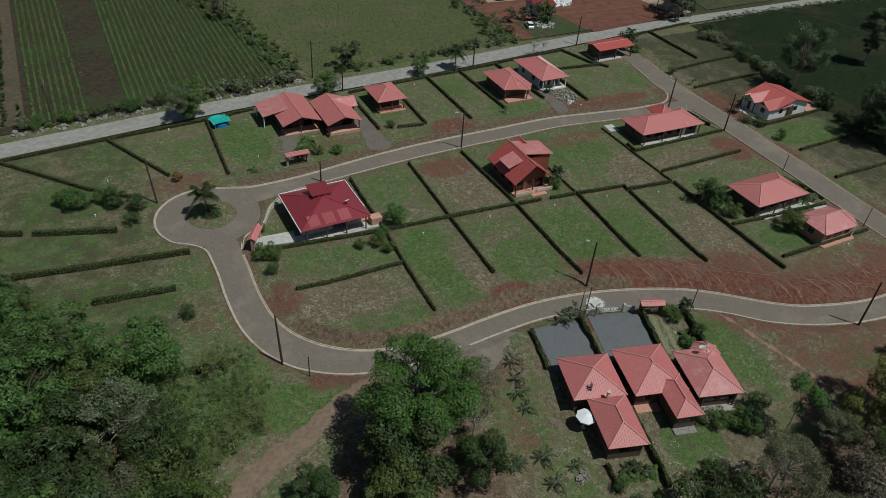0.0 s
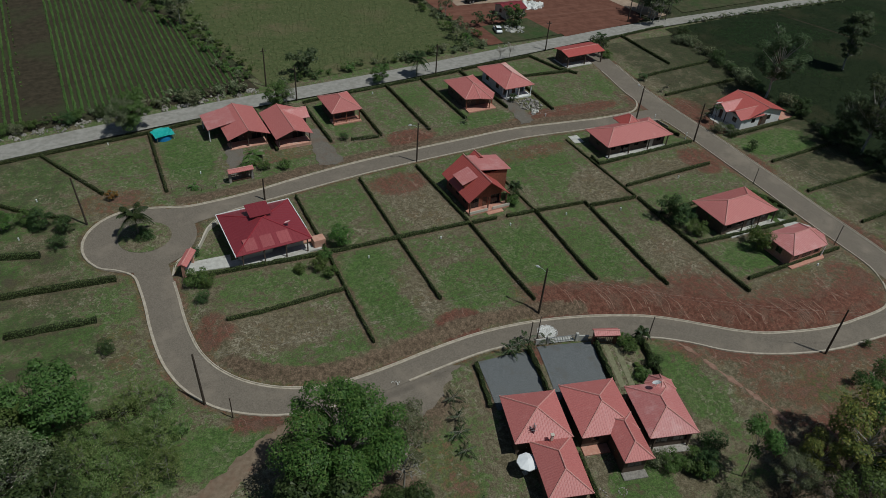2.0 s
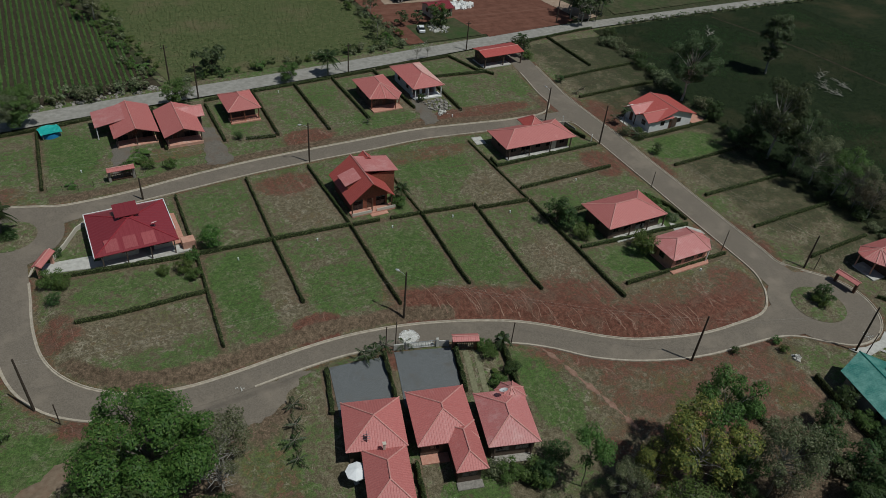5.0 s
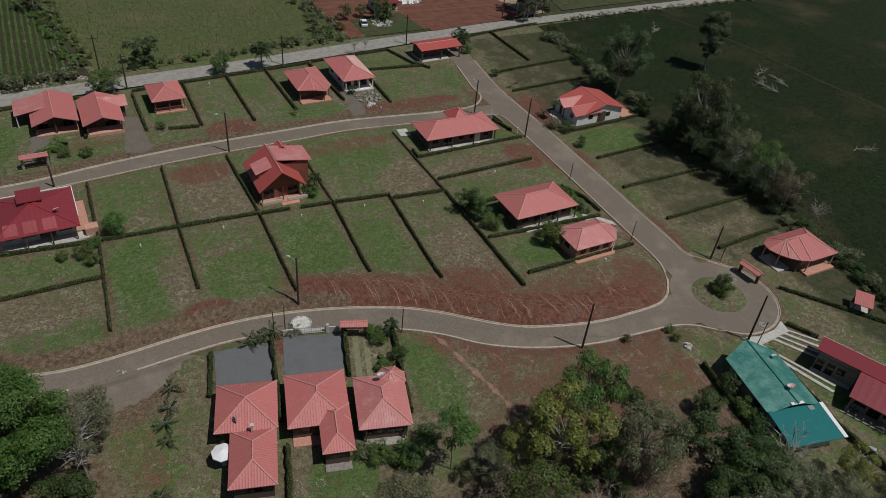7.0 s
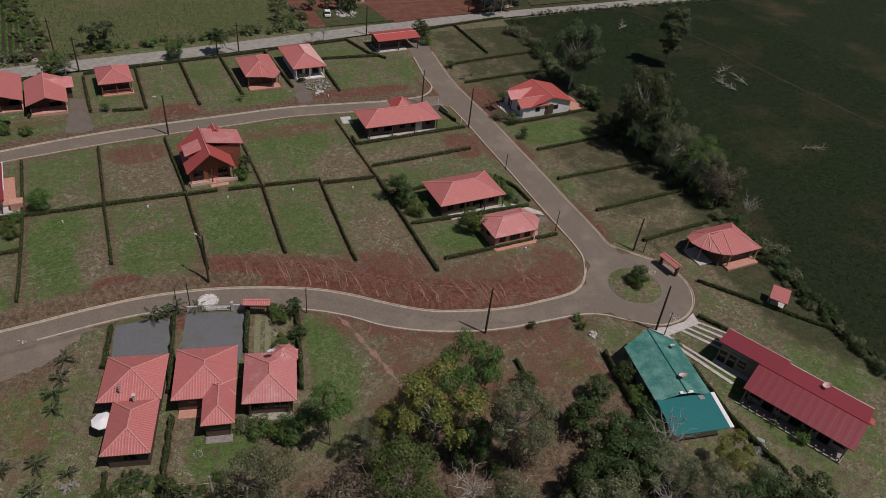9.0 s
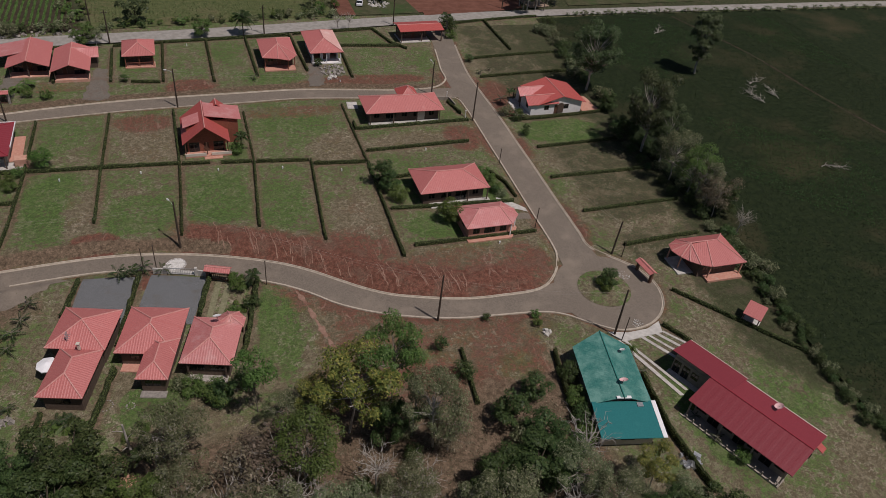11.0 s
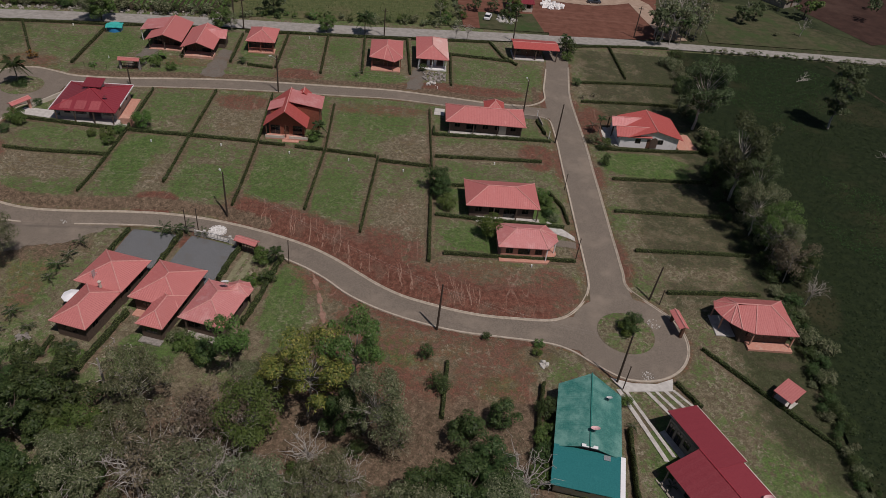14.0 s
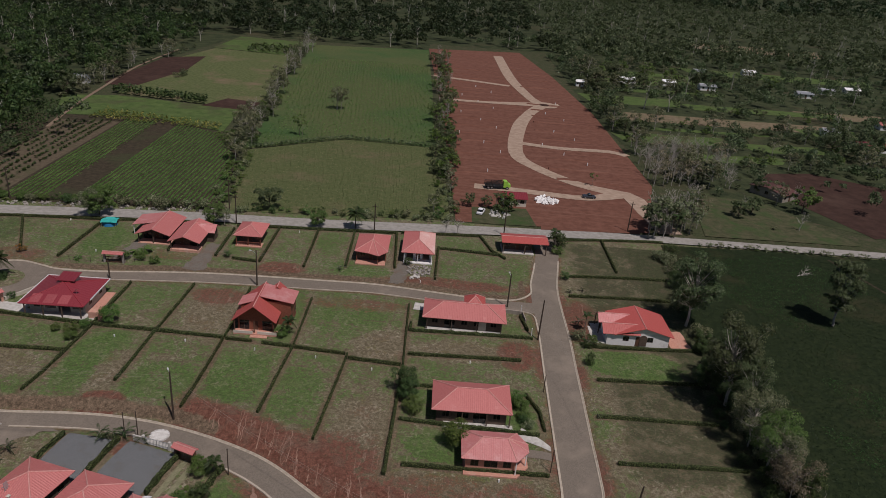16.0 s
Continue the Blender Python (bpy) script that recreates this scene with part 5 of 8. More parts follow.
# wooden house with stacked gables
h = house(67.9, 97.0, 1.0, "two-storey wooden house with stacked red gables")
shell(h, -3.3, 3.3, -3.6, 4.4, 3.0, RED_WOOD, s="gdg", e="wwd", n="ww", w="www", gable="y", rise=2.4, floor=TERRACOTTA)
roof(h, *facets_gable(-4.2, 4.2, -5.2, 5.2, 2.7, 3.3, "y"), TILE_DEEP, CAP, label="steep red tile roof slope")
roof(h, [[(-3.8, -1.9, 4.35), (-3.8, 1.9, 4.35), (0.3, 1.9, 5.75), (0.3, -1.9, 5.75)]], [], TILE_DUSTY, CAP, name="dormer_roof", label="faded red dormer roof")
shell(h, -3.2, -0.6, -1.6, 1.6, 4.3, RED_WOOD, w="-w-")
roof(h, [[(0.2, -1.0, 6.05), (6.7, -1.0, 4.9), (6.7, 4.4, 4.9), (0.2, 4.4, 6.05)]], [], TILE_DUSTY, CAP, name="side_roof", label="dusty red side roof")
shell(h, 0.6, 6.0, -0.6, 4.0, 4.85, RED_WOOD, e="w-w", s="-w")
roof(h, *facets_gable(1.2, 4.0, 3.2, 5.6, 4.9, 1.2, "y"), TILE_DEEP, CAP, name="gable_roof")
porch(h, -3.9, 4.3, -5.4, -3.7, 0.25, TERRACOTTA, ((-3.7, -4.9), (3.7, -4.9), (0, -4.9)), 2.8, WOOD)
for a, b in ((-3.9, -0.2), (0.7, 4.3)):
    part("parapet", box(a, b, -5.4, -5.25, 0.25, 0.8, 0.02), CREAM, h, "low pale porch wall")
part("porch_step", box(-0.6, 2.6, -6.3, -5.45, -0.4, 0.12, 0.03), TERRACOTTA, h)

# long house between the two lanes
h = house(107.8, 103.0, -0.6, "long red tile-roofed bungalow with a small entrance roof")
shell(h, -7.4, 7.4, -2.6, 3.3, 2.75, BROWN, s="wWwgw", e="ww", n="wWdWw", w="w")
roof(h, *facets_hip(-8.4, 8.35, -3.9, 4.1, EAVE, 1.75), TILE, CAP)
roof(h, *facets_hip(-0.2, 4.2, 0.6, 5.8, 3.2, 1.7), TILE_DEEP, CAP, name="entrance_roof")
porch(h, -7.6, 7.6, -3.8, -2.7, 0.1, CONCRETE, ((-7.4, -3.6), (-2.5, -3.6), (2.5, -3.6), (7.4, -3.6)), 2.65)
part("garage_panel", box(2.9, 4.4, -2.79, -2.7, 0.1, 2.0), CREAM, h)

# two houses on the inside of the main lane
h = house(108.9, 73.8, 0.6, "red tile-roofed bungalow with a pale side terrace")
shell(h, -5.6, 5.6, -3.2, 3.2, 2.75, BROWN, s="wgWw", e="wd", n="wWw", w="w")
roof(h, *facets_hip(-6.5, 6.55, -4.1, 4.15, EAVE, 1.7), TILE, CAP)
porch(h, -4.5, 6.8, -4.9, -3.3, 0.12, CONCRETE, ((-1.5, -3.95), (2.5, -3.95), (6.2, -3.95)), 2.65)
h = house(112.0, 62.1, 0.6, "small red tile-roofed house with an angled porch")
shell(h, -4.0, 3.4, -2.6, 2.5, 2.75, TERRACOTTA, s="wWw", e="d", n="ww", w="w")
hexp = [(-4.75, -3.35), (3.5, -3.35), (5.4, -1.0), (5.4, 0.8), (3.9, 3.25), (-4.75, 3.25)]
a, b, z = (-1.5, 0, EAVE + 1.45), (2.2, 0, EAVE + 1.45), EAVE
P3 = [(*p, z) for p in hexp]
roof(h, [[P3[0], P3[1], b, a], [P3[1], P3[2], b], [P3[2], P3[3], b], [P3[3], P3[4], b], [P3[4], P3[5], a, b], [P3[5], P3[0], a]], [(P3[0], a), (P3[5], a), (P3[1], b), (P3[2], b), (P3[3], b), (P3[4], b), (a, b)], TILE_DUSTY, CAP)
bm = bmesh.new()
f = bm.faces.new([bm.verts.new((x, y, 0.15)) for x, y in ((-4.3, -3.7), (3.6, -3.7), (5.5, -1.2), (5.5, 1.0), (4, 2.4), (-4.3, 2.4))])
ext = bmesh.ops.extrude_face_region(bm, geom=[f])
bmesh.ops.translate(bm, verts=[q for q in ext["geom"] if isinstance(q, bmesh.types.BMVert)], vec=(0, 0, -0.6))
bmesh.ops.recalc_face_normals(bm, faces=bm.faces)
part("porch_floor", bm, TERRACOTTA, h)
for p in ((3.4, -3.1), (5.1, -0.9), (5.1, 0.7)):
    part("post", box(p[0] - .08, p[0] + .08, p[1] - .08, p[1] + .08, 0.15, 2.7), WHITE, h)

# white house east of the main lane
h = house(142.3, 103.4, 1.5, "white plastered house with red cross-gabled roof")
shell(h, -6.1, 6.2, -3.9, 4.0, 2.75, WHITE, s="-wdw-", e="ww", n="ww", w="wd")
roof(h, *facets_gable(-4.9, 7.1, -4.5, 5.2, 2.55, 1.75, "y"), TILE_DEEP, CAP, label="deep red tile gable roof slope")
roof(h, *facets_gable(-7.2, 0.4, -4.4, 0.0, 2.62, 1.25, "x"), TILE_DEEP, CAP, label="deep red tile roof slope", name="wing_roof")
roof(h, *facets_gable(-7.2, -0.6, 0.0, 4.0, 2.62, 1.2, "x"), TILE_DUSTY, CAP, label="chalk-streaked red tile roof slope", name="porch_roof")
porch(h, -8.0, -6.2, -3.8, 4.0, 0.12, CONCRETE, ((-7.0, 0.0), (-7.0, 3.7)), 2.6)
bm = bmesh.new()
tri = [bm.verts.new((x, y, z)) for y in (-4.0, -3.84) for x, z in ((-4.4, 2.7), (6.6, 2.7), (1.1, 4.1))]
for q in ((0, 1, 2), (5, 4, 3), (1, 0, 3, 4), (2, 1, 4, 5), (0, 2, 5, 3)):
    bm.faces.new([tri[i] for i in q])
part("gable_wall", bm, WHITE, h)
# flat dark panel that stands for the shade inside the entrance arch
bm = bmesh.new()
ring = [(0.75, 0.1)] + [(0.75 * math.cos(radians(a)), 1.75 + 0.75 * math.sin(radians(a))) for a in range(0, 181, 20)] + [(-0.75, 0.1)]
front, back = [[bm.verts.new((1.1 + x, y, z)) for x, z in ring] for y in (-4.06, -3.99)]
bm.faces.new(front)
bm.faces.new(back[::-1])
for i in range(len(ring)):
    bm.faces.new((front[i], back[i], back[(i + 1) % len(ring)], front[(i + 1) % len(ring)]))
bmesh.ops.recalc_face_normals(bm, faces=bm.faces)
part("arched_door", bm, BROWN, h, "dark arched panel in place of the shaded entrance arch")

# north row
h = house(34.0, 133.3, 1.5, "red gabled house with open porch and side carport")
shell(h, -3.0, 3.9, -2.6, 5.2, 2.75, BROWN, s="gdg", e="ww", n="ww", w="wd", gable="y", rise=1.0)
roof(h, *facets_gable(-3.6, 4.6, -6.0, 6.2, 2.55, 1.45, "y"), TILE, CAP)
roof(h, [[(-6.2, -0.8, 2.65), (-6.2, 5.9, 2.65), (0.2, 5.9, 3.75), (0.2, -0.8, 3.75)]], [], TILE_DUSTY, CAP, name="carport_roof")
for p in ((-5.9, -0.4), (-5.9, 5.4)):
    part("post", box(p[0] - .08, p[0] + .08, p[1] - .08, p[1] + .08, -0.2, 2.6), WHITE, h)
porch(h, -3.2, 4.2, -5.4, -2.7, 0.2, SALMON, ((-3.0, -5.2), (0.4, -5.2), (4.0, -5.2)), 2.6, BROWN)
h = house(42.7, 130.6, 1.0, "red gabled house with salmon porch and cross gable")
shell(h, -2.9, 3.0, -2.8, 5.0, 2.75, BROWN, s="gd", e="ww", n="w", w="ww", gable="y", rise=0.9)
roof(h, *facets_gable(-3.7, 3.8, -5.9, 5.9, 2.55, 1.4, "y"), TILE, CAP)
roof(h, *facets_gable(0.1, 5.3, 0.6, 5.2, 2.6, 1.25, "x"), TILE_DUSTY, CAP, name="cross_gable_roof")
shell(h, 3.1, 4.6, 1.3, 4.6, 2.6, BROWN, e="w")
porch(h, -3.2, 3.4, -5.6, -2.9, 0.55, SALMON, ((-3.0, -5.4), (3.2, -5.4)), 2.6, BROWN)
h = house(55.8, 135.2, 1.5, "small square house with red hipped roof and porch")
shell(h, -2.6, 2.6, -1.6, 3.6, 2.7, BROWN, s="wdw", e="w", n="w", w="w")
roof(h, *facets_hip(-3.4, 3.45, -4.2, 4.4, EAVE, 1.6), TILE, CAP)
porch(h, -3.0, 3.2, -4.3, -1.7, 0.2, TERRACOTTA, ((-2.8, -3.8), (0, -3.8), (2.9, -3.8)), 2.7, RED_WOOD)
bm = bmesh.new()
for k in range(14):
    box_into(bm, -2.75 + k * 0.42, -2.7 + k * 0.42, -3.82, -3.78, 0.2, 1.0)
box_into(bm, -2.8, 2.9, -3.85, -3.75, 1.0, 1.08)
part("railing", bm, RED_WOOD, h)
h = house(85.6, 132.2, 1.0, "red hipped house with an angled bay porch")
shell(h, -3.0, 3.0, -3.4, 4.6, 2.7, BROWN, s="wdw", e="ww", n="w", w="ww")
bay = [(-3.8, -4.6), (-0.4, -5.4), (2.0, -6.6), (4.0, -4.0), (4.0, 6.0), (-3.8, 5.6)]
a, b, z = (0.2, -0.8, EAVE + 1.6), (0.2, 2.4, EAVE + 1.6), EAVE
P3 = [(*p, z) for p in bay]
roof(h, [[P3[0], P3[1], a], [P3[1], P3[2], a], [P3[2], P3[3], a], [P3[3], P3[4], b, a], [P3[4], P3[5], b], [P3[5], P3[0], a, b]], [(P3[0], a), (P3[1], a), (P3[2], a), (P3[3], a), (P3[4], b), (P3[5], b), (a, b)], TILE, CAP)
porch(h, -3.4, 3.5, -6.0, -3.5, 0.25, TERRACOTTA, ((-3.2, -4.3), (1.8, -5.8), (3.5, -3.9)), 2.7, RED_WOOD)
h = house(96.6, 135.2, 1.0, "red hipped house with a sun-bleached roof side")
shell(h, -3.0, 3.0, -3.8, 5.2, 2.8, WHITE, s="odo", e="ww", n="w", w="ww")
roof(h, [f for i, f in enumerate(facets_hip(-3.9, 3.95, -6.3, 6.6, 2.85, 1.9)[0]) if i != 1], facets_hip(-3.9, 3.95, -6.3, 6.6, 2.85, 1.9)[1], TILE, CAP)
roof(h, [facets_hip(-3.9, 3.95, -6.3, 6.6, 2.85, 1.9)[0][1]], [], TILE_PALE, CAP, name="bleached_slope", label="sun-bleached pale red roof side")
porch(h, -3.4, 3.5, -6.2, -3.9, 0.3, WHITE, ((-3.2, -6.0), (0, -6.0), (3.3, -6.0)), 2.8, WHITE)
# gatehouse
h = house(122.9, 142.9, 3.0, "open gatehouse under a red metal roof")
roof(h, *facets_gable(-5.9, 5.9, -3.1, 3.1, 3.0, 0.55, "x"), TILE_DEEP, CAP, label="red metal gatehouse roof")
shell(h, -5.2, 2.0, -0.4, 2.4, 2.9, BROWN, s="wdw", e="w", n="w", w="w")
for p in ((-5.4, -2.7), (0, -2.7), (5.4, -2.7), (5.4, 2.6), (2.6, 2.6)):
    part("post", box(p[0] - .12, p[0] + .12, p[1] - .12, p[1] + .12, -0.2, 2.95), BROWN, h)
part("porch_floor", box(-5.6, 2.4, -3.0, 2.8, -0.5, 0.1), CONCRETE, h)

# teal house
h = house(116.2, 24.8, -11.5, "teal-roofed house with tiled front and sheet-roofed rear")
shell(h, -3.3, 3.3, -4.3, 4.2, 2.9, TAUPE, s="ww", e="wdw", n="wdw", w="ww", gable="y", rise=1.0)
roof(h, [[(4.1, -4.9, 2.75), (4.1, 5.1, 2.75), (0, 6.9, 4.05), (0, -4.9, 4.05)], [(-4.1, 5.1, 2.75), (-4.1, -4.9, 2.75), (0, -4.9, 4.05), (0, 6.9, 4.05)]], [((0, -4.9, 4.05), (0, 6.9, 4.05))], TEAL, CAP_TEAL, rib=0.3, rib_h=0.014, label="teal tile-patterned roof with faded patches")
shell(h, -3.4, 3.2, -9.1, -4.5, 2.35, CREAM, s="wWw", w="w")
roof(h, [[(-4.1, -10.1, 2.45), (3.9, -10.1, 2.45), (3.9, -4.7, 2.95), (-4.1, -4.7, 2.95)]], [], TEAL_SHEET, CAP_TEAL, rib=0.0, label="smooth teal metal sheet roof", name="rear_roof")
bm = bmesh.new()
facet_into(bm, [(3.92, -10.1, 2.5), (4.5, -10.1, 2.5), (4.5, -4.7, 3.0), (3.92, -4.7, 3.0)], 0)
part("fascia", bm, WHITE_PAINT, h, "white painted roof edge")
for x0, x1 in ((-0.95, -0.08), (0.1, 1.0)):
    part("flashing", box(x0, x1, -5.0, -4.6, 3.83, 3.92), WHITE_PAINT, h, "white metal flashing")
part("roof_light", box(1.9, 2.7, -5.6, -4.9, 2.93, 2.97), GALV, h, "small grey roof light sheet")
dish(h, 0.5, -2.6, 4.0, DISH, 1.0)
dish(h, 2.3, 3.3, 3.4, DISH_GREY, 0.7)

# long maroon house
h = house(131.9, 14.0, 24.5, "long maroon metal-roofed house with a set-back wing")
shell(h, -3.4, 4.2, -6.6, 6.4, 2.55, TAUPE, s="ww", e="wWwWw", w="WgWgWgW", n="w", gable="y", rise=0.8)
roof(h, *facets_gable(-4.8, 4.75, -7.4, 7.3, 2.65, 1.15, "y"), MAROON, CAP_MAROON, rib=1.1, rib_h=0.006, label="maroon corrugated metal roof")
shell(h, 0.7, 4.6, 7.3, 12.8, 2.6, TAUPE, n="W", w="-Wgg", e="www")
roof(h, [[(0.05, 4.2, 3.83), (0.05, 13.4, 3.83), (5.4, 13.4, 2.54), (5.4, 4.2, 2.54)]], [], MAROON, CAP_MAROON, rib=1.1, rib_h=0.006, name="wing_roof", label="maroon metal wing roof")
part("gutter", box(4.75, 4.87, -7.4, 4.1, 2.52, 2.66), CREAM, h)
part("gutter", box(5.4, 5.5, 4.2, 13.4, 2.4, 2.53), CREAM, h)
part("wall_head", box(0.72, 0.84, 7.3, 12.8, 2.6, 3.55), TAUPE, h)
porch(h, -5.2, -3.5, -6.8, 7.0, 0.1, TAUPE, ((-4.6, -6.6), (-4.6, -2.2), (-4.6, 2.2), (-4.6, 6.8)), 2.6, TAUPE)
wall = bmesh.new()
for k in range(14):
    box_into(wall, -5.4, -5.25, -6.6 + k, -6.45 + k, -0.4, 0.75)
box_into(wall, -5.42, -5.23, -6.8, 7.4, -0.4, 0.2)
part("balustrade", wall, TAUPE, h)
porch(h, -0.3, 0.6, 7.4, 13.0, 0.1, CONCRETE)
dish(h, 3.0, -1.2, 3.2, DISH, 1.0)
bm = bmesh.new()
facet_into(bm, [(2.4, -8.2, 1.9), (3.6, -8.2, 1.9), (3.6, -6.7, 2.4), (2.4, -6.7, 2.4)], 0.3)
part("lean_to", bm, TILE_DEEP, h)

# house and shed east of the circle
h = house(145.3, 45.8, -0.5, "red tile-roofed house with a rounded end")
shell(h, -2.6, 4.6, -2.7, 2.9, 2.75, BROWN, s="wWw", e="w", n="ww", w="d")
pts = [(-1.2, -3.9), (5.4, -3.9), (5.6, 3.9), (-3.5, 3.9), (-5.5, 2.8), (-5.9, 1.2), (-5.2, -0.6), (-4.3, -1.9), (-2.9, -3.1)]
a, b, c, z = (-2.9, 0.9, EAVE + 1.5), (0.2, 0.9, EAVE + 1.5), (2.3, 0.9, EAVE + 1.5), EAVE
P3 = [(*p, z) for p in pts]
roof(h, [[P3[0], P3[1], c, b], [P3[1], P3[2], c], [P3[2], P3[3], a, b, c], [P3[3], P3[4], a], [P3[4], P3[5], a], [P3[5], P3[6], a], [P3[6], P3[7], a], [P3[7], P3[8], a], [P3[8], P3[0], b, a]],
     [(P3[0], b), (P3[1], c), (P3[2], c), (a, b), (b, c), (P3[3], a), (P3[4], a), (P3[5], a), (P3[6], a), (P3[7], a), (P3[8], a)], TILE, CAP)
porch(h, -1.6, 5.2, -4.5, -2.8, 0.2, TERRACOTTA, ((-1.2, -3.6), (5.0, -3.6)), 2.65, SALMON)
porch(h, -5.6, -2.7, -1.8, 2.6, 0.1, CONCRETE, ((-5.2, 2.4), (-4.9, -0.4)), 2.65, SALMON)
h = tagged(base("garden_shelter", 145.6, 32.1, gz(145.6, 32.1), -54), "small red tile-roofed garden shelter on posts", "shelter")
roof(h, [[(-1.4, -1.65, 2.0), (1.4, -1.65, 2.0), (1.4, 1.65, 2.5), (-1.4, 1.65, 2.5)]], [], TILE, CAP)
for p in ((-1.15, -1.35), (1.15, -1.35), (-1.15, 1.35), (1.15, 1.35)):
    part("post", box(p[0] - .08, p[0] + .08, p[1] - .08, p[1] + .08, -0.3, 2.02), WOOD, h)
part("back_wall", box(-1.15, 1.15, 1.28, 1.42, -0.3, 1.9), WOOD, h)
part("floor_slab", box(-1.35, 1.35, -1.5, 1.5, -0.3, 0.06), CONCRETE, h)


# ---- gateways with little tile roofs ----
def gateway(x, y, rot, width, label, pillar=STONE, lattice=True):
    g = tagged(base("gateway", x, y, gz(x, y), rot), label, "gateway", group="tile-roofed gateways")
    roof(g, *facets_gable(-width / 2 - 0.3, width / 2 + 0.3, -0.75, 0.75, 2.3, 0.35, "x"), TILE, CAP)
    for s in (-1, 1):
        part("pillar", box(s * width / 2 - 0.22, s * width / 2 + 0.22, -0.22, 0.22, -0.4, 2.25, 0.03), pillar, g)
    part("beam", box(-width / 2, width / 2, -0.08, 0.08, 2.1, 2.28), WOOD, g)
    if lattice:
        bm = bmesh.new()
        for k in range(int(width / 0.28)):
            s = -width / 2 + 0.3 + k * 0.28
            if s < width / 2 - 0.28:
                box_into(bm, s, s + 0.06, -0.03, 0.03, 0.05, 1.5)
        box_into(bm, -width / 2 + 0.25, width / 2 - 0.25, -0.04, 0.04, 0.2, 0.3)
        box_into(bm, -width / 2 + 0.25, width / 2 - 0.25, -0.04, 0.04, 1.3, 1.4)
        part("gate", bm, WOOD, g, "dark slatted wooden gate")


gateway(30.3, 116.8, 2, 4.0, "driveway gateway with stone pillars and red tile roof")
gateway(16.8, 94.9, 60, 3.6, "gateway with red tile roof beside the concrete drive", SALMON, False)
gateway(67.6, 56.8, -20, 3.2, "wooden double gate under a red tile roof", WOOD)
gateway(133.8, 45.2, 97, 3.4, "wooden gateway with red tile roof by the kerb", WOOD, False)

# ---- clipped hedges between the lots ----
def hedge(points, height=0.95, width=0.48, label="clipped dark green boundary hedge", rough=0.12, seed=0, leaf=HEDGE_LEAF):
    """A hedge: an uneven core, near-black as painted inner shade, with a skin of small leaves."""
    rng = np.random.default_rng(seed + int(abs(points[0][0]) * 13 + abs(points[0][1]) * 7))
    pts = np.array(points, float)
    seg = np.linalg.norm(np.diff(pts, axis=0), axis=1)
    line = np.vstack([np.linspace(a, b, max(2, int(l / 0.7)), endpoint=False) for a, b, l in zip(pts[:-1], pts[1:], seg)] + [pts[-1:]])
    d = np.gradient(line, axis=0)
    d /= np.linalg.norm(d, axis=1)[:, None] + 1e-9
    nrm = np.stack([-d[:, 1], d[:, 0]], 1)
    Z = ground_z(line[:, 0], line[:, 1])
    prof = np.array([(-0.5, -0.1), (-0.55, 0.45), (-0.46, 0.93), (0.0, 1.0), (0.46, 0.93), (0.55, 0.45), (0.5, -0.1)])
    n, k = len(prof), len(line)
    swell = 1 + rng.normal(0, 0.07, (k, 1))
    off = prof[None, :, 0] * width * swell + rng.normal(0, rough * 0.35, (k, n))
    hz = prof[None, :, 1] * height * (1 + rng.normal(0, 0.05, (k, 1))) + rng.normal(0, rough * 0.3, (k, n)) * (prof[None, :, 1] > 0.2)
    v = np.concatenate([line[:, None, :] + nrm[:, None, :] * off[..., None], (Z[:, None] + hz)[..., None]], -1)
    f = [(i * n + j, i * n + j + 1, (i + 1) * n + j + 1, (i + 1) * n + j) for i in range(k - 1) for j in range(n - 1)]
    f += [tuple(reversed(range(n))), tuple(range((k - 1) * n, k * n))]
    h = tagged(base("hedge", line[0, 0], line[0, 1], Z[0]), label, "hedge", group="boundary hedges")
    o = np.array([line[0, 0], line[0, 1], Z[0]])
    link_mesh("core", v.reshape(-1, 3) - o, f, HEDGE_SHADE, h)
    heap = Heap()
    m = int(seg.sum() * 95 * height)
    i, j = rng.integers(0, k - 1, m), rng.integers(0, n - 1, m)
    s, t = rng.random((m, 1)), rng.random((m, 1))
    p = (v[i, j] * (1 - s) + v[i + 1, j] * s) * (1 - t) + (v[i, j + 1] * (1 - s) + v[i + 1, j + 1] * s) * t
    out = np.concatenate([nrm[i] * prof[j][:, :1] * 2, np.full((m, 1), 0.6)], -1) + rng.normal(0, 0.5, (m, 3))
    out /= np.linalg.norm(out, axis=1)[:, None]
    heap.tris(blades(rng, p + out * 0.04 - o, out, 0.12, 0.075))
    heap.link("foliage", leaf, h)


for k, line in enumerate(HEDGES):
    (ax, ay), (bx, by) = line[0], line[-1]
    lots = 60 < by < 112 and abs(bx - ax) < 0.3 * abs(by - ay) and 30 < ax < 97
    hedge(line, seed=k, height=1.05 if line[0] in ((56.6, 60.0), (73.2, 56.2), (66.4, 57.6), (122.2, 25.6), (111.9, 32.6), (53.6, 42.6)) else 0.35 if line[0] in ((75.8, 108), (96.2, 108.8)) else 1.0 if line[0][0] < 0 and line[0][1] < 112 else 0.66, width=0.62 if line[0][0] < 0 and line[0][1] < 112 else 0.3 if lots else 0.42, rough=0.26 if line[0][1] < 61 and line[0][0] < 80 else 0.12)


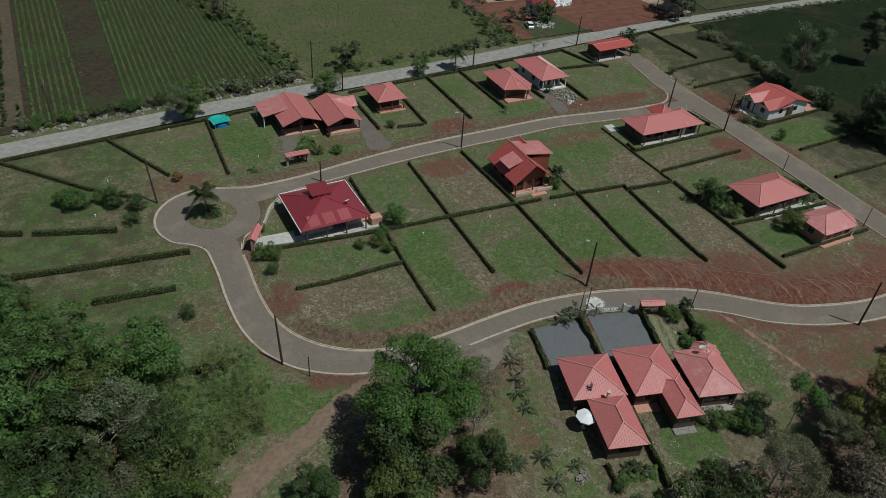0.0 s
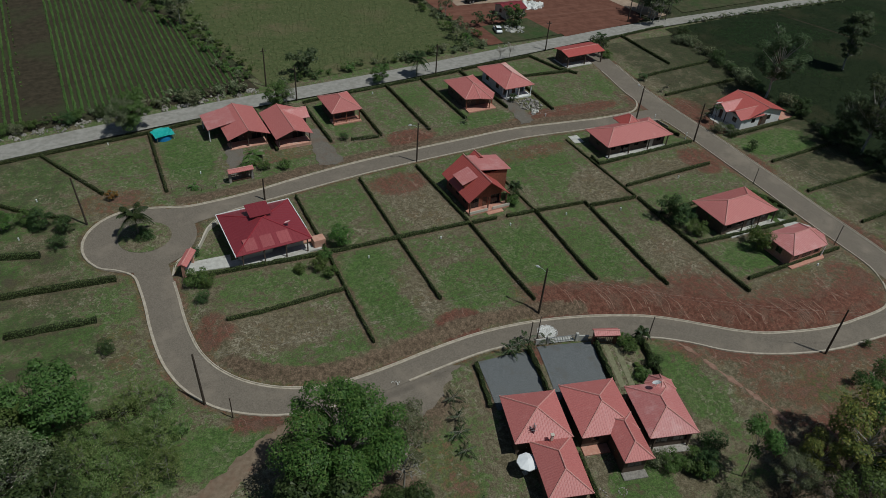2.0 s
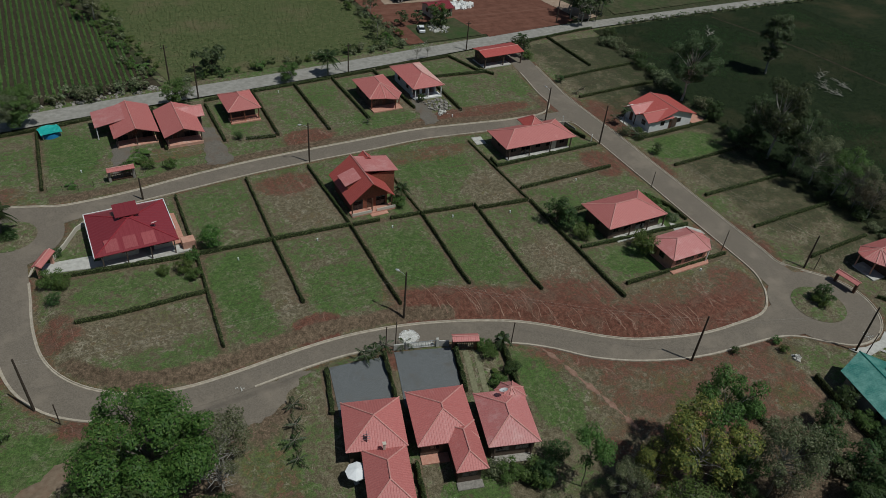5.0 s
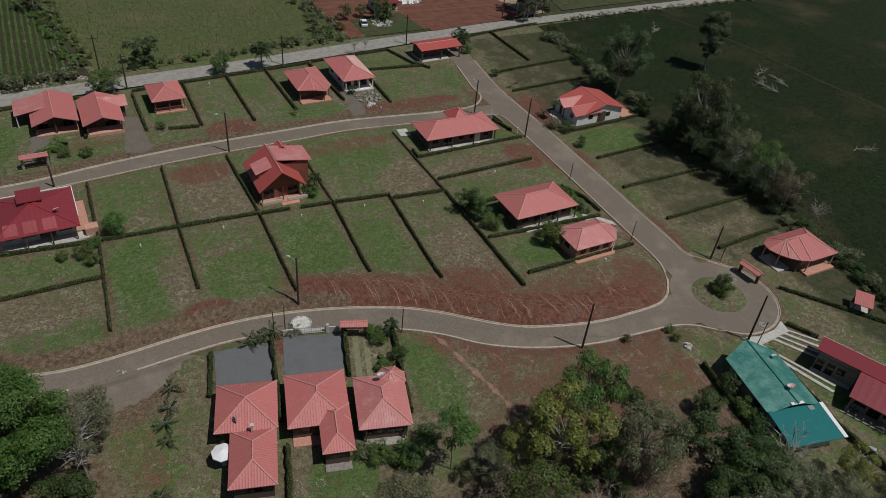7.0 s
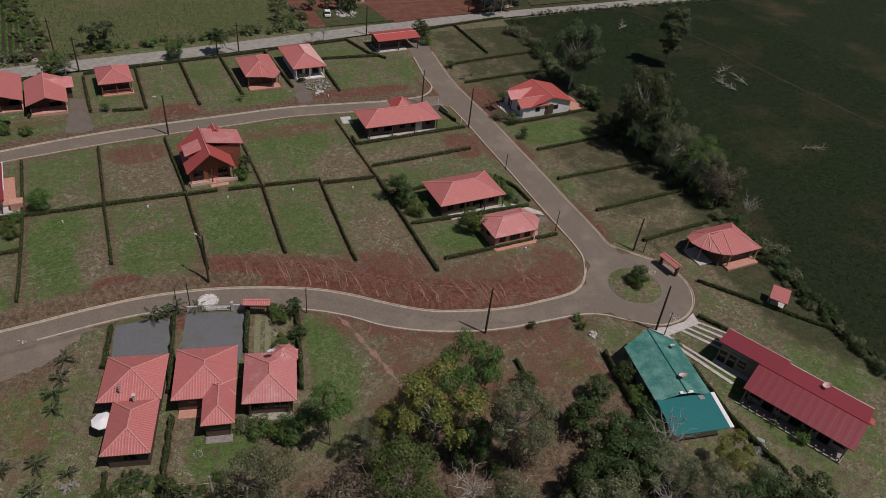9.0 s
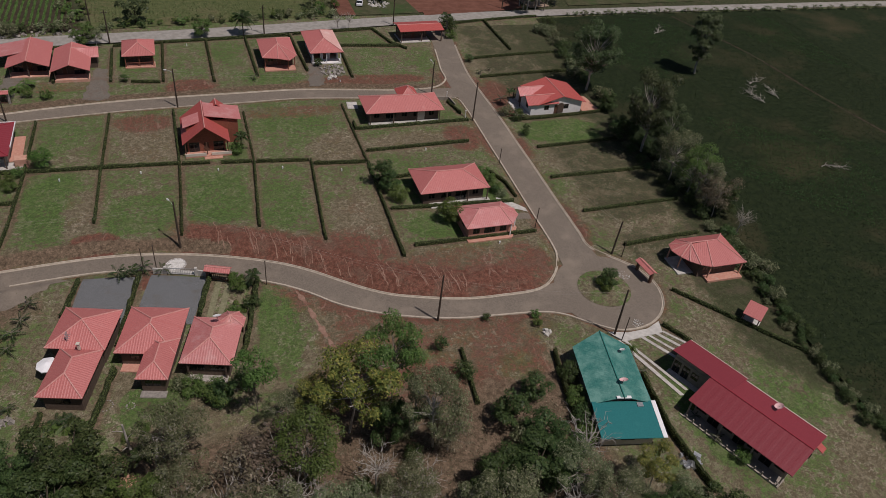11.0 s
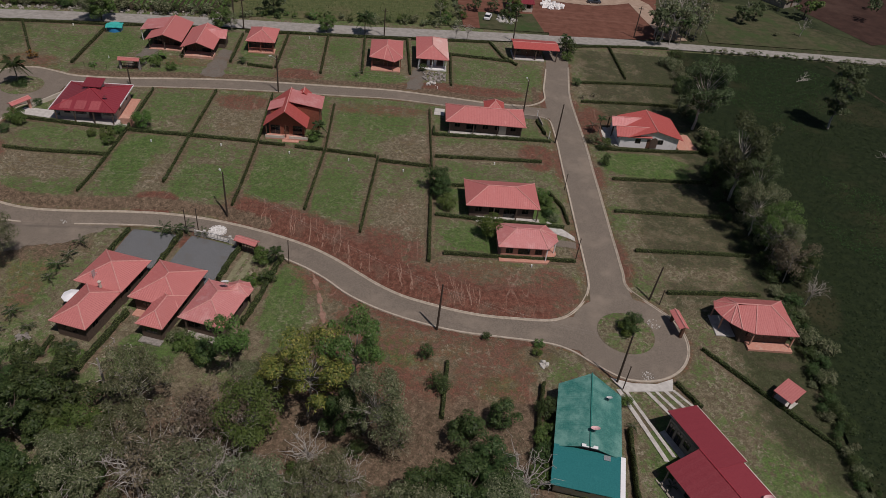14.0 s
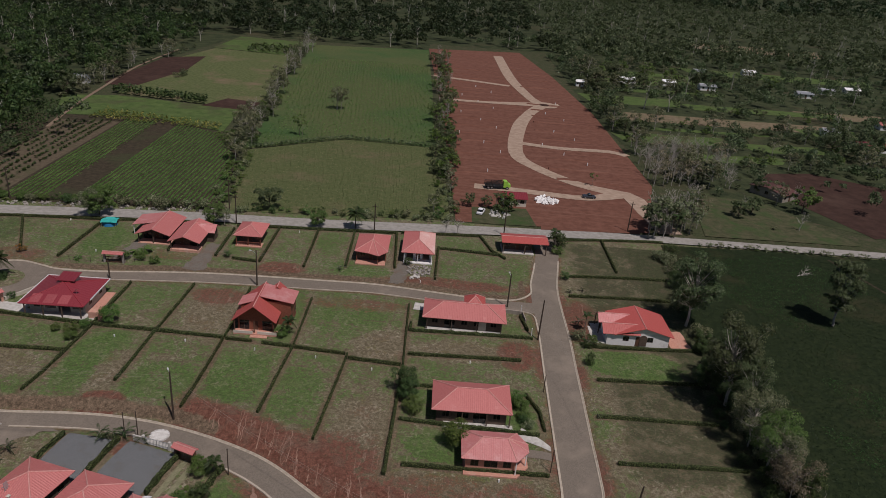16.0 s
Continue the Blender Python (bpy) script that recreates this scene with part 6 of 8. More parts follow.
# ---- poles and lines ----
def utility_pole(x, y, height, lamp=None, lean=(0, 0), cross=True):
    z = gz(x, y)
    u = tagged(base("utility_pole", x, y, z), "dark weathered pole with street lamp arm" if lamp is not None else "dark weathered wooden utility pole", "pole", group="poles along the lanes")
    top = (lean[0], lean[1], height)
    v, f = tube_np([(0, 0, -0.5), (lean[0] / 2, lean[1] / 2, height / 2), top], [0.17, 0.15, 0.115], 8)
    link_mesh("pole", v, f + [tuple(range(16, 24))], POLE_WOOD, u)
    if cross:
        part("crossarm", box(lean[0] - 0.7, lean[0] + 0.7, lean[1] - 0.05, lean[1] + 0.05, height - 0.75, height - 0.62), POLE_WOOD, u)
        for s in (-0.6, 0.6):
            v, f = tube_np([(lean[0] + s, lean[1], height - 0.62), (lean[0] + s, lean[1], height - 0.5), (lean[0] + s, lean[1], height - 0.42)], [0.035, 0.05, 0.03], 6)
            link_mesh("insulator", v, f, GALV, u)
    if lamp is not None:
        a = radians(lamp)
        c, s = math.cos(a), math.sin(a)
        b = Vector(top)
        v, f = tube_np([b - UP * 0.9, b - UP * 0.5 + Vector((c, s, 0)) * 0.6, b - UP * 0.4 + Vector((c, s, 0)) * 1.3], [0.035, 0.03, 0.03], 6)
        arm = link_mesh("lamp_arm", v, f, GALV, u)
        v, f = tube_np([b - UP * 0.38 + Vector((c, s, 0)) * 1.2, b - UP * 0.42 + Vector((c, s, 0)) * 1.5, b - UP * 0.42 + Vector((c, s, 0)) * 1.85], [0.1, 0.17, 0.08], 8)
        link_mesh("lamp_head", v, f + [tuple(range(16, 24)), tuple(range(7, -1, -1))], DISH_GREY, arm)
    return Vector((x + lean[0], y + lean[1], z + height - 0.5))


def small_post(x, y, height=3.0, mat=POLE_WOOD):
    p = tagged(base("post", x, y, gz(x, y)), "short dark service post beside the kerb", "post", group="service posts")
    v, f = tube_np([(0, 0, -0.3), (0, 0, height / 2), (0, 0, height)], [0.08, 0.075, 0.065], 6)
    link_mesh("shaft", v, f + [tuple(range(12, 18))], mat, p)
    part("cap", box(-0.09, 0.09, -0.09, 0.09, height, height + 0.06), mat, p)


A = utility_pole(13.6, 68.2, 8.6, lean=(-0.2, 0.6), cross=False)
B = utility_pole(62.4, 66.0, 8.8, lamp=120, cross=False)
C = utility_pole(97.5, 42.4, 8.6, lean=(0.1, 0.2), cross=False)
D = utility_pole(122.4, 33.9, 8.7, lean=(0.0, 0.3), cross=False)
E_ = utility_pole(131.2, 51.4, 6.6, lean=(0.5, 0.3), cross=False)
F = utility_pole(63.2, 112.0, 8.4, lamp=160, cross=False)
G = utility_pole(117.2, 111.6, 8.2, lamp=100, cross=False)
H_ = utility_pole(122.6, 98.8, 8.8, lean=(0.2, 0.3), cross=False)
I = utility_pole(4.0, 112.6, 8.6, lean=(-0.5, 0.9), cross=False)
utility_pole(32.6, 109.6, 4.6, cross=False)
small_post(16.3, 64.6, 3.6)
small_post(132.6, 50.4, 3.0)
small_post(122.9, 32.6, 4.6)
small_post(121.9, 81.0, 3.6)
small_post(120.9, 60.6, 4.2)
small_post(57.2, 60.6, 4.8)
small_post(58.9, 61.1, 5.0)
small_post(74.3, 55.0, 4.6)
small_post(121.4, 100.2, 1.6, WHITE)
small_post(119.9, 108.9, 1.9, WHITE)
for x, y, hgt in ((-10.5, 147.5, 9), (49.2, 144.6, 8), (84.4, 147.2, 7.5), (118.4, 151.2, 8), (153.6, 161.5, 9), (44.8, 153.2, 9)):
    utility_pole(x, y, hgt)


def cable(a, b, sag, dz=0.0):
    a, b = Vector(a) + UP * dz, Vector(b) + UP * dz
    pts = [a.lerp(b, t) - UP * (sag * 4 * t * (1 - t)) for t in np.linspace(0, 1, 13)]
    v, f = tube_np([tuple(p) for p in pts], [0.009] * 13, 4)
    tagged(link_mesh("cable", v, f, STONE), "thin sagging overhead cable", "cable", group="overhead cables")


for dz in (0.0, -0.5):
    cable(A, B, 1.4, dz)
    cable(B, C, 1.2, dz)
    cable(C, D, 0.9, dz)
    cable(I, F, 1.5, dz)
    cable(F, G, 1.5, dz)
    cable(G, H_, 0.5, dz)
    cable(H_, E_, 1.4, dz)


# ---- loose things ----
def parasol(x, y):
    p = tagged(base("parasol", x, y, gz(x, y)), "open white octagonal parasol beside the house", "parasol")
    v, f = tube_np([(0, 0, 0), (0, 0, 1.3), (0, 0, 2.6)], [0.04, 0.035, 0.03], 8)
    link_mesh("pole", v, f, WHITE_PAINT, p)
    part("base_plate", box(-0.3, 0.3, -0.3, 0.3, 0, 0.08, 0.02), CONCRETE, p)
    bm = bmesh.new()
    top = bm.verts.new((0, 0, 2.72))
    rim = [bm.verts.new((1.32 * math.cos(radians(a)), 1.32 * math.sin(radians(a)), 2.25)) for a in range(22, 382, 45)]
    low = [bm.verts.new((v.co.x, v.co.y, 2.1)) for v in rim]
    for i in range(8):
        bm.faces.new((rim[i], rim[(i + 1) % 8], top))
        bm.faces.new((low[i], low[(i + 1) % 8], rim[(i + 1) % 8], rim[i]))
    c = part("canopy", bm, CANVAS, p)
    for i in range(8):
        a = radians(22 + 45 * i)
        v, f = tube_np([(0, 0, 2.66), (0.66 * math.cos(a), 0.66 * math.sin(a), 2.42), (1.3 * math.cos(a), 1.3 * math.sin(a), 2.2)], [0.012] * 3, 4)
        link_mesh("rib", v, f, GALV, c)


parasol(46.1, 43.2)
g = tagged(base("paved_cover", 55.6, 25.4, gz(55.6, 25.4), 20), "small flat red paved cover at the wood's edge", "cover")
part("slab", box(-0.8, 0.8, -0.75, 0.75, -0.15, 0.1, 0.02), TERRACOTTA, g)
part("hatch", box(-0.3, 0.3, -0.28, 0.28, 0.1, 0.16, 0.01), TERRACOTTA, g)


def pool(x, y):
    p = tagged(base("paddling_pool", x, y, gz(x, y), 12), "round blue pool under a sagging teal tarpaulin", "pool")
    bm = bmesh.new()
    bmesh.ops.create_cone(bm, cap_ends=True, segments=24, radius1=1.75, radius2=1.6, depth=0.8, matrix=Matrix.Translation((0, 0, 0.4)))
    part("wall", bm, POOL_BLUE, p)
    rng = np.random.default_rng(3)
    v, f = [], []
    for i in range(9):
        for j in range(9):
            s, t = i / 8 * 2 - 1, j / 8 * 2 - 1
            v.append((s * 1.9, t * 1.75, 1.35 - 0.4 * (1 - s * s) * (1 - t * t) - 0.35 * abs(s * t) + rng.normal(0, 0.05)))
    f = [(i * 9 + j, (i + 1) * 9 + j, (i + 1) * 9 + j + 1, i * 9 + j + 1) for i in range(8) for j in range(8)]
    ob = link_mesh("cover", v, f, POOL_TEAL, p, "sagging teal tarpaulin")
    for s in (-1.6, 1.6):
        for t in (-1.5, 1.5):
            part("post", box(s - .04, s + .04, t - .04, t + .04, 0, 1.25), GALV, p)


pool(20.0, 137.4)


def entrance_gate(x, y, rot, width):
    g = tagged(base("metal_gate", x, y, gz(x, y), rot), "white and grey metal driveway gate between low piers", "gate")
    for s in (-1, 1):
        part("pier", box(s * width / 2 - 0.2, s * width / 2 + 0.2, -0.2, 0.2, -0.5, 1.5, 0.03), CONCRETE, g)
    for leaf in (-1, 1):
        bm = bmesh.new()
        x0, x1 = sorted((0.03 * leaf, leaf * (width / 2 - 0.25)))
        for z in (0.15, 1.15):
            box_into(bm, x0, x1, -0.03, 0.03, z, z + 0.06)
        for k in range(9):
            s = x0 + (x1 - x0) * k / 8
            box_into(bm, s - 0.02, s + 0.02, -0.02, 0.02, 0.21, 1.15)
        part("gate_leaf", bm, GALV, g)


entrance_gate(62.3, 59.6, -14, 4.4)


def low_wall(points, label, mat=WHITE, h=0.9):
    w = tagged(base("garden_wall", points[0][0], points[0][1], 0), label, "wall")
    for a, b in zip(points, points[1:]):
        a, b = Vector((*a, 0)), Vector((*b, 0))
        d = (b - a)
        n = UP.cross(d).normalized() * 0.09
        z = min(gz(a.x, a.y), gz(b.x, b.y)) - 0.2
        o = Vector((points[0][0], points[0][1], 0))
        bm = bmesh.new()
        lo = [bm.verts.new(p - o + UP * z) for p in (a - n, b - n, b + n, a + n)]
        hi = [bm.verts.new(v.co + UP * (h + 0.2)) for v in lo]
        bm.faces.new(hi)
        bm.faces.new(lo[::-1])
        for i in range(4):
            bm.faces.new((lo[i], lo[(i + 1) % 4], hi[(i + 1) % 4], hi[i]))
        bmesh.ops.recalc_face_normals(bm, faces=bm.faces)
        part("panel", bm, mat, w)


low_wall([(17.6, 96.8), (19.6, 100.0), (21.6, 103.8), (24.0, 105.6)], "low curved cream garden wall", CREAM, 0.8)
low_wall([(58.4, 60.6), (60.0, 60.2)], "low pale wall beside the gate", CONCRETE, 1.1)
low_wall([(64.6, 59.0), (66.0, 58.4)], "low pale wall beside the gate", CONCRETE, 1.1)
low_wall([(116.8, 108.8), (120.2, 108.4), (120.6, 105)], "pale post-and-panel fence wall", TAUPE, 0.9)


def wire_fence(points, label, h=1.2, every=2.5):
    w = tagged(base("wire_fence", points[0][0], points[0][1], gz(*points[0])), label, "fence")
    o = Vector((points[0][0], points[0][1], gz(*points[0])))
    line = curve_through(points, every)
    tops = []
    for x, y in line:
        z = gz(x, y)
        v, f = tube_np([(x - o.x, y - o.y, z - o.z - 0.2), (x - o.x, y - o.y, z - o.z + h / 2), (x - o.x, y - o.y, z - o.z + h)], [0.035] * 3, 5)
        link_mesh("post", v, f, POLE_WOOD, w)
        tops.append((x - o.x, y - o.y, z - o.z))
    for k in (0.35, 0.7, 1.0):
        v, f = tube_np([(a, b, c + h * k) for a, b, c in tops], [0.008] * len(tops), 4)
        link_mesh("wire", v, f, DARK_METAL, w)


wire_fence([(18.2, 117.2), (23, 115.8), (28.0, 116.6)], "thin wire fence along the lane")
wire_fence([(32.6, 117.0), (36, 118.6), (39.0, 119.2)], "thin wire fence along the lane")


def stake(x, y):
    s = tagged(base("lot_marker", x, y, gz(x, y)), "small white lot marker in the grass", "marker", group="lot markers")
    part("stake", box(-0.09, 0.09, -0.09, 0.09, -0.1, 0.42, 0.02), WHITE_PAINT, s)
    part("cap", box(-0.11, 0.11, -0.11, 0.11, 0.42, 0.47), WHITE_PAINT, s)


for x, y in ((43.5, 87.5), (56.5, 87.6), (69.5, 86.6), (80.8, 85.9), (91.3, 83.6), (24, 121.6), (-3, 122.5), (10, 138), (109, 88.2), (113, 57.5), (66, 142), (98, 119.5), (-6, 112)):
    stake(x, y)


def rubble(x, y, r, n, mat, label, seed, name="rubble_pile", s0=0.12, s1=0.4, tall=0.3):
    rng = np.random.default_rng(seed)
    heap = Heap()
    cube = np.array([(a, b, c) for a in (-1, 1) for b in (-1, 1) for c in (-1, 1)], float)
    fs = [(0, 1, 3, 2), (4, 6, 7, 5), (0, 4, 5, 1), (2, 3, 7, 6), (0, 2, 6, 4), (1, 5, 7, 3)]
    z = float(road_z(x, y)) + 0.06 if road_gap(np.array([x]), np.array([y]))[0] < 0 else gz(x, y)
    for _ in range(n):
        a, q = rng.uniform(0, 2 * math.pi), r * math.sqrt(rng.random())
        sz = rng.uniform(s0, s1)
        v = cube * sz * rng.uniform(0.4, 1.0, 3) + rng.normal(0, 0.12 * sz, (8, 3))
        m = np.array(Euler(rng.uniform(0, 6.28, 3)).to_matrix())
        v = v @ m.T + np.array([q * math.cos(a), q * math.sin(a), sz * 0.3 + tall * (1 - q / r) * rng.random()])
        heap.put(v, fs)
    ob = heap.link(name, mat)
    ob.location = (x, y, z)
    return tagged(ob, label, "rubble", kind="stuff")


rubble(97.5, 125.2, 3.0, 80, STONE, "pale builders' rubble in front of the house", 1)
rubble(96.6, 121.6, 1.2, 22, CONCRETE, "white rubble heap", 2)
rubble(41.7, 36.9, 0.9, 16, STONE, "pale stones beside the lawn", 3)
rubble(112.4, 36.5, 0.6, 12, CONCRETE, "pale stones along the hedge", 4)
rubble(121.2, 11.6, 1.4, 30, GALV, "heap of cut pale branches", 5, s0=0.1, s1=0.5)
rubble(133, 181.5, 3.2, 70, WHITE, "white sacks and debris on the earth", 6, s0=0.3, s1=0.8, tall=0.6)
for k in range(16):
    rubble(-17 + k * 3.9, 145.6 + k * 0.42 + 0.3 * math.sin(k * 2.1), 1.5, 24, STONE, "pale stones and clods along the road verge", 30 + k, s0=0.08, s1=0.34, tall=0.25)
rubble(118, 166.5, 3.0, 40, CONCRETE, "pale debris in the yard", 7, s0=0.2, s1=0.6)


for k in range(26):
    # survey pegs of the new subdivision
    px, py = (105 + 9 * (k % 3) + 2 * math.sin(k), 206 + 12 * (k // 2)) if k % 2 else (138 + 7 * (k % 3), 212 + 11 * (k // 2))
    if abs(px - np.interp(py, [205, 216, 240, 272, 300, 319, 382], [142, 130, 126, 131, 138, 146, 134])) < 6:
        continue
    s = tagged(base("survey_peg", px, py, 0.1), "white survey peg in the red earth", "marker", group="survey pegs")
    part("stake", box(-0.14, 0.14, -0.14, 0.14, 0, 1.0, 0.02), WHITE_PAINT, s)


# ---- vehicles and buildings beyond the country road ----
def wheel(parent, x, y, z, r=0.33, w=0.22):
    bm = bmesh.new()
    bmesh.ops.create_cone(bm, cap_ends=True, segments=18, radius1=r, radius2=r, depth=w, matrix=Matrix.Translation((x, y, z)) @ Matrix.Rotation(radians(90), 4, "X"))
    t = part("wheel", bm, RUBBER, parent)
    bm = bmesh.new()
    bmesh.ops.create_cone(bm, cap_ends=True, segments=14, radius1=r * .55, radius2=r * .55, depth=w + 0.02, matrix=Matrix.Translation((x, y, z)) @ Matrix.Rotation(radians(90), 4, "X"))
    part("rim", bm, GALV, t)


def loft(profiles):
    """Closed cross-sections (lists of equal length) joined to a body."""
    bm = bmesh.new()
    rings = [[bm.verts.new(p) for p in pr] for pr in profiles]
    n = len(rings[0])
    for a, b in zip(rings, rings[1:]):
        for i in range(n):
            bm.faces.new((a[i], a[(i + 1) % n], b[(i + 1) % n], b[i]))
    bm.faces.new(rings[0][::-1])
    bm.faces.new(rings[-1])
    bmesh.ops.recalc_face_normals(bm, faces=bm.faces)
    return bm


def car(x, y, rot, paint, label, pickup=False):
    c = tagged(base("car", x, y, 0.14, rot), label, "car")
    body = [[(s, -w, 0.3), (s, w, 0.3), (s, w * 1.02, hh * 0.8), (s, w * 0.9, hh), (s, -w * 0.9, hh), (s, -w * 1.02, hh * 0.8)] for s, w, hh in ((-2.1, 0.75, 0.75), (-1.9, 0.84, 0.92), (-0.9, 0.86, 0.95), (0.8, 0.86, 0.95), (1.8, 0.82, 0.85), (2.1, 0.7, 0.68))]
    part("body", loft(body), paint, c)
    x0 = -0.6 if pickup else -1.75
    cab = [[(s, -w, z0), (s, w, z0), (s, w * .88, z1), (s, -w * .88, z1)] for s, w, z0, z1 in ((x0, 0.78, 0.9, 0.94), (x0 + 0.35, 0.76, 0.9, 1.45), (0.35, 0.76, 0.9, 1.47), (1.05, 0.76, 0.9, 0.95))]
    part("cabin", loft(cab), GLASS, c, "dark glazed cabin")
    part("roof", box(x0 + 0.4, 0.3, -0.66, 0.66, 1.45, 1.5, 0.02), paint, c)
    for sx in (-1.3, 1.3):
        for sy in (-0.8, 0.8):
            wheel(c, sx, sy, 0.33)


car(112.6, 166.5, 75, CAR_WHITE, "white hatchback parked in a yard")
car(146.9, 187.4, 5, CAR_DARK, "dark pickup parked on the earth road", True)
t = tagged(base("truck", 118.2, 189.3, 0.2, 8), "lime green flatbed truck on the earth road", "truck")
part("bed", box(-4.0, 1.6, -1.15, 1.15, 1.0, 1.25, 0.02), DARK_METAL, t)
bm = bmesh.new()
for y0, y1 in ((-1.15, -1.05), (1.05, 1.15)):
    for zz in (1.35, 1.75, 2.15):
        box_into(bm, -4.0, 1.5, y0, y1, zz, zz + 0.2)
for k in range(6):
    for y0 in (-1.2, 1.15):
        box_into(bm, -3.95 + k * 1.05, -3.85 + k * 1.05, y0, y0 + 0.05, 1.2, 2.4)
part("side_rack", bm, DARK_METAL, t)
part("cab", loft([[(s, -1.1, 0.7), (s, 1.1, 0.7), (s, 1.05, hh), (s, -1.05, hh)] for s, hh in ((1.75, 2.6), (2.9, 2.6), (3.3, 1.8), (4.0, 1.6))]), LIME, t)
part("windscreen", loft([[(s, -0.95, a), (s, 0.95, a), (s, 0.95, b), (s, -0.95, b)] for s, a, b in ((2.96, 1.85, 2.5), (3.02, 1.85, 2.45), (3.31, 1.83, 1.86))]), GLASS, t)
for sx in (-3.0, -1.9, 3.0):
    for sy in (-1.0, 1.0):
        wheel(t, sx, sy, 0.48, 0.48, 0.3)


def farmhouse(x, y, rot, w, d, roof_mat, wall_mat, label, hgt=2.6, rise=1.0):
    f = tagged(base("farmhouse", x, y, 0.12, rot), label, "house")
    shell(f, -w / 2, w / 2, -d / 2, d / 2, hgt, wall_mat, s="wdw", e="w", n="w", w="w", gable="x", rise=rise * 0.8)
    roof(f, *facets_gable(-w / 2 - 0.5, w / 2 + 0.5, -d / 2 - 0.6, d / 2 + 0.6, hgt - 0.1, rise, "x"), roof_mat, roof_mat, rib=0.5, rib_h=0.03)


farmhouse(122.6, 177.0, 4, 6.5, 5.5, MAROON, CREAM, "small red-roofed cottage in a yard")
farmhouse(212, 206, 35, 8, 12, RUST, TAUPE, "rust-red roofed farm building among trees")
for x, y, w, d, m, r in ((203, 402, 9, 7, WHITE_PAINT, 10), (228, 403, 7, 5, WHITE_PAINT, 0), (250, 400, 9, 6, GALV, 0), (308, 402, 9, 6, GALV, 0), (279, 305, 10, 6, GALV, 0), (281, 283, 7, 5, MAROON, 20), (292, 282, 7, 5, TILE_DEEP, 0), (318, 330, 9, 6, TILE, 0), (172, 378, 4, 3, WHITE_PAINT, 0), (330, 420, 8, 5, GALV, 0), (-60, 286, 6, 4, GALV, 0), (-150, 320, 7, 5, WHITE_PAINT, 0), (300, 470, 8, 6, WHITE_PAINT, 0), (262, 455, 8, 5, GALV, 10), (350, 430, 9, 6, WHITE_PAINT, 0), (380, 390, 8, 6, TILE, 0), (360, 340, 10, 6, TILE, 0)):
    farmhouse(x, y, r, w, d, m, WHITE, "small distant house among trees")


# ---- small garden things south of the lane ----
def stone_ring(x, y, r, n, seed):
    """Bed edged with pale stones, each a stone of its own."""
    g = np.random.default_rng(seed)
    b = tagged(base("stone_ring", x, y, gz(x, y)), "ring of pale stones round a small bed", "bed edging", group="stone rings")
    for k in range(n):
        a = 2 * math.pi * k / n + g.normal(0, 0.06)
        s = g.uniform(0.07, 0.13)
        bm = bmesh.new()
        bmesh.ops.create_icosphere(bm, subdivisions=1, radius=s)
        for v in bm.verts:
            v.co = Vector((v.co.x * 1.2, v.co.y, v.co.z * 0.7)) * g.uniform(0.85, 1.15) + Vector((r * math.cos(a), r * math.sin(a), 0.05))
        part("stone", bm, STONE, b)


stone_ring(52.7, 37.0, 0.85, 14, 1)
stone_ring(55.6, 36.3, 0.5, 10, 2)


def dead_trunk(x, y, hgt, lean, seed, label="pale dead standing trunk without branches", stubs=3):
    g = np.random.default_rng(seed)
    d = tagged(base("dead_tree", x, y, gz(x, y)), label, "tree")
    top = np.array([lean[0], lean[1], hgt])
    t = np.linspace(0, 1, 7)[:, None]
    p = top * t + g.normal(0, 0.08, (7, 3)) * t - np.array([0, 0, 0.3]) * (1 - t)
    v, f = tube_np(p, np.linspace(0.2, 0.11, 7) * g.uniform(0.85, 1.15, 7), 7)
    link_mesh("trunk", v, f + [tuple(range(42, 49))], BARK_PALE, d)
    for k in range(stubs):
        q = p[g.integers(2, 6)]
        a = g.uniform(0, 6.28)
        e = q + np.array([math.cos(a), math.sin(a), 0.5]) * g.uniform(0.6, 1.6)
        v, f = tube_np([q, (q + e) / 2 + np.array([0, 0, 0.12]), e], [0.07, 0.05, 0.025], 5)
        link_mesh("branch_stub", v, f, BARK_PALE, d)


dead_trunk(30.4, 42.0, 5.2, (0.3, 0.5), 1)
dead_trunk(56.4, 27.2, 7.0, (-0.4, 0.6), 2, stubs=4)
dead_trunk(58.6, 25.2, 6.4, (0.8, 0.2), 3, stubs=4)
dead_trunk(88.2, 23.6, 6.0, (0.3, 0.4), 4, stubs=5)
dead_trunk(103.0, 15.5, 5.4, (-0.5, 0.2), 5, stubs=4)
rubble(37.1, 61.7, 0.7, 9, CONCRETE, "pale spilled gravel on the lay-by", 8, s0=0.05, s1=0.14, tall=0.05)
rubble(61.6, 62.3, 1.5, 1000, WHITE, "spilled white gravel before the gate", 9, s0=0.02, s1=0.05, tall=0.02)
rubble(130.6, 46.0, 1.0, 40, CONCRETE, "spilled pale gravel on the turning circle", 10, s0=0.04, s1=0.12, tall=0.03)
rubble(127.1, 35.4, 0.9, 40, CONCRETE, "spilled pale gravel on the turning circle", 11, s0=0.04, s1=0.12, tall=0.03)

# ---- trees ----
def limb(heap, a, b, r0, r1, rng, sway=0.12, n=3, sides=4):
    a, b = np.array(a, float), np.array(b, float)
    L = np.linalg.norm(b - a)
    t = np.linspace(0, 1, n)[:, None]
    p = a + (b - a) * t + rng.normal(0, sway * L, (n, 3)) * (t * (1 - t) * 2)
    heap.tube(p, np.linspace(r0, r1, n), sides)


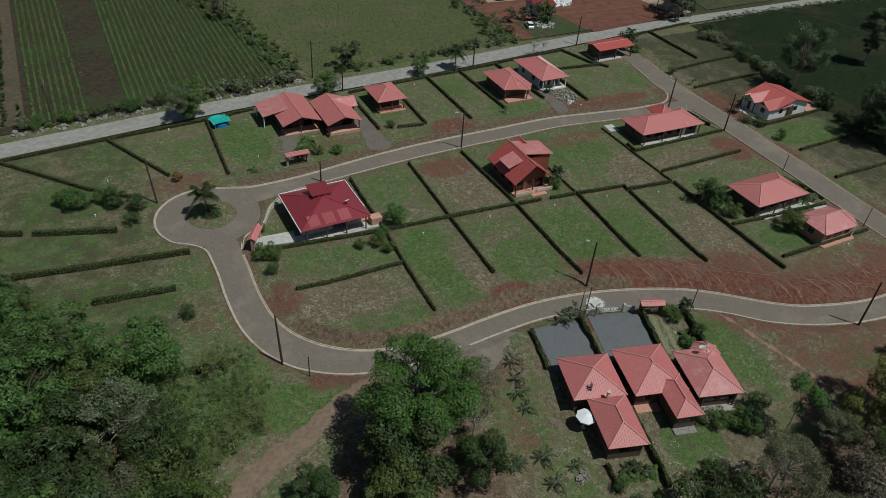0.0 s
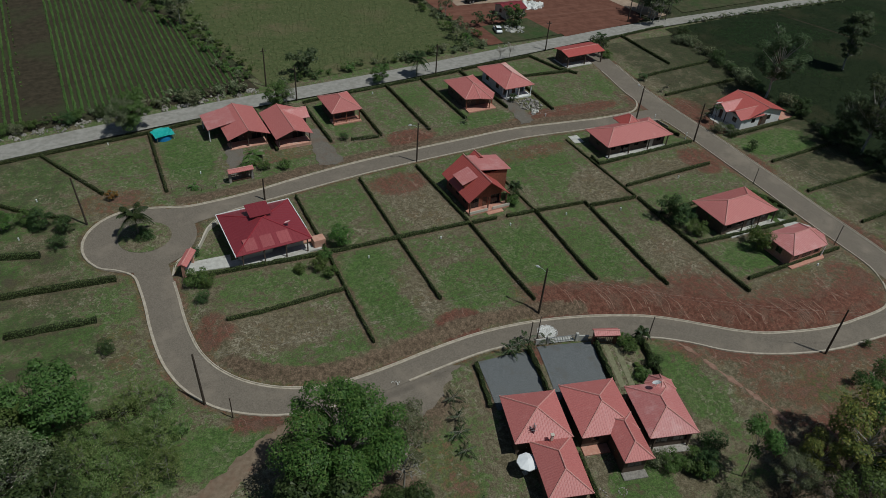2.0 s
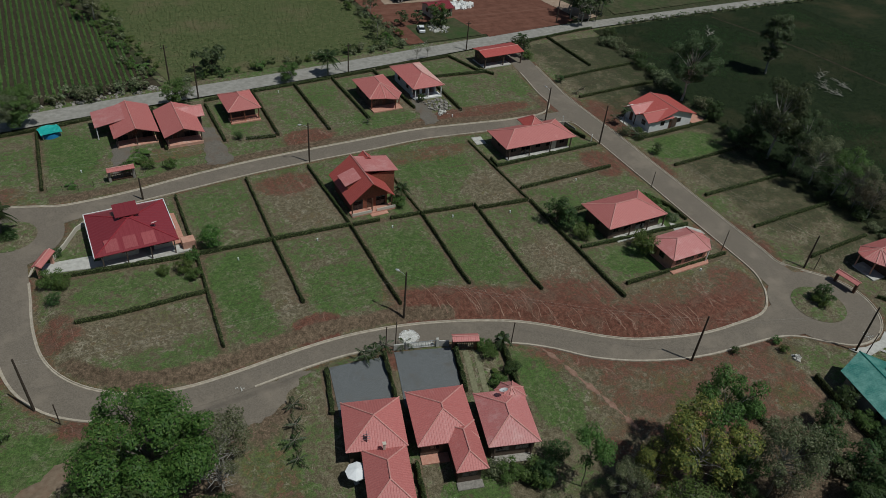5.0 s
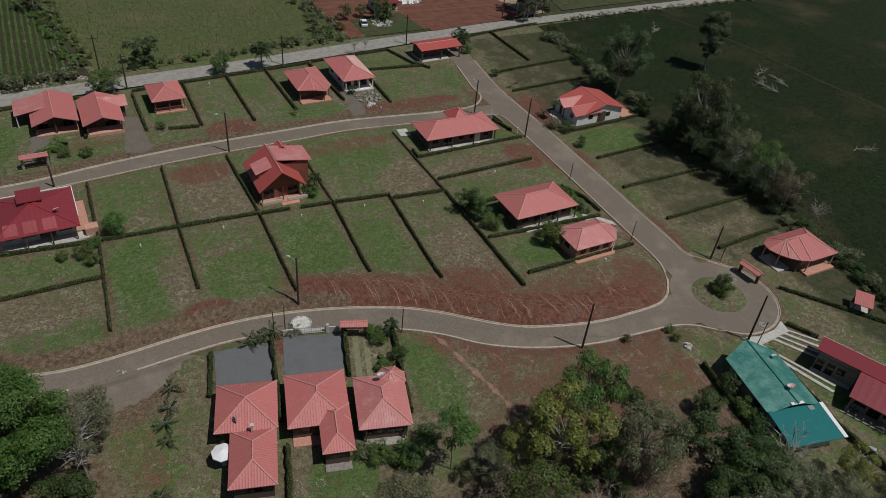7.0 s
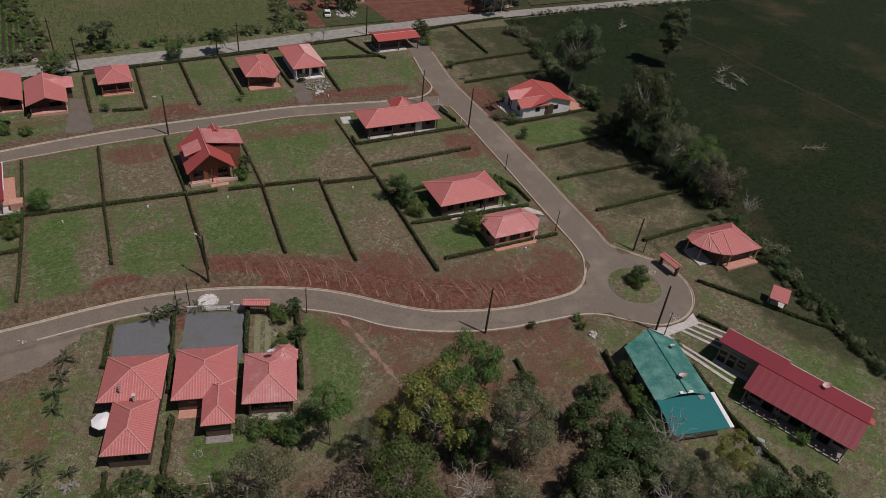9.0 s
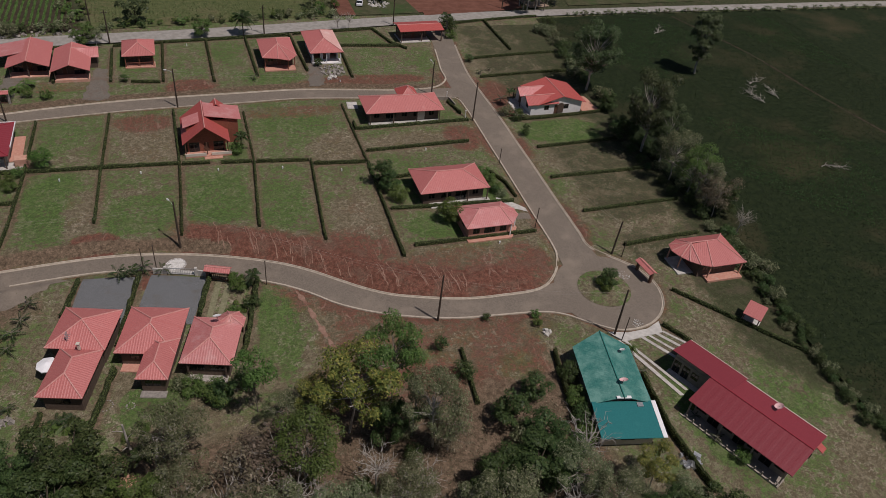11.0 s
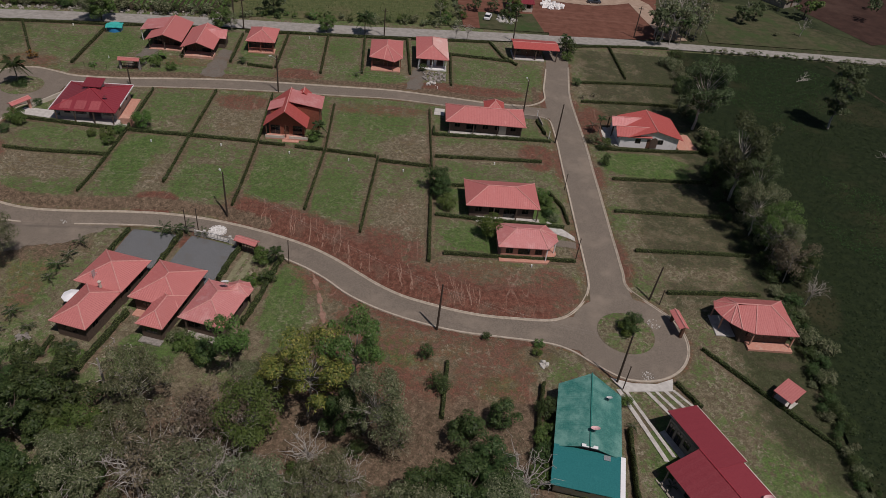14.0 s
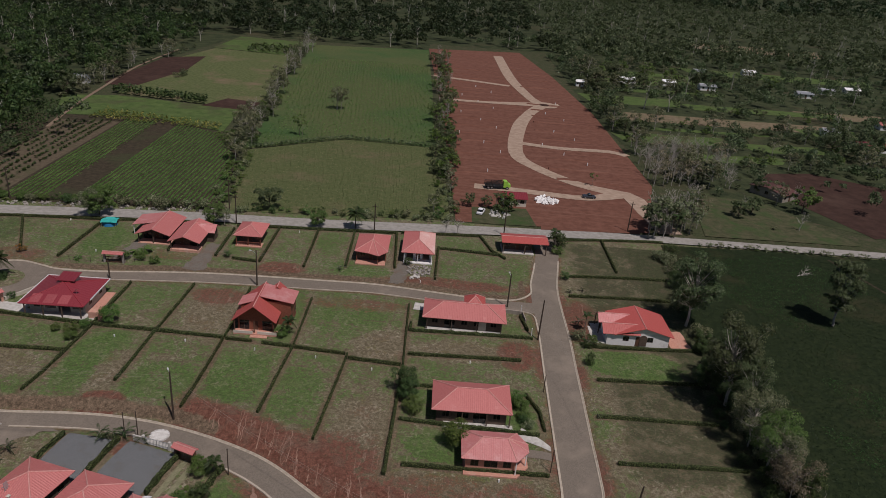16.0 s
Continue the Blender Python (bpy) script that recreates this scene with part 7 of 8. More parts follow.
def tree_kind(seed, height, spread, crown_low, clusters, leaves, leaf, leaf_size, bark, label, flat=0.75, trunk_r=0.22, twigs=2, lean=0.06, open_=0.5, name="tree", clump=0.3, fine=1.9):
    """A tree: tapered trunk, limbs to every leaf cluster, a crown of single leaves."""
    rng = np.random.default_rng(seed)
    t = tagged(base(name, 0, 0, 0), label, name)
    wood, crown = Heap(), Heap()
    top = np.array([rng.normal(0, lean * height), rng.normal(0, lean * height), height * 0.8])
    limb(wood, (0, 0, -0.4), top * np.array([1, 1, 0.98]), trunk_r, trunk_r * 0.25, rng, 0.03, 6, 6)
    mid = (crown_low + height) / 2
    pos, nor, total = [], [], 0
    for k in range(clusters):
        a = 2.399963 * k + rng.normal(0, 0.3)
        zf = (k + 0.5) / clusters
        q = math.sqrt(max(0.0, 1 - (2 * zf - 1) ** 2 * flat)) * rng.uniform(open_, 1.08)
        c = np.array([top[0] * zf + spread * q * math.cos(a), top[1] * zf + spread * q * math.sin(a), crown_low + (height - crown_low) * (0.1 + 0.85 * zf) + rng.normal(0, 0.05 * height)])
        r = spread * clump * rng.choice([0.55, 0.75, 1.0, 1.35])
        h0 = min(height * 0.72, crown_low * 0.6 + 0.55 * (c[2] - crown_low * 0.6))
        s = top * (h0 / top[2])
        limb(wood, s, c - np.array([0, 0, r * 0.4]), trunk_r * 0.4, trunk_r * 0.08, rng, 0.12)
        for _ in range(twigs):
            d = rng.normal(size=3)
            d /= np.linalg.norm(d)
            limb(wood, c - np.array([0, 0, r * 0.4]), c + d * r * 0.85, trunk_r * 0.12, trunk_r * 0.03, rng, 0.15, 3, 3)
        m = max(6, int(leaves * fine / clusters * 0.95 * (r / (spread * clump)) ** 1.7))
        d = rng.normal(size=(m, 3))
        d /= np.linalg.norm(d, axis=1)[:, None]
        d[:, 2] = np.where(d[:, 2] < -0.35, -d[:, 2], d[:, 2])
        rad = r * (0.5 + 0.55 * rng.random((m, 1)) ** 0.7)
        pos.append(c + d * rad * np.array([1, 1, 0.75]))
        nn = d * 1.0 + np.array([0, 0, 0.6]) + rng.normal(0, 0.3, (m, 3))
        nor.append(nn / np.linalg.norm(nn, axis=1)[:, None])
    q = leaf_size * fine ** -0.5
    crown.tris(blades(rng, np.vstack(pos), np.vstack(nor), q, q * 0.55, q * 0.2))
    wood.link("trunk", bark, t)
    crown.link("crown", leaf, t)
    return t


def palm_kind(seed, height, fronds, length, label, trunk_r=0.16, leaf=PALM_LEAF, name="palm_tree", stems=1, droop=0.55, leaflets=20, up=0.9, lw=0.24):
    rng = np.random.default_rng(seed)
    t = tagged(base(name, 0, 0, 0), label, "palm")
    wood, crown = Heap(), Heap()
    for s in range(stems):
        off = np.array([0, 0, 0]) if stems == 1 else np.append(rng.normal(0, 0.35, 2), 0)
        hh = height * (1 if stems == 1 else rng.uniform(0.5, 1.1))
        top = off + np.array([rng.normal(0, 0.05 * height) + off[0] * 0.8, rng.normal(0, 0.05 * height) + off[1] * 0.8, hh])
        limb(wood, off - np.array([0, 0, 0.3]), top, trunk_r, trunk_r * 0.7, rng, 0.02, 5, 7)
        n = fronds if stems == 1 else max(4, fronds // stems)
        for k in range(n):
            a = 2.399963 * k + rng.normal(0, 0.15)
            el = rng.uniform(-0.1, up)
            L = length * rng.uniform(0.8, 1.15)
            u = np.linspace(0, 1, 9)
            reach = L * u * np.cos(el * 0.8)
            z = L * (math.sin(el) * u - droop * u ** 2 * (1.15 - 0.4 * el))
            spine = top + np.stack([np.cos(a) * reach, np.sin(a) * reach, z], 1)
            wood.tube(spine[:8], np.linspace(0.03, 0.01, 8), 4)
            m = leaflets
            uu = np.repeat(np.linspace(0.1, 0.98, m), 2)
            side = np.tile([-1.0, 1.0], m)
            p = np.stack([np.interp(uu, u, spine[:, i]) for i in range(3)], 1)
            lat = np.stack([-math.sin(a) * side, math.cos(a) * side, np.full(2 * m, -0.45)], 1)
            fwd = np.array([math.cos(a), math.sin(a), -0.2]) * 0.35
            ll = (L * lw * np.sin(np.clip(uu, 0.12, 0.9) * 3.0) + 0.035 * L)[:, None]
            tip = p + (lat + fwd) * ll
            w = np.array([math.cos(a), math.sin(a), 0]) * (0.05 * max(L, 1.4) ** 0.5)
            crown.quads(np.stack([p - w, p + w, tip + w * 0.3, tip - w * 0.3], 1))
    wood.link("trunk", BARK, t)
    crown.link("fronds", leaf, t)
    return t


def bare_kind(seed, height, spread, label, bark=BARK_PALE, n=15, fine=5):
    rng = np.random.default_rng(seed)
    t = tagged(base("bare_tree", 0, 0, 0), label, "tree")
    wood = Heap()
    limb(wood, (0, 0, -0.3), (0.2, 0.1, height * 0.75), 0.2, 0.06, rng, 0.04, 6, 6)
    for k in range(n):
        a = 2.4 * k
        z0 = height * rng.uniform(0.3, 0.7)
        e = np.array([spread * math.cos(a) * rng.uniform(0.5, 1), spread * math.sin(a) * rng.uniform(0.5, 1), z0 + height * rng.uniform(0.15, 0.4)])
        limb(wood, (0.1, 0.05, z0), e, 0.09, 0.03, rng, 0.16, 5, 4)
        for _ in range(fine):
            d = rng.normal(size=3) * np.array([1, 1, 0.6])
            s = np.array([0.1, 0.05, z0]) + (e - np.array([0.1, 0.05, z0])) * rng.uniform(0.4, 1)
            limb(wood, s, s + d * spread * 0.35 + np.array([0, 0, 0.5]), 0.042, 0.016, rng, 0.22, 4, 3)
    wood.link("crown", bark, t)
    return t


def banana_kind(seed, label):
    return palm_kind(seed, 1.0, 9, 2.6, label, 0.14, LEAF, "banana_plant", 1, 0.75, 26, 1.3)


KINDS = {
    "big": tree_kind(11, 14.2, 6.0, 3.5, 46, 9000, LEAF_BRIGHT, 0.34, BARK, "large dense bright green broadleaf tree", trunk_r=0.4, open_=0.45, twigs=1, fine=3.2),
    "dense": tree_kind(12, 11, 5.2, 2.5, 34, 4600, LEAF, 0.36, BARK_DARK, "dense mid-green broadleaf tree", trunk_r=0.3, open_=0.4, twigs=1, fine=2.2),
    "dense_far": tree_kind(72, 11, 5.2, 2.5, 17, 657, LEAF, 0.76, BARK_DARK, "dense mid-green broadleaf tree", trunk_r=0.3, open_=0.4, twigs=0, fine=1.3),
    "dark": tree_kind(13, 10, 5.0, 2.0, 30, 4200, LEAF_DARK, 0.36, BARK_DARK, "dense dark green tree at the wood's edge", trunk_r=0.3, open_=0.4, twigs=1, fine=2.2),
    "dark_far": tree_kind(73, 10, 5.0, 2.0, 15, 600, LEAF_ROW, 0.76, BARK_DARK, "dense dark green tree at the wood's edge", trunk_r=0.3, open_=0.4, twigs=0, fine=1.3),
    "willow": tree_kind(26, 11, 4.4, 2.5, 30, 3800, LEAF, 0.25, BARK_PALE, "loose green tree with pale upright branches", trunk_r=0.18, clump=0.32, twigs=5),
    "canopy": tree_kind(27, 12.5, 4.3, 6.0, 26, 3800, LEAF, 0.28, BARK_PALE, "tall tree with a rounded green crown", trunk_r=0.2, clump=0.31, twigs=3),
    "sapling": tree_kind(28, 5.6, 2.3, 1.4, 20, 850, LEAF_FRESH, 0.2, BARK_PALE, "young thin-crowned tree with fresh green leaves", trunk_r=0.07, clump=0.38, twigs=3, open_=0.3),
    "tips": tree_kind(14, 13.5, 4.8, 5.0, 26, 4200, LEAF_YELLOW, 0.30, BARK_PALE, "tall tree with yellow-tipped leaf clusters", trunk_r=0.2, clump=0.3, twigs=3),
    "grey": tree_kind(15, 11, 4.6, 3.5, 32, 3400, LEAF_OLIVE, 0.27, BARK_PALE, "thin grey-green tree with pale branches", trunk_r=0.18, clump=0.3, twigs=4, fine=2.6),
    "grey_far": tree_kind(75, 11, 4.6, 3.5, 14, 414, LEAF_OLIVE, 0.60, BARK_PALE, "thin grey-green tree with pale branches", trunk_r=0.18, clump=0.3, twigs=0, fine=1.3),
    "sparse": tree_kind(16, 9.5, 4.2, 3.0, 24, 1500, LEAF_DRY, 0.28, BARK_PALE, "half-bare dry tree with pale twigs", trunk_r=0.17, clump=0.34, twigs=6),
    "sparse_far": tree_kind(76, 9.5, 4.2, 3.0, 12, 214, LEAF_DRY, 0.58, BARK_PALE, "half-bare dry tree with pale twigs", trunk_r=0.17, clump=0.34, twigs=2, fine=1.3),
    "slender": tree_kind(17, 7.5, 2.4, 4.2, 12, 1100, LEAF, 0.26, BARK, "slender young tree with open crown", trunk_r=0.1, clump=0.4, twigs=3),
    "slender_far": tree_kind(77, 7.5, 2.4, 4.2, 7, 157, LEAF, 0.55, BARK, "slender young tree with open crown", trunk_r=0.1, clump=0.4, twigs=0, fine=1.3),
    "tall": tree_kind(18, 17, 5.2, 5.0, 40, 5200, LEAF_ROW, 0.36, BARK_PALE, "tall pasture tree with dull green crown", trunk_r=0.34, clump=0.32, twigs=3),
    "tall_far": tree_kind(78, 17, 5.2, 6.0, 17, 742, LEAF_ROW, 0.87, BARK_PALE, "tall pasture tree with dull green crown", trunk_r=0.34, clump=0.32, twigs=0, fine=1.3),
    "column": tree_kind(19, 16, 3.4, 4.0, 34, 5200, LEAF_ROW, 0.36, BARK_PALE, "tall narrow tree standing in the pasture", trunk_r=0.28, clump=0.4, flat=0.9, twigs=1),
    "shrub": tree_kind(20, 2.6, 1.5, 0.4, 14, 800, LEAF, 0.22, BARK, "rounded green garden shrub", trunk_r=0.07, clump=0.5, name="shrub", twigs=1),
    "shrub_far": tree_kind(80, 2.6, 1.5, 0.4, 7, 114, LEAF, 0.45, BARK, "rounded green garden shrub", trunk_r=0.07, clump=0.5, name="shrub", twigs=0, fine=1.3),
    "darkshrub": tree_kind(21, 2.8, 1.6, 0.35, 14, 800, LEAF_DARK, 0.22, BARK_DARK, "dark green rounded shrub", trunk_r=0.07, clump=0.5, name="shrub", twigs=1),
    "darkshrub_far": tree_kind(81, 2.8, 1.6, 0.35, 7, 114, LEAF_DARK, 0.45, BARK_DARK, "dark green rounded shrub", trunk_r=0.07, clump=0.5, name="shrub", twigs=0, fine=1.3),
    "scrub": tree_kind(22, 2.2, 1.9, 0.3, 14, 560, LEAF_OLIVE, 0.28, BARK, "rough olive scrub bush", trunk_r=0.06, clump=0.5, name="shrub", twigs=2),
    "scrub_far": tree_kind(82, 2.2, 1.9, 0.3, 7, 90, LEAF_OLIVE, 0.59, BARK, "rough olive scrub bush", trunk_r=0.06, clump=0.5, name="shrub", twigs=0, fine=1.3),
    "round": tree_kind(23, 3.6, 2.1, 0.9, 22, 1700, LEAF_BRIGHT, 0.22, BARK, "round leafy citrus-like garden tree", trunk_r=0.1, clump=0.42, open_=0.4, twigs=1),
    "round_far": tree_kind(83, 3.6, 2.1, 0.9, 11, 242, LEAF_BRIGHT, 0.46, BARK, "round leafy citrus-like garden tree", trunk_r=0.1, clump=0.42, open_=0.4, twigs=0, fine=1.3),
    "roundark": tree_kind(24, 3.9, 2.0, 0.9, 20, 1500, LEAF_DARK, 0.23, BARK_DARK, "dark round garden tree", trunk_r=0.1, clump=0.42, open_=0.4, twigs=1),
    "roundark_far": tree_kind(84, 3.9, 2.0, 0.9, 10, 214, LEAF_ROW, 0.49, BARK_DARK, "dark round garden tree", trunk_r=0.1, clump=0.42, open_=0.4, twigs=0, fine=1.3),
    "flower": tree_kind(25, 1.8, 0.8, 0.5, 8, 300, FLOWER, 0.18, BARK, "small shrub with orange flowers", trunk_r=0.05, clump=0.5, name="shrub", twigs=1),
    "palm": palm_kind(31, 5.2, 22, 2.9, "coconut palm with arching fronds", up=1.35, droop=0.75),
    "royal": palm_kind(32, 8.0, 14, 2.4, "tall slim palm with small crown", 0.17),
    "small_palm": palm_kind(33, 0.9, 8, 1.3, "small young palm on the lawn", 0.07, leaflets=9, droop=0.5, lw=0.13),
    "areca": palm_kind(34, 1.2, 26, 1.9, "clump of feathery areca palms", 0.06, name="palm_clump", stems=5, leaflets=12),
    "banana": banana_kind(35, "broad-leaved green banana plant in a garden"),
    "bare": bare_kind(41, 8.5, 3.4, "leafless pale-barked tree with fine twigs"),
    "bare_far": bare_kind(43, 8.5, 3.4, "leafless pale-barked tree with fine twigs", n=9, fine=2),
    "bare_tall": bare_kind(42, 13, 3.0, "tall leafless pale-barked tree", n=16),
    "bare_tall_far": bare_kind(44, 13, 3.0, "tall leafless pale-barked tree", n=9, fine=2),
}
PLACED = {k: 0 for k in KINDS}


FAR_TREES = []


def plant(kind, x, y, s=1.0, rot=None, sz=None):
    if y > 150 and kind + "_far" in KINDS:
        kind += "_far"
    ob = KINDS[kind]
    rot = (x * 37.7 + y * 91.3) % 360 if rot is None else rot
    m = pose(x, y, gz(x, y), 0, 0, rot) @ Matrix.Diagonal((s, s, sz or s, 1))
    if y > 195:
        FAR_TREES.append((kind, m))
        return
    if PLACED[kind] == 0:
        ob.matrix_basis = m
    else:
        copy_thing(ob, Matrix.Identity(4)).matrix_basis = m
    PLACED[kind] += 1


# trees that stand alone or lead their group
for kind, x, y, *s in (
        ("big", 25.5, 48.6, 1.0), ("dark", 20.5, 44.0, 1.1), ("grey", 32.1, 50.3, 0.85), ("bare", 31.7, 46.9, 0.8), ("dark", 11.5, 45.5, 0.6), ("dark", 30.1, 42.3, 0.7), ("dense", 17.5, 39, 0.8),
        ("tips", 81.0, 26.2, 0.95, 1.0), ("tips", 76.9, 28.0, 0.5, 0.62), ("canopy", 86.6, 27.8, 0.8, 1.16), ("grey", 90.4, 21.4, 0.82, 1.22), ("sparse", 92.0, 20.5, 0.6), ("dark", 85.4, 23.8, 0.5, 0.72), ("willow", 74.0, 21.5, 0.95), ("sparse", 71.8, 21.1, 1.0), ("grey", 61.6, 25.0, 0.8, 0.95), ("slender", 70.6, 32.0, 0.9, 1.38), ("roundark", 66.6, 34.4, 0.8),
        ("dark", 51.2, 24.0, 0.9), ("dark", 47.5, 20.5, 0.85), ("dark", 44.3, 26.6, 0.55), ("roundark", 100.6, 22.6, 1.2), ("roundark", 103.6, 18.6, 1.2), ("scrub", 101.8, 19.5, 1.0), ("roundark", 105.6, 25.6, 0.95), ("grey", 105, 11.5, 0.7), ("bare", 106.6, 14.2, 0.95), ("tips", 114.0, 9.5, 0.5), ("dark", 99.5, 14.4, 0.82, 0.7), ("dark", 103.4, 13.6, 0.62), ("dark", 94.5, 13.0, 0.62),
        ("grey", 84.2, 13.3, 0.8), ("bare", 82.2, 17.4, 0.8), ("bare", 73.3, 15.6, 0.9), ("bare", 87.1, 15.1, 0.7), ("sparse", 66.3, 16.6, 1.05), ("bare", 64.3, 13.6, 1.0), ("grey", 69.3, 12.6, 0.9), ("dark", 57.8, 14.1, 0.62), ("dense", 56.4, 18.6, 0.7), ("grey", 74.3, 27.6, 0.6), ("scrub", 79.0, 30.6, 0.6), ("darkshrub", 97.6, 31.0, 0.8), ("darkshrub", 95.9, 36.2, 0.5, 0.9),
        ("tall", 155.2, 109.6, 0.92, 0.92), ("column", 189.4, 115.0, 0.95), ("tall", 154.2, 81.5, 0.88, 0.98), ("tall", 154.6, 75.5, 0.6, 0.72), ("grey", 154.2, 70.5, 0.85, 1.0), ("willow", 155.6, 66.0, 0.85, 0.95), ("sparse", 155.4, 57.5, 0.7, 0.95), ("dark", 152.6, 86.0, 0.55), ("dark", 157.5, 58, 0.45, 0.6), ("bare", 155.0, 63.0, 1.0), ("grey", 155.6, 61.0, 0.62, 0.9), ("scrub", 156, 42, 0.8), ("sparse", 155.0, 60.0, 0.6), ("bare", 157.0, 52.0, 0.6), ("scrub", 153, 36, 0.8), ("darkshrub", 152, 30, 0.7), ("darkshrub", 151.6, 47.5, 1.0), ("scrub", 153.5, 44, 0.9),
        ("bare", 72, 14.5, 0.95), ("bare", 78.5, 12.5, 0.9), ("bare", 75, 10, 1.0), ("bare", 83, 11.5, 0.85), ("bare", 68, 18, 0.8),
        ("tall", 156.4, 89, 0.5, 0.6), ("dark", 155, 99, 0.42), ("scrub", 157, 104.5, 1.1),
        ("round", 106.4, 65.2, 1.05), ("roundark", 97.8, 78.2, 1.15), ("roundark", 98.3, 75.6, 0.95), ("shrub", 99.5, 72.5, 0.9), ("round", 40.4, 92.6, 0.9), ("darkshrub", 131.6, 91.2, 0.55, 0.8), ("areca", 132.8, 97.6, 0.9), ("shrub", 133.4, 99.4, 0.6), ("scrub", 131.0, 100.5, 0.75), ("royal", 132.6, 103.5, 0.5), ("small_palm", 131.6, 105.6, 1.3),
        ("roundark", 126.2, 44.0, 0.86), ("round", 125.7, 43.5, 0.62),
        ("round", -8.4, 115.6, 0.95), ("round", -10.6, 117.4, 0.7), ("roundark", -2.6, 113.9, 0.85), ("darkshrub", 0.8, 112.0, 0.9), ("darkshrub", -0.5, 107.6, 0.7), ("shrub", -4.6, 116.6, 0.8), ("darkshrub", 3.6, 81.4, 0.65),
        ("palm", 11.2, 106.2, 0.95), ("darkshrub", 12.4, 105.2, 0.6), ("darkshrub", 11.2, 105.2, 0.5), ("darkshrub", 11.8, 106.6, 0.5),
        ("palm", 79.4, 147.4, 0.95), ("royal", 130.6, 143.2, 0.62), ("royal", 131.2, 145.2, 0.68), ("darkshrub", 132.2, 147.0, 1.3), ("shrub", 131.6, 142.6, 0.8), ("palm", 74.2, 93.6, 0.55), ("shrub", 73.2, 92.4, 0.7), ("banana", 34.2, 123.4, 1.0), ("banana", 33.2, 122.2, 0.8), ("shrub", 31.6, 118.9, 0.7), ("shrub", 35.2, 119.2, 0.6),
        ("flower", 8.2, 118.6, 1.0), ("flower", 9.2, 119.2, 0.7), ("banana", 22.0, 117.4, 0.5), ("shrub", 38.8, 118.2, 0.6),
        ("dense", 44.0, 142.2, 0.5), ("grey", 46.5, 143.2, 0.4), ("dense", 69.6, 147.0, 0.42), ("dark", 54.6, 156.5, 0.62), ("dense", 15.0, 142.4, 0.72), ("grey", 13.2, 141.6, 0.7), ("bare", 103.0, 148.6, 0.5), ("bare", 106.0, 149.0, 0.5), ("scrub", 28.0, 150.0, 1.2),
        ("shrub", 70.2, 54.5, 0.7), ("banana", 69.8, 50.8, 0.55), ("round", 70.0, 55.8, 0.5), ("shrub", 69.1, 49.5, 0.55), ("palm", 72.4, 54.7, 0.46), ("darkshrub", 71.8, 50.4, 0.7), ("small_palm", 55.4, 60.6, 1.3), ("small_palm", 56.9, 61.2, 1.4), ("small_palm", 53.8, 60.0, 1.3), ("small_palm", 54.8, 60.0, 1.0), ("small_palm", 59.8, 60.3, 1.1),
        ("small_palm", 42.6, 55.6, 1.1), ("small_palm", 41.9, 52.8, 1.1), ("small_palm", 41.0, 50.6, 1.2), ("small_palm", 40.7, 48.2, 1.0), ("small_palm", 35.1, 41.2, 1.1), ("small_palm", 38.7, 40.8, 1.2), ("small_palm", 41.9, 38.4, 0.9), ("small_palm", 38.1, 37.2, 1.1), ("banana", 46.9, 35.0, 0.5), ("banana", 48.5, 34.4, 0.55), ("banana", 50.3, 34.2, 0.5), ("areca", 49.4, 34.8, 0.55), ("areca", 48.1, 35.8, 0.6), ("darkshrub", 44.9, 33.8, 0.5),
        ("shrub", 63.3, 36.8, 0.8), ("scrub", 62.1, 38.0, 0.7), ("shrub", 66.1, 35.0, 1.0), ("darkshrub", 69.9, 36.8, 0.9), ("shrub", 57.3, 32.1, 0.4), ("shrub", 55.3, 31.1, 0.35), ("royal", 57.7, 25.4, 0.55), ("royal", 58.5, 26.8, 0.4),
        ("shrub", 17.4, 91.0, 0.9), ("shrub", 18.6, 90.2, 0.7), ("darkshrub", 17.3, 86.6, 0.55), ("shrub", 32.4, 88.2, 0.5), ("shrub", 35.4, 88.0, 0.7), ("shrub", 36.4, 85.6, 0.6), ("darkshrub", 18.4, 98.2, 0.45), ("shrub", 37.0, 90.0, 0.6),
        ("darkshrub", 104.6, 41.0, 0.38), ("shrub", 112.2, 40.2, 0.4), ("shrub", 111.6, 38.2, 0.4), ("small_palm", 135.0, 122.0, 0.8), ("small_palm", 132.0, 120.6, 0.8), ("darkshrub", 131.6, 127.5, 0.6), ("shrub", 117.4, 75.4, 0.7), ("shrub", 117.8, 72.8, 0.6), ("shrub", 116.9, 77.2, 0.7), ("scrub", 118.4, 70.8, 0.5), ("darkshrub", 117.6, 71.8, 0.5), ("darkshrub", 94.6, 128.0, 0.6),
        ("small_palm", 79.4, 122.6, 0.9), ("darkshrub", 52.8, 124.6, 0.5), ("shrub", 122.6, 30.0, 0.5), ("small_palm", 122.8, 26.0, 0.7), ("small_palm", 126.4, 13.6, 0.8), ("shrub", 128.0, 10.4, 0.6), ("small_palm", 125.5, 17.5, 0.6), ("shrub", 110.9, 23.6, 0.8), ("darkshrub", 110.2, 20.8, 0.8), ("shrub", 109.6, 17.6, 0.8), ("darkshrub", 111.8, 27.8, 0.9)):
    plant(kind, x, y, s[0], sz=s[-1])

# woods at the south-west corner and along the southern edge
rng = np.random.default_rng(77)


def scatter(polygon, n, kinds, gap, s0=0.7, s1=1.1, seed=1):
    """Random plants inside a polygon, no closer than gap."""
    r = np.random.default_rng(seed)
    poly = np.array(polygon, float)
    lo, hi = poly.min(0), poly.max(0)
    got = []
    for _ in range(n * 40):
        if len(got) >= n:
            break
        p = r.uniform(lo, hi)
        inside = False
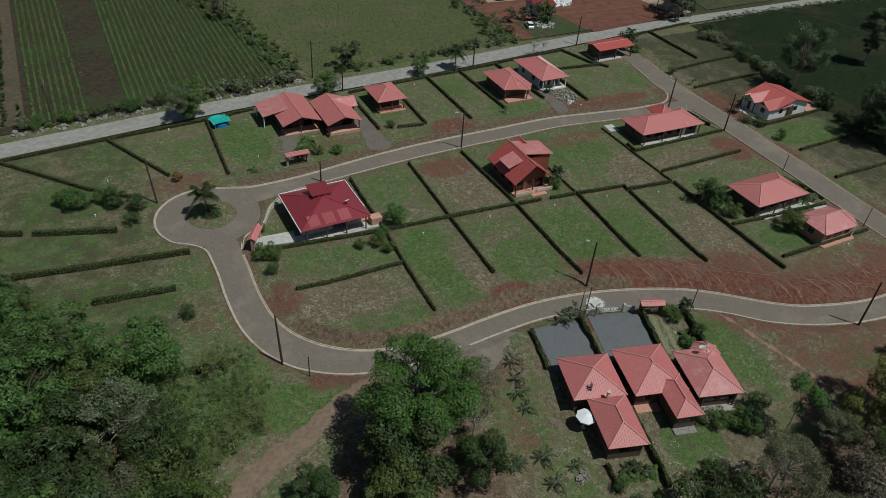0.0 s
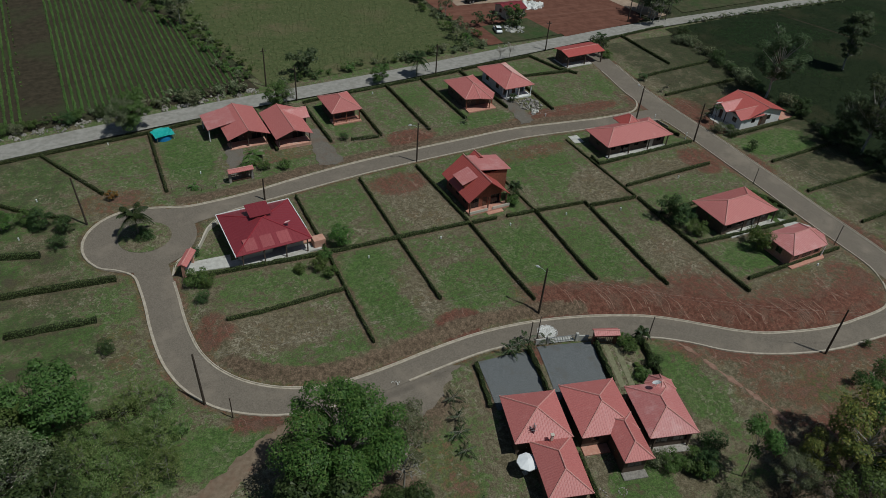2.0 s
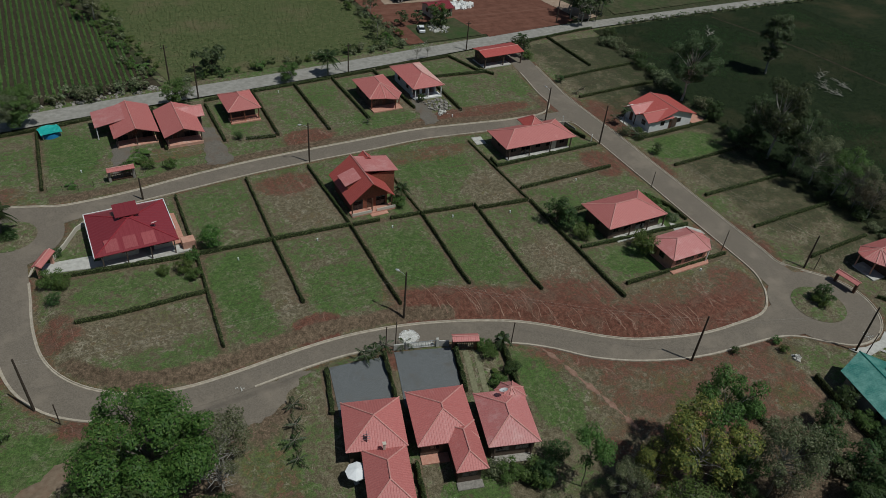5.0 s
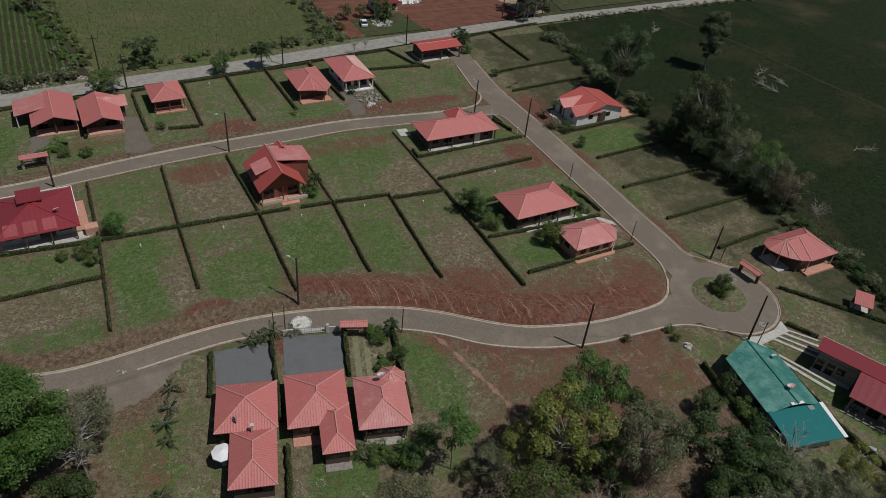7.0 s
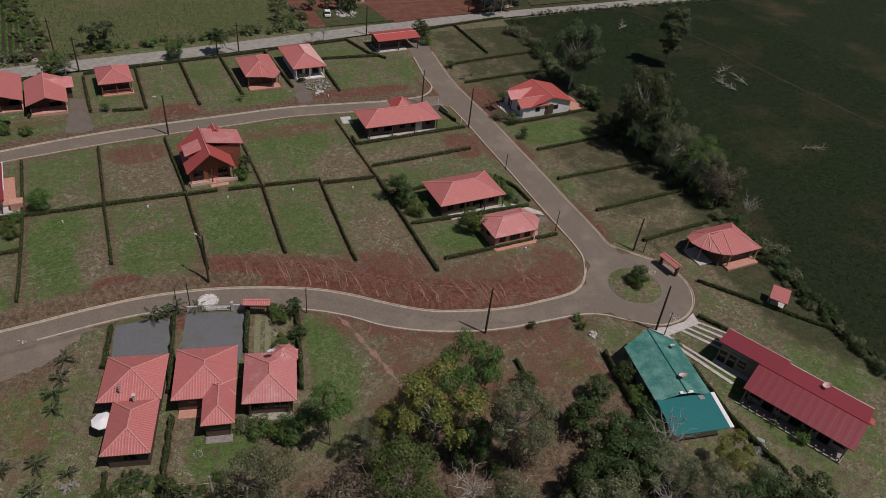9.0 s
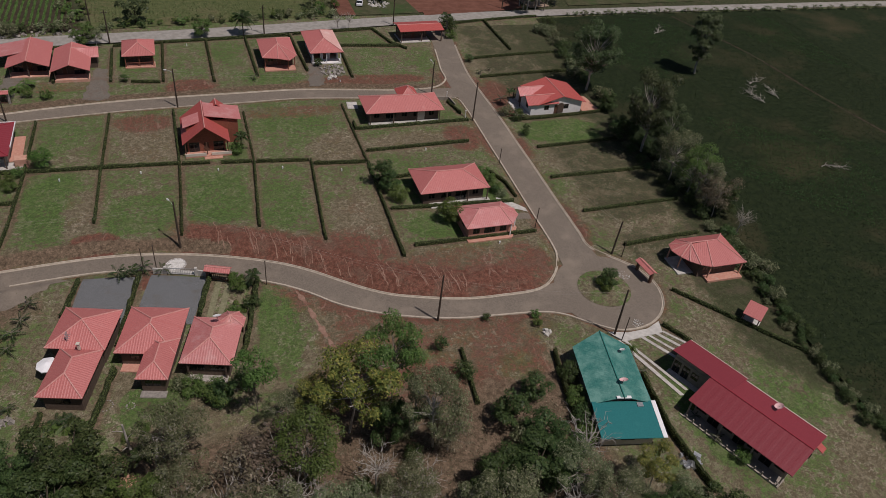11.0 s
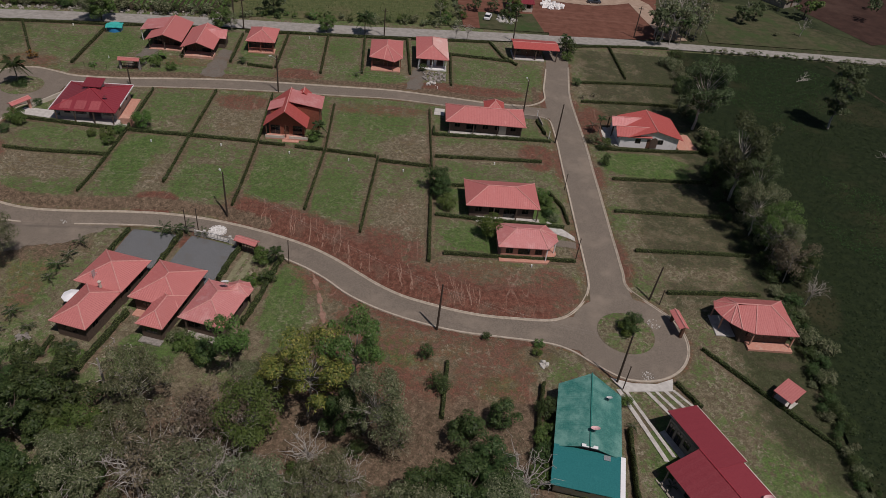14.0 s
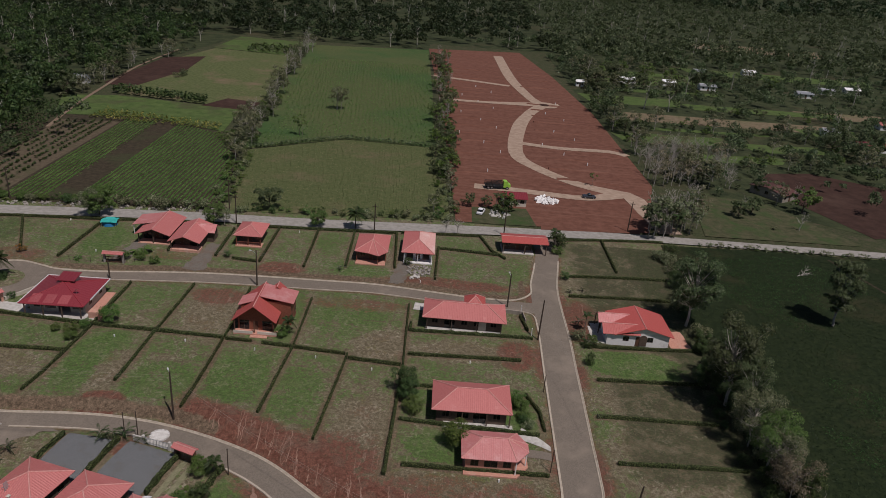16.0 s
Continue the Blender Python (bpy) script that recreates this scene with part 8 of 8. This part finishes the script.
        for a, b in zip(poly, np.roll(poly, -1, 0)):
            if (a[1] > p[1]) != (b[1] > p[1]) and p[0] < (b[0] - a[0]) * (p[1] - a[1]) / (b[1] - a[1]) + a[0]:
                inside = not inside
        if inside and all((p[0] - q[0]) ** 2 + (p[1] - q[1]) ** 2 > gap * gap for q in got):
            got.append(tuple(p))
            plant(kinds[r.integers(len(kinds))], p[0], p[1], r.uniform(s0, s1))
    return got


scatter(((-34, 86), (-22, 92), (-10, 81), (-3, 74), (-2, 64), (-3, 54), (-1, 46), (-6, 42), (-34, 52)), 32, ["dark", "dense", "dark", "grey", "dense", "dark"], 4.4, 0.7, 1.1, 5)
scatter(((-2, 67), (4, 69), (9.5, 70.5), (11, 65), (7.5, 57.5), (2, 55), (-3, 57)), 24, ["sapling"], 2.2, 0.6, 1.0, 6)
scatter(((-28, 88), (-18, 91), (-14, 84), (-20, 80)), 5, ["dark", "dense"], 3.5, 0.5, 0.8, 7)
scatter(((36, 22), (58, 18), (80, 12), (118, 6), (118, -2), (60, 6), (50, 8), (58, 16)), 24, ["dark", "grey", "sparse", "bare", "grey", "bare", "bare", "dark"], 4.0, 0.6, 0.95, 8)
scatter(((36, 22), (56, 18), (58, 4), (40, 2)), 10, ["dark", "dense", "dark", "darkshrub"], 3.6, 0.6, 0.9, 38)
scatter(((58, 20), (80, 18), (96, 16), (96, 9), (60, 10)), 14, ["scrub", "darkshrub", "shrub", "scrub", "bare"], 2.8, 0.35, 0.8, 9)
scatter(((82, 36), (92, 33), (93, 20), (84, 18)), 6, ["scrub", "darkshrub"], 3, 0.4, 0.8, 10)
scatter(((152.5, 100), (156, 100), (157, 60), (154, 50), (151.5, 56), (151, 80)), 26, ["darkshrub", "darkshrub", "scrub"], 2.0, 0.4, 0.9, 11)
scatter(((158, 150), (162, 150), (158, 112), (155.5, 112)), 22, ["scrub", "darkshrub", "scrub", "small_palm"], 1.6, 0.6, 1.1, 12)
scatter(((152.5, 54), (155.5, 54), (154, 38), (152, 20), (151.2, 2), (148.8, 2), (149.4, 22), (150.6, 36)), 60, ["darkshrub", "darkshrub", "scrub"], 1.1, 0.25, 0.6, 13)
# along the country road
scatter(((-16, 146.5), (43, 152), (42, 154.5), (-16, 150)), 34, ["scrub", "shrub", "darkshrub", "banana", "scrub"], 1.5, 0.5, 0.9, 14)
scatter(((46, 152), (104, 158), (104, 160), (46, 155)), 30, ["scrub", "shrub", "darkshrub"], 1.6, 0.4, 0.8, 15)
scatter(((38, 156), (45, 156), (38, 200), (24, 228), (18, 226), (32, 196)), 60, ["scrub", "shrub", "banana", "shrub", "banana", "shrub"], 1.6, 0.45, 0.85, 16)
scatter(((29, 205), (35, 210), (31, 262), (22, 330), (16, 330), (24, 262)), 44, ["roundark", "round", "grey", "roundark", "bare", "bare"], 2.6, 0.6, 1.0, 17)
scatter(((16, 330), (22, 330), (14, 440), (7, 440)), 26, ["bare_tall", "grey", "bare", "roundark"], 3.4, 0.6, 1.0, 41)
scatter(((-56, 255), (-46, 255), (-54, 330), (-44, 400), (-52, 400), (-62, 330)), 34, ["roundark", "scrub", "dark", "grey", "bare"], 2.8, 0.5, 0.9, 42)
scatter(((-33, 312), (-25, 312), (-25, 324), (-33, 324)), 5, ["roundark", "scrub"], 2.4, 0.5, 0.8, 43)
scatter(((99, 160), (106, 162), (105, 196), (99, 196)), 22, ["scrub", "grey", "shrub", "round", "scrub"], 2.2, 0.4, 0.7, 18)
scatter(((98, 196), (105, 196), (103, 262), (96, 262)), 30, ["roundark", "round", "roundark"], 2.2, 0.8, 1.35, 44)
scatter(((97, 250), (104, 250), (96, 440), (88, 440)), 30, ["dark", "grey", "bare_tall", "dense"], 4, 0.5, 0.8, 19)
scatter(((160, 168), (168, 170), (176, 200), (186, 196), (178, 166)), 10, ["grey", "bare_tall", "sparse", "bare"], 3, 0.5, 0.75, 20)
scatter(((162, 162), (172, 163), (172, 168), (163, 168)), 12, ["bare_tall", "grey", "bare_tall", "royal", "grey"], 1.8, 0.6, 0.9, 21)
scatter(((170, 205), (200, 206), (206, 250), (174, 256)), 64, ["bare_tall", "bare", "bare", "sparse", "bare_tall", "grey"], 2.8, 0.6, 0.95, 22)
scatter(((176, 166), (222, 166), (222, 200), (206, 230), (186, 210)), 16, ["roundark", "dark", "scrub", "bare", "grey"], 5, 0.4, 0.7, 23)
for x, y, k, s in ((47, 231.4, "slender", 1.05), (48.2, 231, "slender", 0.8), (34, 196, "grey", 0.9), (54.0, 275, "bare_tall", 0.8), (55.2, 276, "grey", 0.85), (53.2, 276.4, "grey", 0.7), (120, 171, "dense", 0.5), (117, 169.5, "royal", 0.6), (119, 168, "darkshrub", 1.3), (121.5, 170, "roundark", 0.9), (114.5, 172, "roundark", 0.9), (150, 200, "slender", 0.6), (215, 190, "dense", 0.8), (109, 172, "roundark", 1.0), (160, 163.5, "bare_tall", 0.95), (161.6, 165.4, "grey", 0.9), (163.4, 163.6, "grey", 0.85), (165.2, 166.4, "bare_tall", 1.0), (166.4, 163.4, "grey", 0.75), (162.8, 168.4, "bare", 1.1), (167.5, 168.5, "bare_tall", 0.9), (158.5, 157.5, "bare_tall", 0.7), (160, 158, "tall", 0.6), (163, 158.6, "bare_tall", 0.75), (166, 159.4, "royal", 0.9)):
    plant(k, x, y, s)
for k in range(52):
    plant("scrub" if k % 3 else "darkshrub", 172 + k * 2.6 + 0.7 * math.sin(k * 3.1), 155.4 + 0.4 * math.sin(k * 1.7) + k * 0.02, 0.32 + 0.22 * abs(math.sin(k * 2.3)))
for x0, x1, y0, y1, n, kinds, seed in ((172, 182, 256, 440, 44, ["roundark", "grey", "dark", "scrub", "round"], 31), (176, 268, 284, 298, 26, ["roundark", "scrub", "round", "grey"], 32), (176, 262, 364, 384, 26, ["roundark", "round", "dark", "grey"], 33), (216, 300, 326, 342, 18, ["roundark", "round", "scrub"], 34), (176, 300, 404, 428, 34, ["dark", "grey", "roundark", "dense"], 35), (200, 300, 236, 262, 26, ["roundark", "round", "scrub", "grey"], 36), (262, 340, 262, 300, 22, ["roundark", "round", "royal", "dark"], 37)):
    scatter(((x0, y0), (x1, y0), (x1, y1), (x0, y1)), n, kinds, 3.0, 0.55, 1.0, seed)

# distant trees past counting, joined by what they are made of
joined = {}
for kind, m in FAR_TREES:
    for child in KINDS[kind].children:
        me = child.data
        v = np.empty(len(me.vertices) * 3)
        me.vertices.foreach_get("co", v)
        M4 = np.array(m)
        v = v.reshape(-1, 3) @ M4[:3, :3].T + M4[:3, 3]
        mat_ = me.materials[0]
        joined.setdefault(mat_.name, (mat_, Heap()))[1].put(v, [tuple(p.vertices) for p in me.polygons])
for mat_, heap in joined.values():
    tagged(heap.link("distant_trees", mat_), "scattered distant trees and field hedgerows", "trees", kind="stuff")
for k, ob in KINDS.items():
    if PLACED[k] == 0:
        for o in [*ob.children_recursive, ob]:
            bpy.data.objects.remove(o)


# ---- stuff: woods, crops and grass nobody could count ----
def inside(poly, x, y):
    poly = np.asarray(poly, float)
    ok = np.zeros(np.shape(x), bool)
    for a, b in zip(poly, np.roll(poly, -1, 0)):
        cross = (a[1] > y) != (b[1] > y)
        ok ^= cross & (x < (b[0] - a[0]) * (y - a[1]) / (b[1] - a[1] + 1e-12) + a[0])
    return ok


def woods(name, xy, r, h, leaf, size, per, seed, label):
    """Many trees as one mesh: each a few lobes of leaf clumps."""
    g = np.random.default_rng(seed)
    n = len(xy)
    lobes = 5
    pos, nor, sz = [], [], []
    for k in range(lobes):
        a = g.uniform(0, 6.28, n)
        q = r * g.uniform(0.1, 0.65, n)
        c = np.stack([xy[:, 0] + q * np.cos(a), xy[:, 1] + q * np.sin(a), h * g.uniform(0.45, 0.85, n)], 1)
        m = int(per * 1.5) // lobes
        d = g.normal(size=(n, m, 3))
        d /= np.linalg.norm(d, axis=2, keepdims=True)
        d[..., 2] = np.abs(d[..., 2]) * 1.0 - 0.15
        p = c[:, None] + d * (r * 0.55)[:, None, None] * g.uniform(0.6, 1.1, (n, m, 1))
        pos.append(p.reshape(-1, 3))
        nn = d.reshape(-1, 3) + g.normal(0, 0.45, (n * m, 3))
        nor.append(nn / np.linalg.norm(nn, axis=1)[:, None])
    P, N = np.vstack(pos), np.vstack(nor)
    heap = Heap()
    heap.tris(blades(g, P, N, size * 0.8, size * 0.5, 0.1))
    ob = heap.link(name, leaf)
    return tagged(ob, label, "woods", kind="stuff")


def pick(n, x0, x1, y0, y1, seed, keep=lambda x, y: np.ones_like(x, bool)):
    g = np.random.default_rng(seed)
    x, y = g.uniform(x0, x1, n), y0 + (y1 - y0) * g.random(n) ** 1.4
    k = keep(x, y)
    return np.stack([x[k], y[k]], 1)


OPEN_LAND = [((-64, 230), (-10, 226), (36, 200), (46, 150), (106, 150), (170, 158), (178, 205), (168, 300), (162, 495), (84, 495), (84, 462), (-40, 458), (-58, 360), (-56, 285))]
CLEAR = [(174, 262, 215, 282), (182, 302, 284, 324), (172, 335, 218, 362), (185, 396, 246, 446), (228, 262, 262, 280), (286, 340, 330, 362), (190, 372, 250, 388), (300, 590, 420, 640), (218, 168, 265, 232), (170, 150, 225, 205), (268, 296, 290, 318), (170, 203, 208, 256), (184, 286, 250, 296), (225, 338, 300, 356), (258, 452, 380, 482), (196, 240, 232, 256)]


def woodland(x, y):
    ok = ~inside(OPEN_LAND[0], x, y)
    g = np.random.default_rng(5)
    for x0, y0, x1, y1 in CLEAR:
        ok &= ~((x > x0 - 3) & (x < x1 + 3) & (y > y0 - 2) & (y < y1 + 2) & (g.random(len(x)) > 0.06))
    return ok & ((y > 250) | (x < -28) | (x > 170)) & ~((x < -10) & (y < 150)) & ~((x < 60) & (y < 190 - 0.75 * (x + 100)) & (x > -130))


# leaf colours hold the light: cloud shade in the west, haze in the east
for k, (leaf, east, lab) in enumerate(((LEAF_CLOUD_SHADED, LEAF_EAST, "green woodland canopy with painted cloud shade and haze"), (LEAF_CLOUD_SHADED, LEAF_ROW, "mixed green woodland canopy with painted cloud shade"), (LEAF_CLOUD_SHADED, LEAF_EAST, "dull woodland canopy with painted cloud shade and haze"))):
    g = np.random.default_rng(100 + k)
    near = pick(500, -30, 420, 170, 520, 200 + k, woodland)
    woods("woodland", near, g.uniform(2.2, 5.2, len(near)), g.uniform(4, 12, len(near)), east, 0.7, 110, 300 + k, lab)
    for a, b, m in ((-500, 168, leaf), (168, 800, east)):
        mid_ = pick(1500, -500, 800, 455, 1100, 400 + k, lambda x, y: woodland(x, y) & (x >= a) & (x < b))
        woods("woodland", mid_, g.uniform(3, 7, len(mid_)), g.uniform(7, 16, len(mid_)), m, 1.35, 44, 500 + k, lab)
    west = pick(560, -230, -30, 168, 470, 800 + k, lambda x, y: (x < -32 - 0.27 * np.clip(y - 170, 0, 85) - 3 * (y > 255)) & (x < -34 - 1.2 * np.maximum(0, 200 - y)))
    woods("woodland", west, g.uniform(2.5, 5.0, len(west)), g.uniform(6, 13, len(west)), (LEAF_CLOUD_SHADED, LEAF_DARK, LEAF_DARK)[k], 0.9, 70, 850 + k, lab)
    fars = pick(900, -900, 1500, 1000, 2600, 600 + k)
    woods("woodland", fars, g.uniform(6, 14, len(fars)), g.uniform(9, 18, len(fars)), leaf, 2.8, 34, 700 + k, lab)
bush = np.vstack([pick(520, 168, 300, 200, 300, 950, woodland), pick(700, 168, 440, 280, 470, 951, woodland)])
g = np.random.default_rng(952)
woods("shrubland", bush, g.uniform(1.2, 3.2, len(bush)), g.uniform(2.0, 5.0, len(bush)), LEAF_EAST, 0.55, 50, 953, "dense grey-green bushes between far meadows")
trunks = Heap()
for x, y in pick(420, -220, 700, 200, 900, 900, woodland):
    hgt = rng.uniform(7, 15)
    trunks.tube([(x, y, 0), (x + rng.normal(0, .4), y, hgt * .5), (x + rng.normal(0, .9), y + rng.normal(0, .6), hgt)], [0.28, 0.2, 0.06], 4)
    for _ in range(4):
        a, z0 = rng.uniform(0, 6.28), hgt * rng.uniform(.5, .9)
        trunks.tube([(x, y, z0), (x + 1.1 * math.cos(a), y + 1.1 * math.sin(a), z0 + 1), (x + 2 * math.cos(a), y + 2 * math.sin(a), z0 + 2.6)], [0.1, 0.07, 0.03], 3)
tagged(trunks.link("bare_trunks", BARK_PALE), "pale bare trunks standing in the far woods", "woods", kind="stuff")


def floor_sheet(points, z, label):
    bm = bmesh.new()
    f = bm.faces.new([bm.verts.new((*p, z)) for p in points])
    bm.normal_update()
    if f.normal.z < 0:
        f.normal_flip()
    tagged(part("woodland_floor", bm, SHADED_WOODS_FLOOR), label, "ground", kind="structure")


# sheets below the far trees, shade already in their colour
floor_sheet(((-3000, 455), (84, 460), (84, 492), (165, 495), (168, 300), (176, 208), (240, 166), (3000, 170), (3000, 4400), (-3000, 4400)), 0.06, "woodland floor with shade painted into its colour")
floor_sheet(((-3000, 454), (-38, 454), (-50, 360), (-62, 290), (-47, 250), (-36, 205), (-30, 172), (-60, 160), (-3000, 160)), 0.065, "woodland floor with shade painted into its colour")


def rows(name, poly, spacing, step, angle, leaf, size, label, seed, z=0.13, tall=0.25, keep=None, per=3, ridge=0.0):
    """Plants in drilled rows over a field."""
    g = np.random.default_rng(seed)
    poly = np.asarray(poly, float)
    c, s = math.cos(radians(angle)), math.sin(radians(angle))
    u = poly @ np.array([c, s])
    w = poly @ np.array([-s, c])
    U, W = np.meshgrid(np.arange(u.min(), u.max(), step), np.arange(w.min(), w.max(), spacing))
    U = U + g.normal(0, step * 0.2, U.shape)
    W = W + g.normal(0, spacing * 0.05, W.shape)
    x, y = (U * c - W * s).ravel(), (U * s + W * c).ravel()
    k = inside(poly, x, y) & (g.random(len(x)) > 0.1)
    if keep is not None:
        k &= keep(x, y)
    x, y = np.repeat(x[k], per), np.repeat(y[k], per)
    n = len(x)
    p = np.stack([x + g.normal(0, size * 0.3, n), y + g.normal(0, size * 0.45, n), z + tall * g.uniform(0.4, 1.1, n)], 1)
    nn = np.stack([g.normal(0, 0.6, n), g.normal(0, 0.6, n), np.ones(n)], 1)
    nn /= np.linalg.norm(nn, axis=1)[:, None]
    heap = Heap()
    heap.tris(blades(g, p, nn, size, size * 0.55, size * 0.15))
    ob = tagged(heap.link(name, leaf), label, "crop", kind="stuff")
    if ridge:
        # the closed lower growth of each row
        core = Heap()
        for wv in np.arange(w.min(), w.max(), spacing):
            uu = np.arange(u.min(), u.max(), 1.1)
            px, py = uu * c - wv * s, uu * s + wv * c
            uu = uu[inside(poly, px, py)]
            if len(uu) < 3:
                continue
            k, q = len(uu), np.array([(-1, 0), (-0.7, 0.75), (0, 1), (0.7, 0.75), (1, 0)])
            off = q[None, :, 0] * ridge / 2 * g.uniform(0.7, 1.25, (k, 1)) + g.normal(0, 0.05, (k, 5))
            hh = q[None, :, 1] * tall * 1.1 * g.uniform(0.5, 1.2, (k, 1))
            W2 = wv + off
            v = np.stack([uu[:, None] * c - W2 * s, uu[:, None] * s + W2 * c, z + hh - 0.02], -1).reshape(-1, 3)
            core.put(v, [(i * 5 + j, (i + 1) * 5 + j, (i + 1) * 5 + j + 1, i * 5 + j + 1) for i in range(k - 1) for j in range(4)])
        core.link("row_growth", CROP_CORE, ob)
    return ob


rows("crop_rows", ((-14, 149), (-3.2, 150.5), (-6, 234), (-17, 234)), 1.35, 0.3, 92, CROP_BLADES, 0.25, "rows of young green vegetable plants", 1, per=6, ridge=0.5)
rows("crop_rows", ((4.2, 152), (42, 157), (33, 198), (19, 224), (2.5, 233)), 1.35, 0.32, 91, CROP_BLADES, 0.25, "rows of green crop", 2, per=7, ridge=0.55)
rows("crop_rows", ((-30, 148.5), (-16.5, 149.5), (-19, 228), (-38, 226)), 2.8, 1.6, 91, LEAF_DARK, 0.5, "rows of spaced dark bushes", 3, tall=0.6, per=9)
rows("crop_rows", ((-110, 142), (-30.5, 148), (-34, 205), (-50, 250), (-110, 240)), 2.6, 1.0, 91, LEAF_DARK, 0.5, "close rows of tall dark green shrubs", 9, tall=1.5, per=7)
rows("crop_rows", ((46, 155), (103, 161), (100, 205), (98, 228), (64, 229.5), (34, 207)), 1.2, 0.8, 4, GRASS_BLADES, 0.24, "low ripening crop", 4, tall=0.2)
rows("crop_rows", ((33, 209), (64, 232), (98, 230.5), (92, 330), (86, 400), (20, 400), (25, 300), (35, 262)), 2.4, 1.6, 6, CROP_BLADES, 0.4, "young green crop", 5, tall=0.3)
rows("crop_rows", ((-42, 271), (2, 263), (2, 270), (-40, 280)), 2.6, 1.6, 170, LEAF_DARK, 0.8, "dark row of tall crop", 6, tall=2.8, per=14)
rows("crop_rows", ((34, 208), (64, 230.5), (99, 229), (99, 231.5), (64, 233), (32, 210)), 1.0, 0.8, 5, LEAF_EAST, 0.5, "strip of tall growth between two crops", 10, tall=1.2, per=5)
rows("crop_rows", ((-30, 230), (18, 228), (17, 236), (-30, 244)), 1.6, 1.2, 175, LEAF_YELLOW, 0.5, "yellow-green crop strip", 7, tall=1.2, per=6)
rows("crop_rows", ((-20, 398), (12, 398), (12, 425), (-20, 425)), 3, 2, 5, LEAF_DARK, 1.1, "dark green crop block", 8, tall=1.8, per=4)


def tufts(name, n, x0, x1, y0, y1, leaf, size, tall, seed, label, keep, z=None):
    g = np.random.default_rng(seed)
    x, y = g.uniform(x0, x1, n), g.uniform(y0, y1, n)
    k = keep(x, y)
    x, y = x[k], y[k]
    zz = ground_z(x, y) if z is None else np.full(len(x), z)
    m = len(x)
    p = np.stack([x, y, zz + tall * 0.4 * g.uniform(0.3, 1.2, m)], 1)
    nn = np.stack([g.normal(0, 0.5, m), g.normal(0, 0.5, m), np.full(m, 1.0)], 1)
    nn /= np.linalg.norm(nn, axis=1)[:, None]
    heap = Heap()
    heap.tris(blades(g, p, nn, size, size * 0.45, 0.0))
    return tagged(heap.link(name, leaf), label, "grass", kind="stuff")


ROOFS = [(o.matrix_basis.translation.x, o.matrix_basis.translation.y) for o in scene.objects if o.name.startswith("house")]


def lawn(x, y):
    ok = road_gap(x, y) > 0.9
    for hx, hy in ROOFS:
        ok &= np.hypot(x - hx, y - hy) > 5.5
    ok &= ~((x > 46.5) & (x < 67) & (y > 50) & (y < 61))
    r, l, d = cover(x, y)
    g = np.random.default_rng(9)
    return ok & (g.random(len(x)) > r * 1.3) & (y < 150 + 0.06 * x) & (x < 162 - 0.05 * y)


tufts("lawn_tufts", 120000, -40, 162, 22, 152, GRASS_BLADES, 0.11, 0.1, 21, "short mixed green and straw grass", lawn)
tufts("pasture_tufts", 70000, 152, 245, 0, 155, PASTURE_BLADES, 0.22, 0.14, 22, "rough tall pasture grass", lambda x, y: (x > np.interp(y, [0, 22, 38, 60, 100, 122, 155], [150.6, 151.2, 152.5, 154.5, 155.5, 159, 161.5])) & (y < 154), z=0.12)
tufts("pasture_tufts", 90000, 152, 240, 0, 152, PASTURE_GREEN, 0.18, 0.16, 25, "lusher green patches in the pasture", lambda x, y: (x > np.interp(y, [0, 38, 60, 100, 150], [152.5, 154, 156, 157.5, 163])) & (np.sin(x * 0.11 + 0.6 * np.sin(y * 0.07)) + np.sin(y * 0.093 + 1.3) + 0.6 * np.sin(x * 0.31 + y * 0.24) > 0.75), z=0.14)
tufts("undergrowth", 11000, 48, 122, 4, 34, LEAF_DRY, 0.16, 0.4, 23, "low undergrowth beneath the trees", lambda x, y: (y < 30 - 0.08 * (x - 60)) & ~((x > 109) & (y > 12)))
tufts("undergrowth", 18000, -36, 20, 34, 92, LEAF, 0.2, 0.6, 24, "low undergrowth beneath the trees", lambda x, y: (y + 0.9 * x < 72) & (x < -2))
for k, (x, y, r) in enumerate(((200, 107, 30), (197.5, 97, 100), (196, 101, 60), (191, 69, -20), (192, 140, 40), (203, 99, 80))):
    b = Heap()
    g = np.random.default_rng(60 + k)
    spine = np.stack([np.linspace(0, 5.5, 7), np.cumsum(g.normal(0, 0.25, 7)), 0.25 + 0.2 * np.abs(g.normal(0, 1, 7))], 1)
    b.tube(spine, np.linspace(0.11, 0.03, 7), 5)
    for _ in range(16):
        q = spine[g.integers(1, 7)]
        a = g.choice([-1, 1]) * g.uniform(0.35, 1.1)
        e = q + np.array([math.cos(a), math.sin(a), g.uniform(-0.1, 0.35)]) * g.uniform(0.9, 2.6)
        e[2] = max(e[2], 0.1)
        limb(b, q, e, 0.05, 0.015, g, 0.16, 4, 4)
        limb(b, (q + e) / 2, (q + e) / 2 + np.array([g.uniform(-0.8, 0.8), g.uniform(-0.8, 0.8), g.uniform(0, 0.4)]), 0.03, 0.012, g, 0.2, 3, 3)
    ob = b.link("fallen_branch", BARK_PALE)
    ob.matrix_basis = pose(x, y, 0.12, 0, 0, r)
    tagged(ob, "grey fallen branches in the pasture", "branch", group="fallen branches")
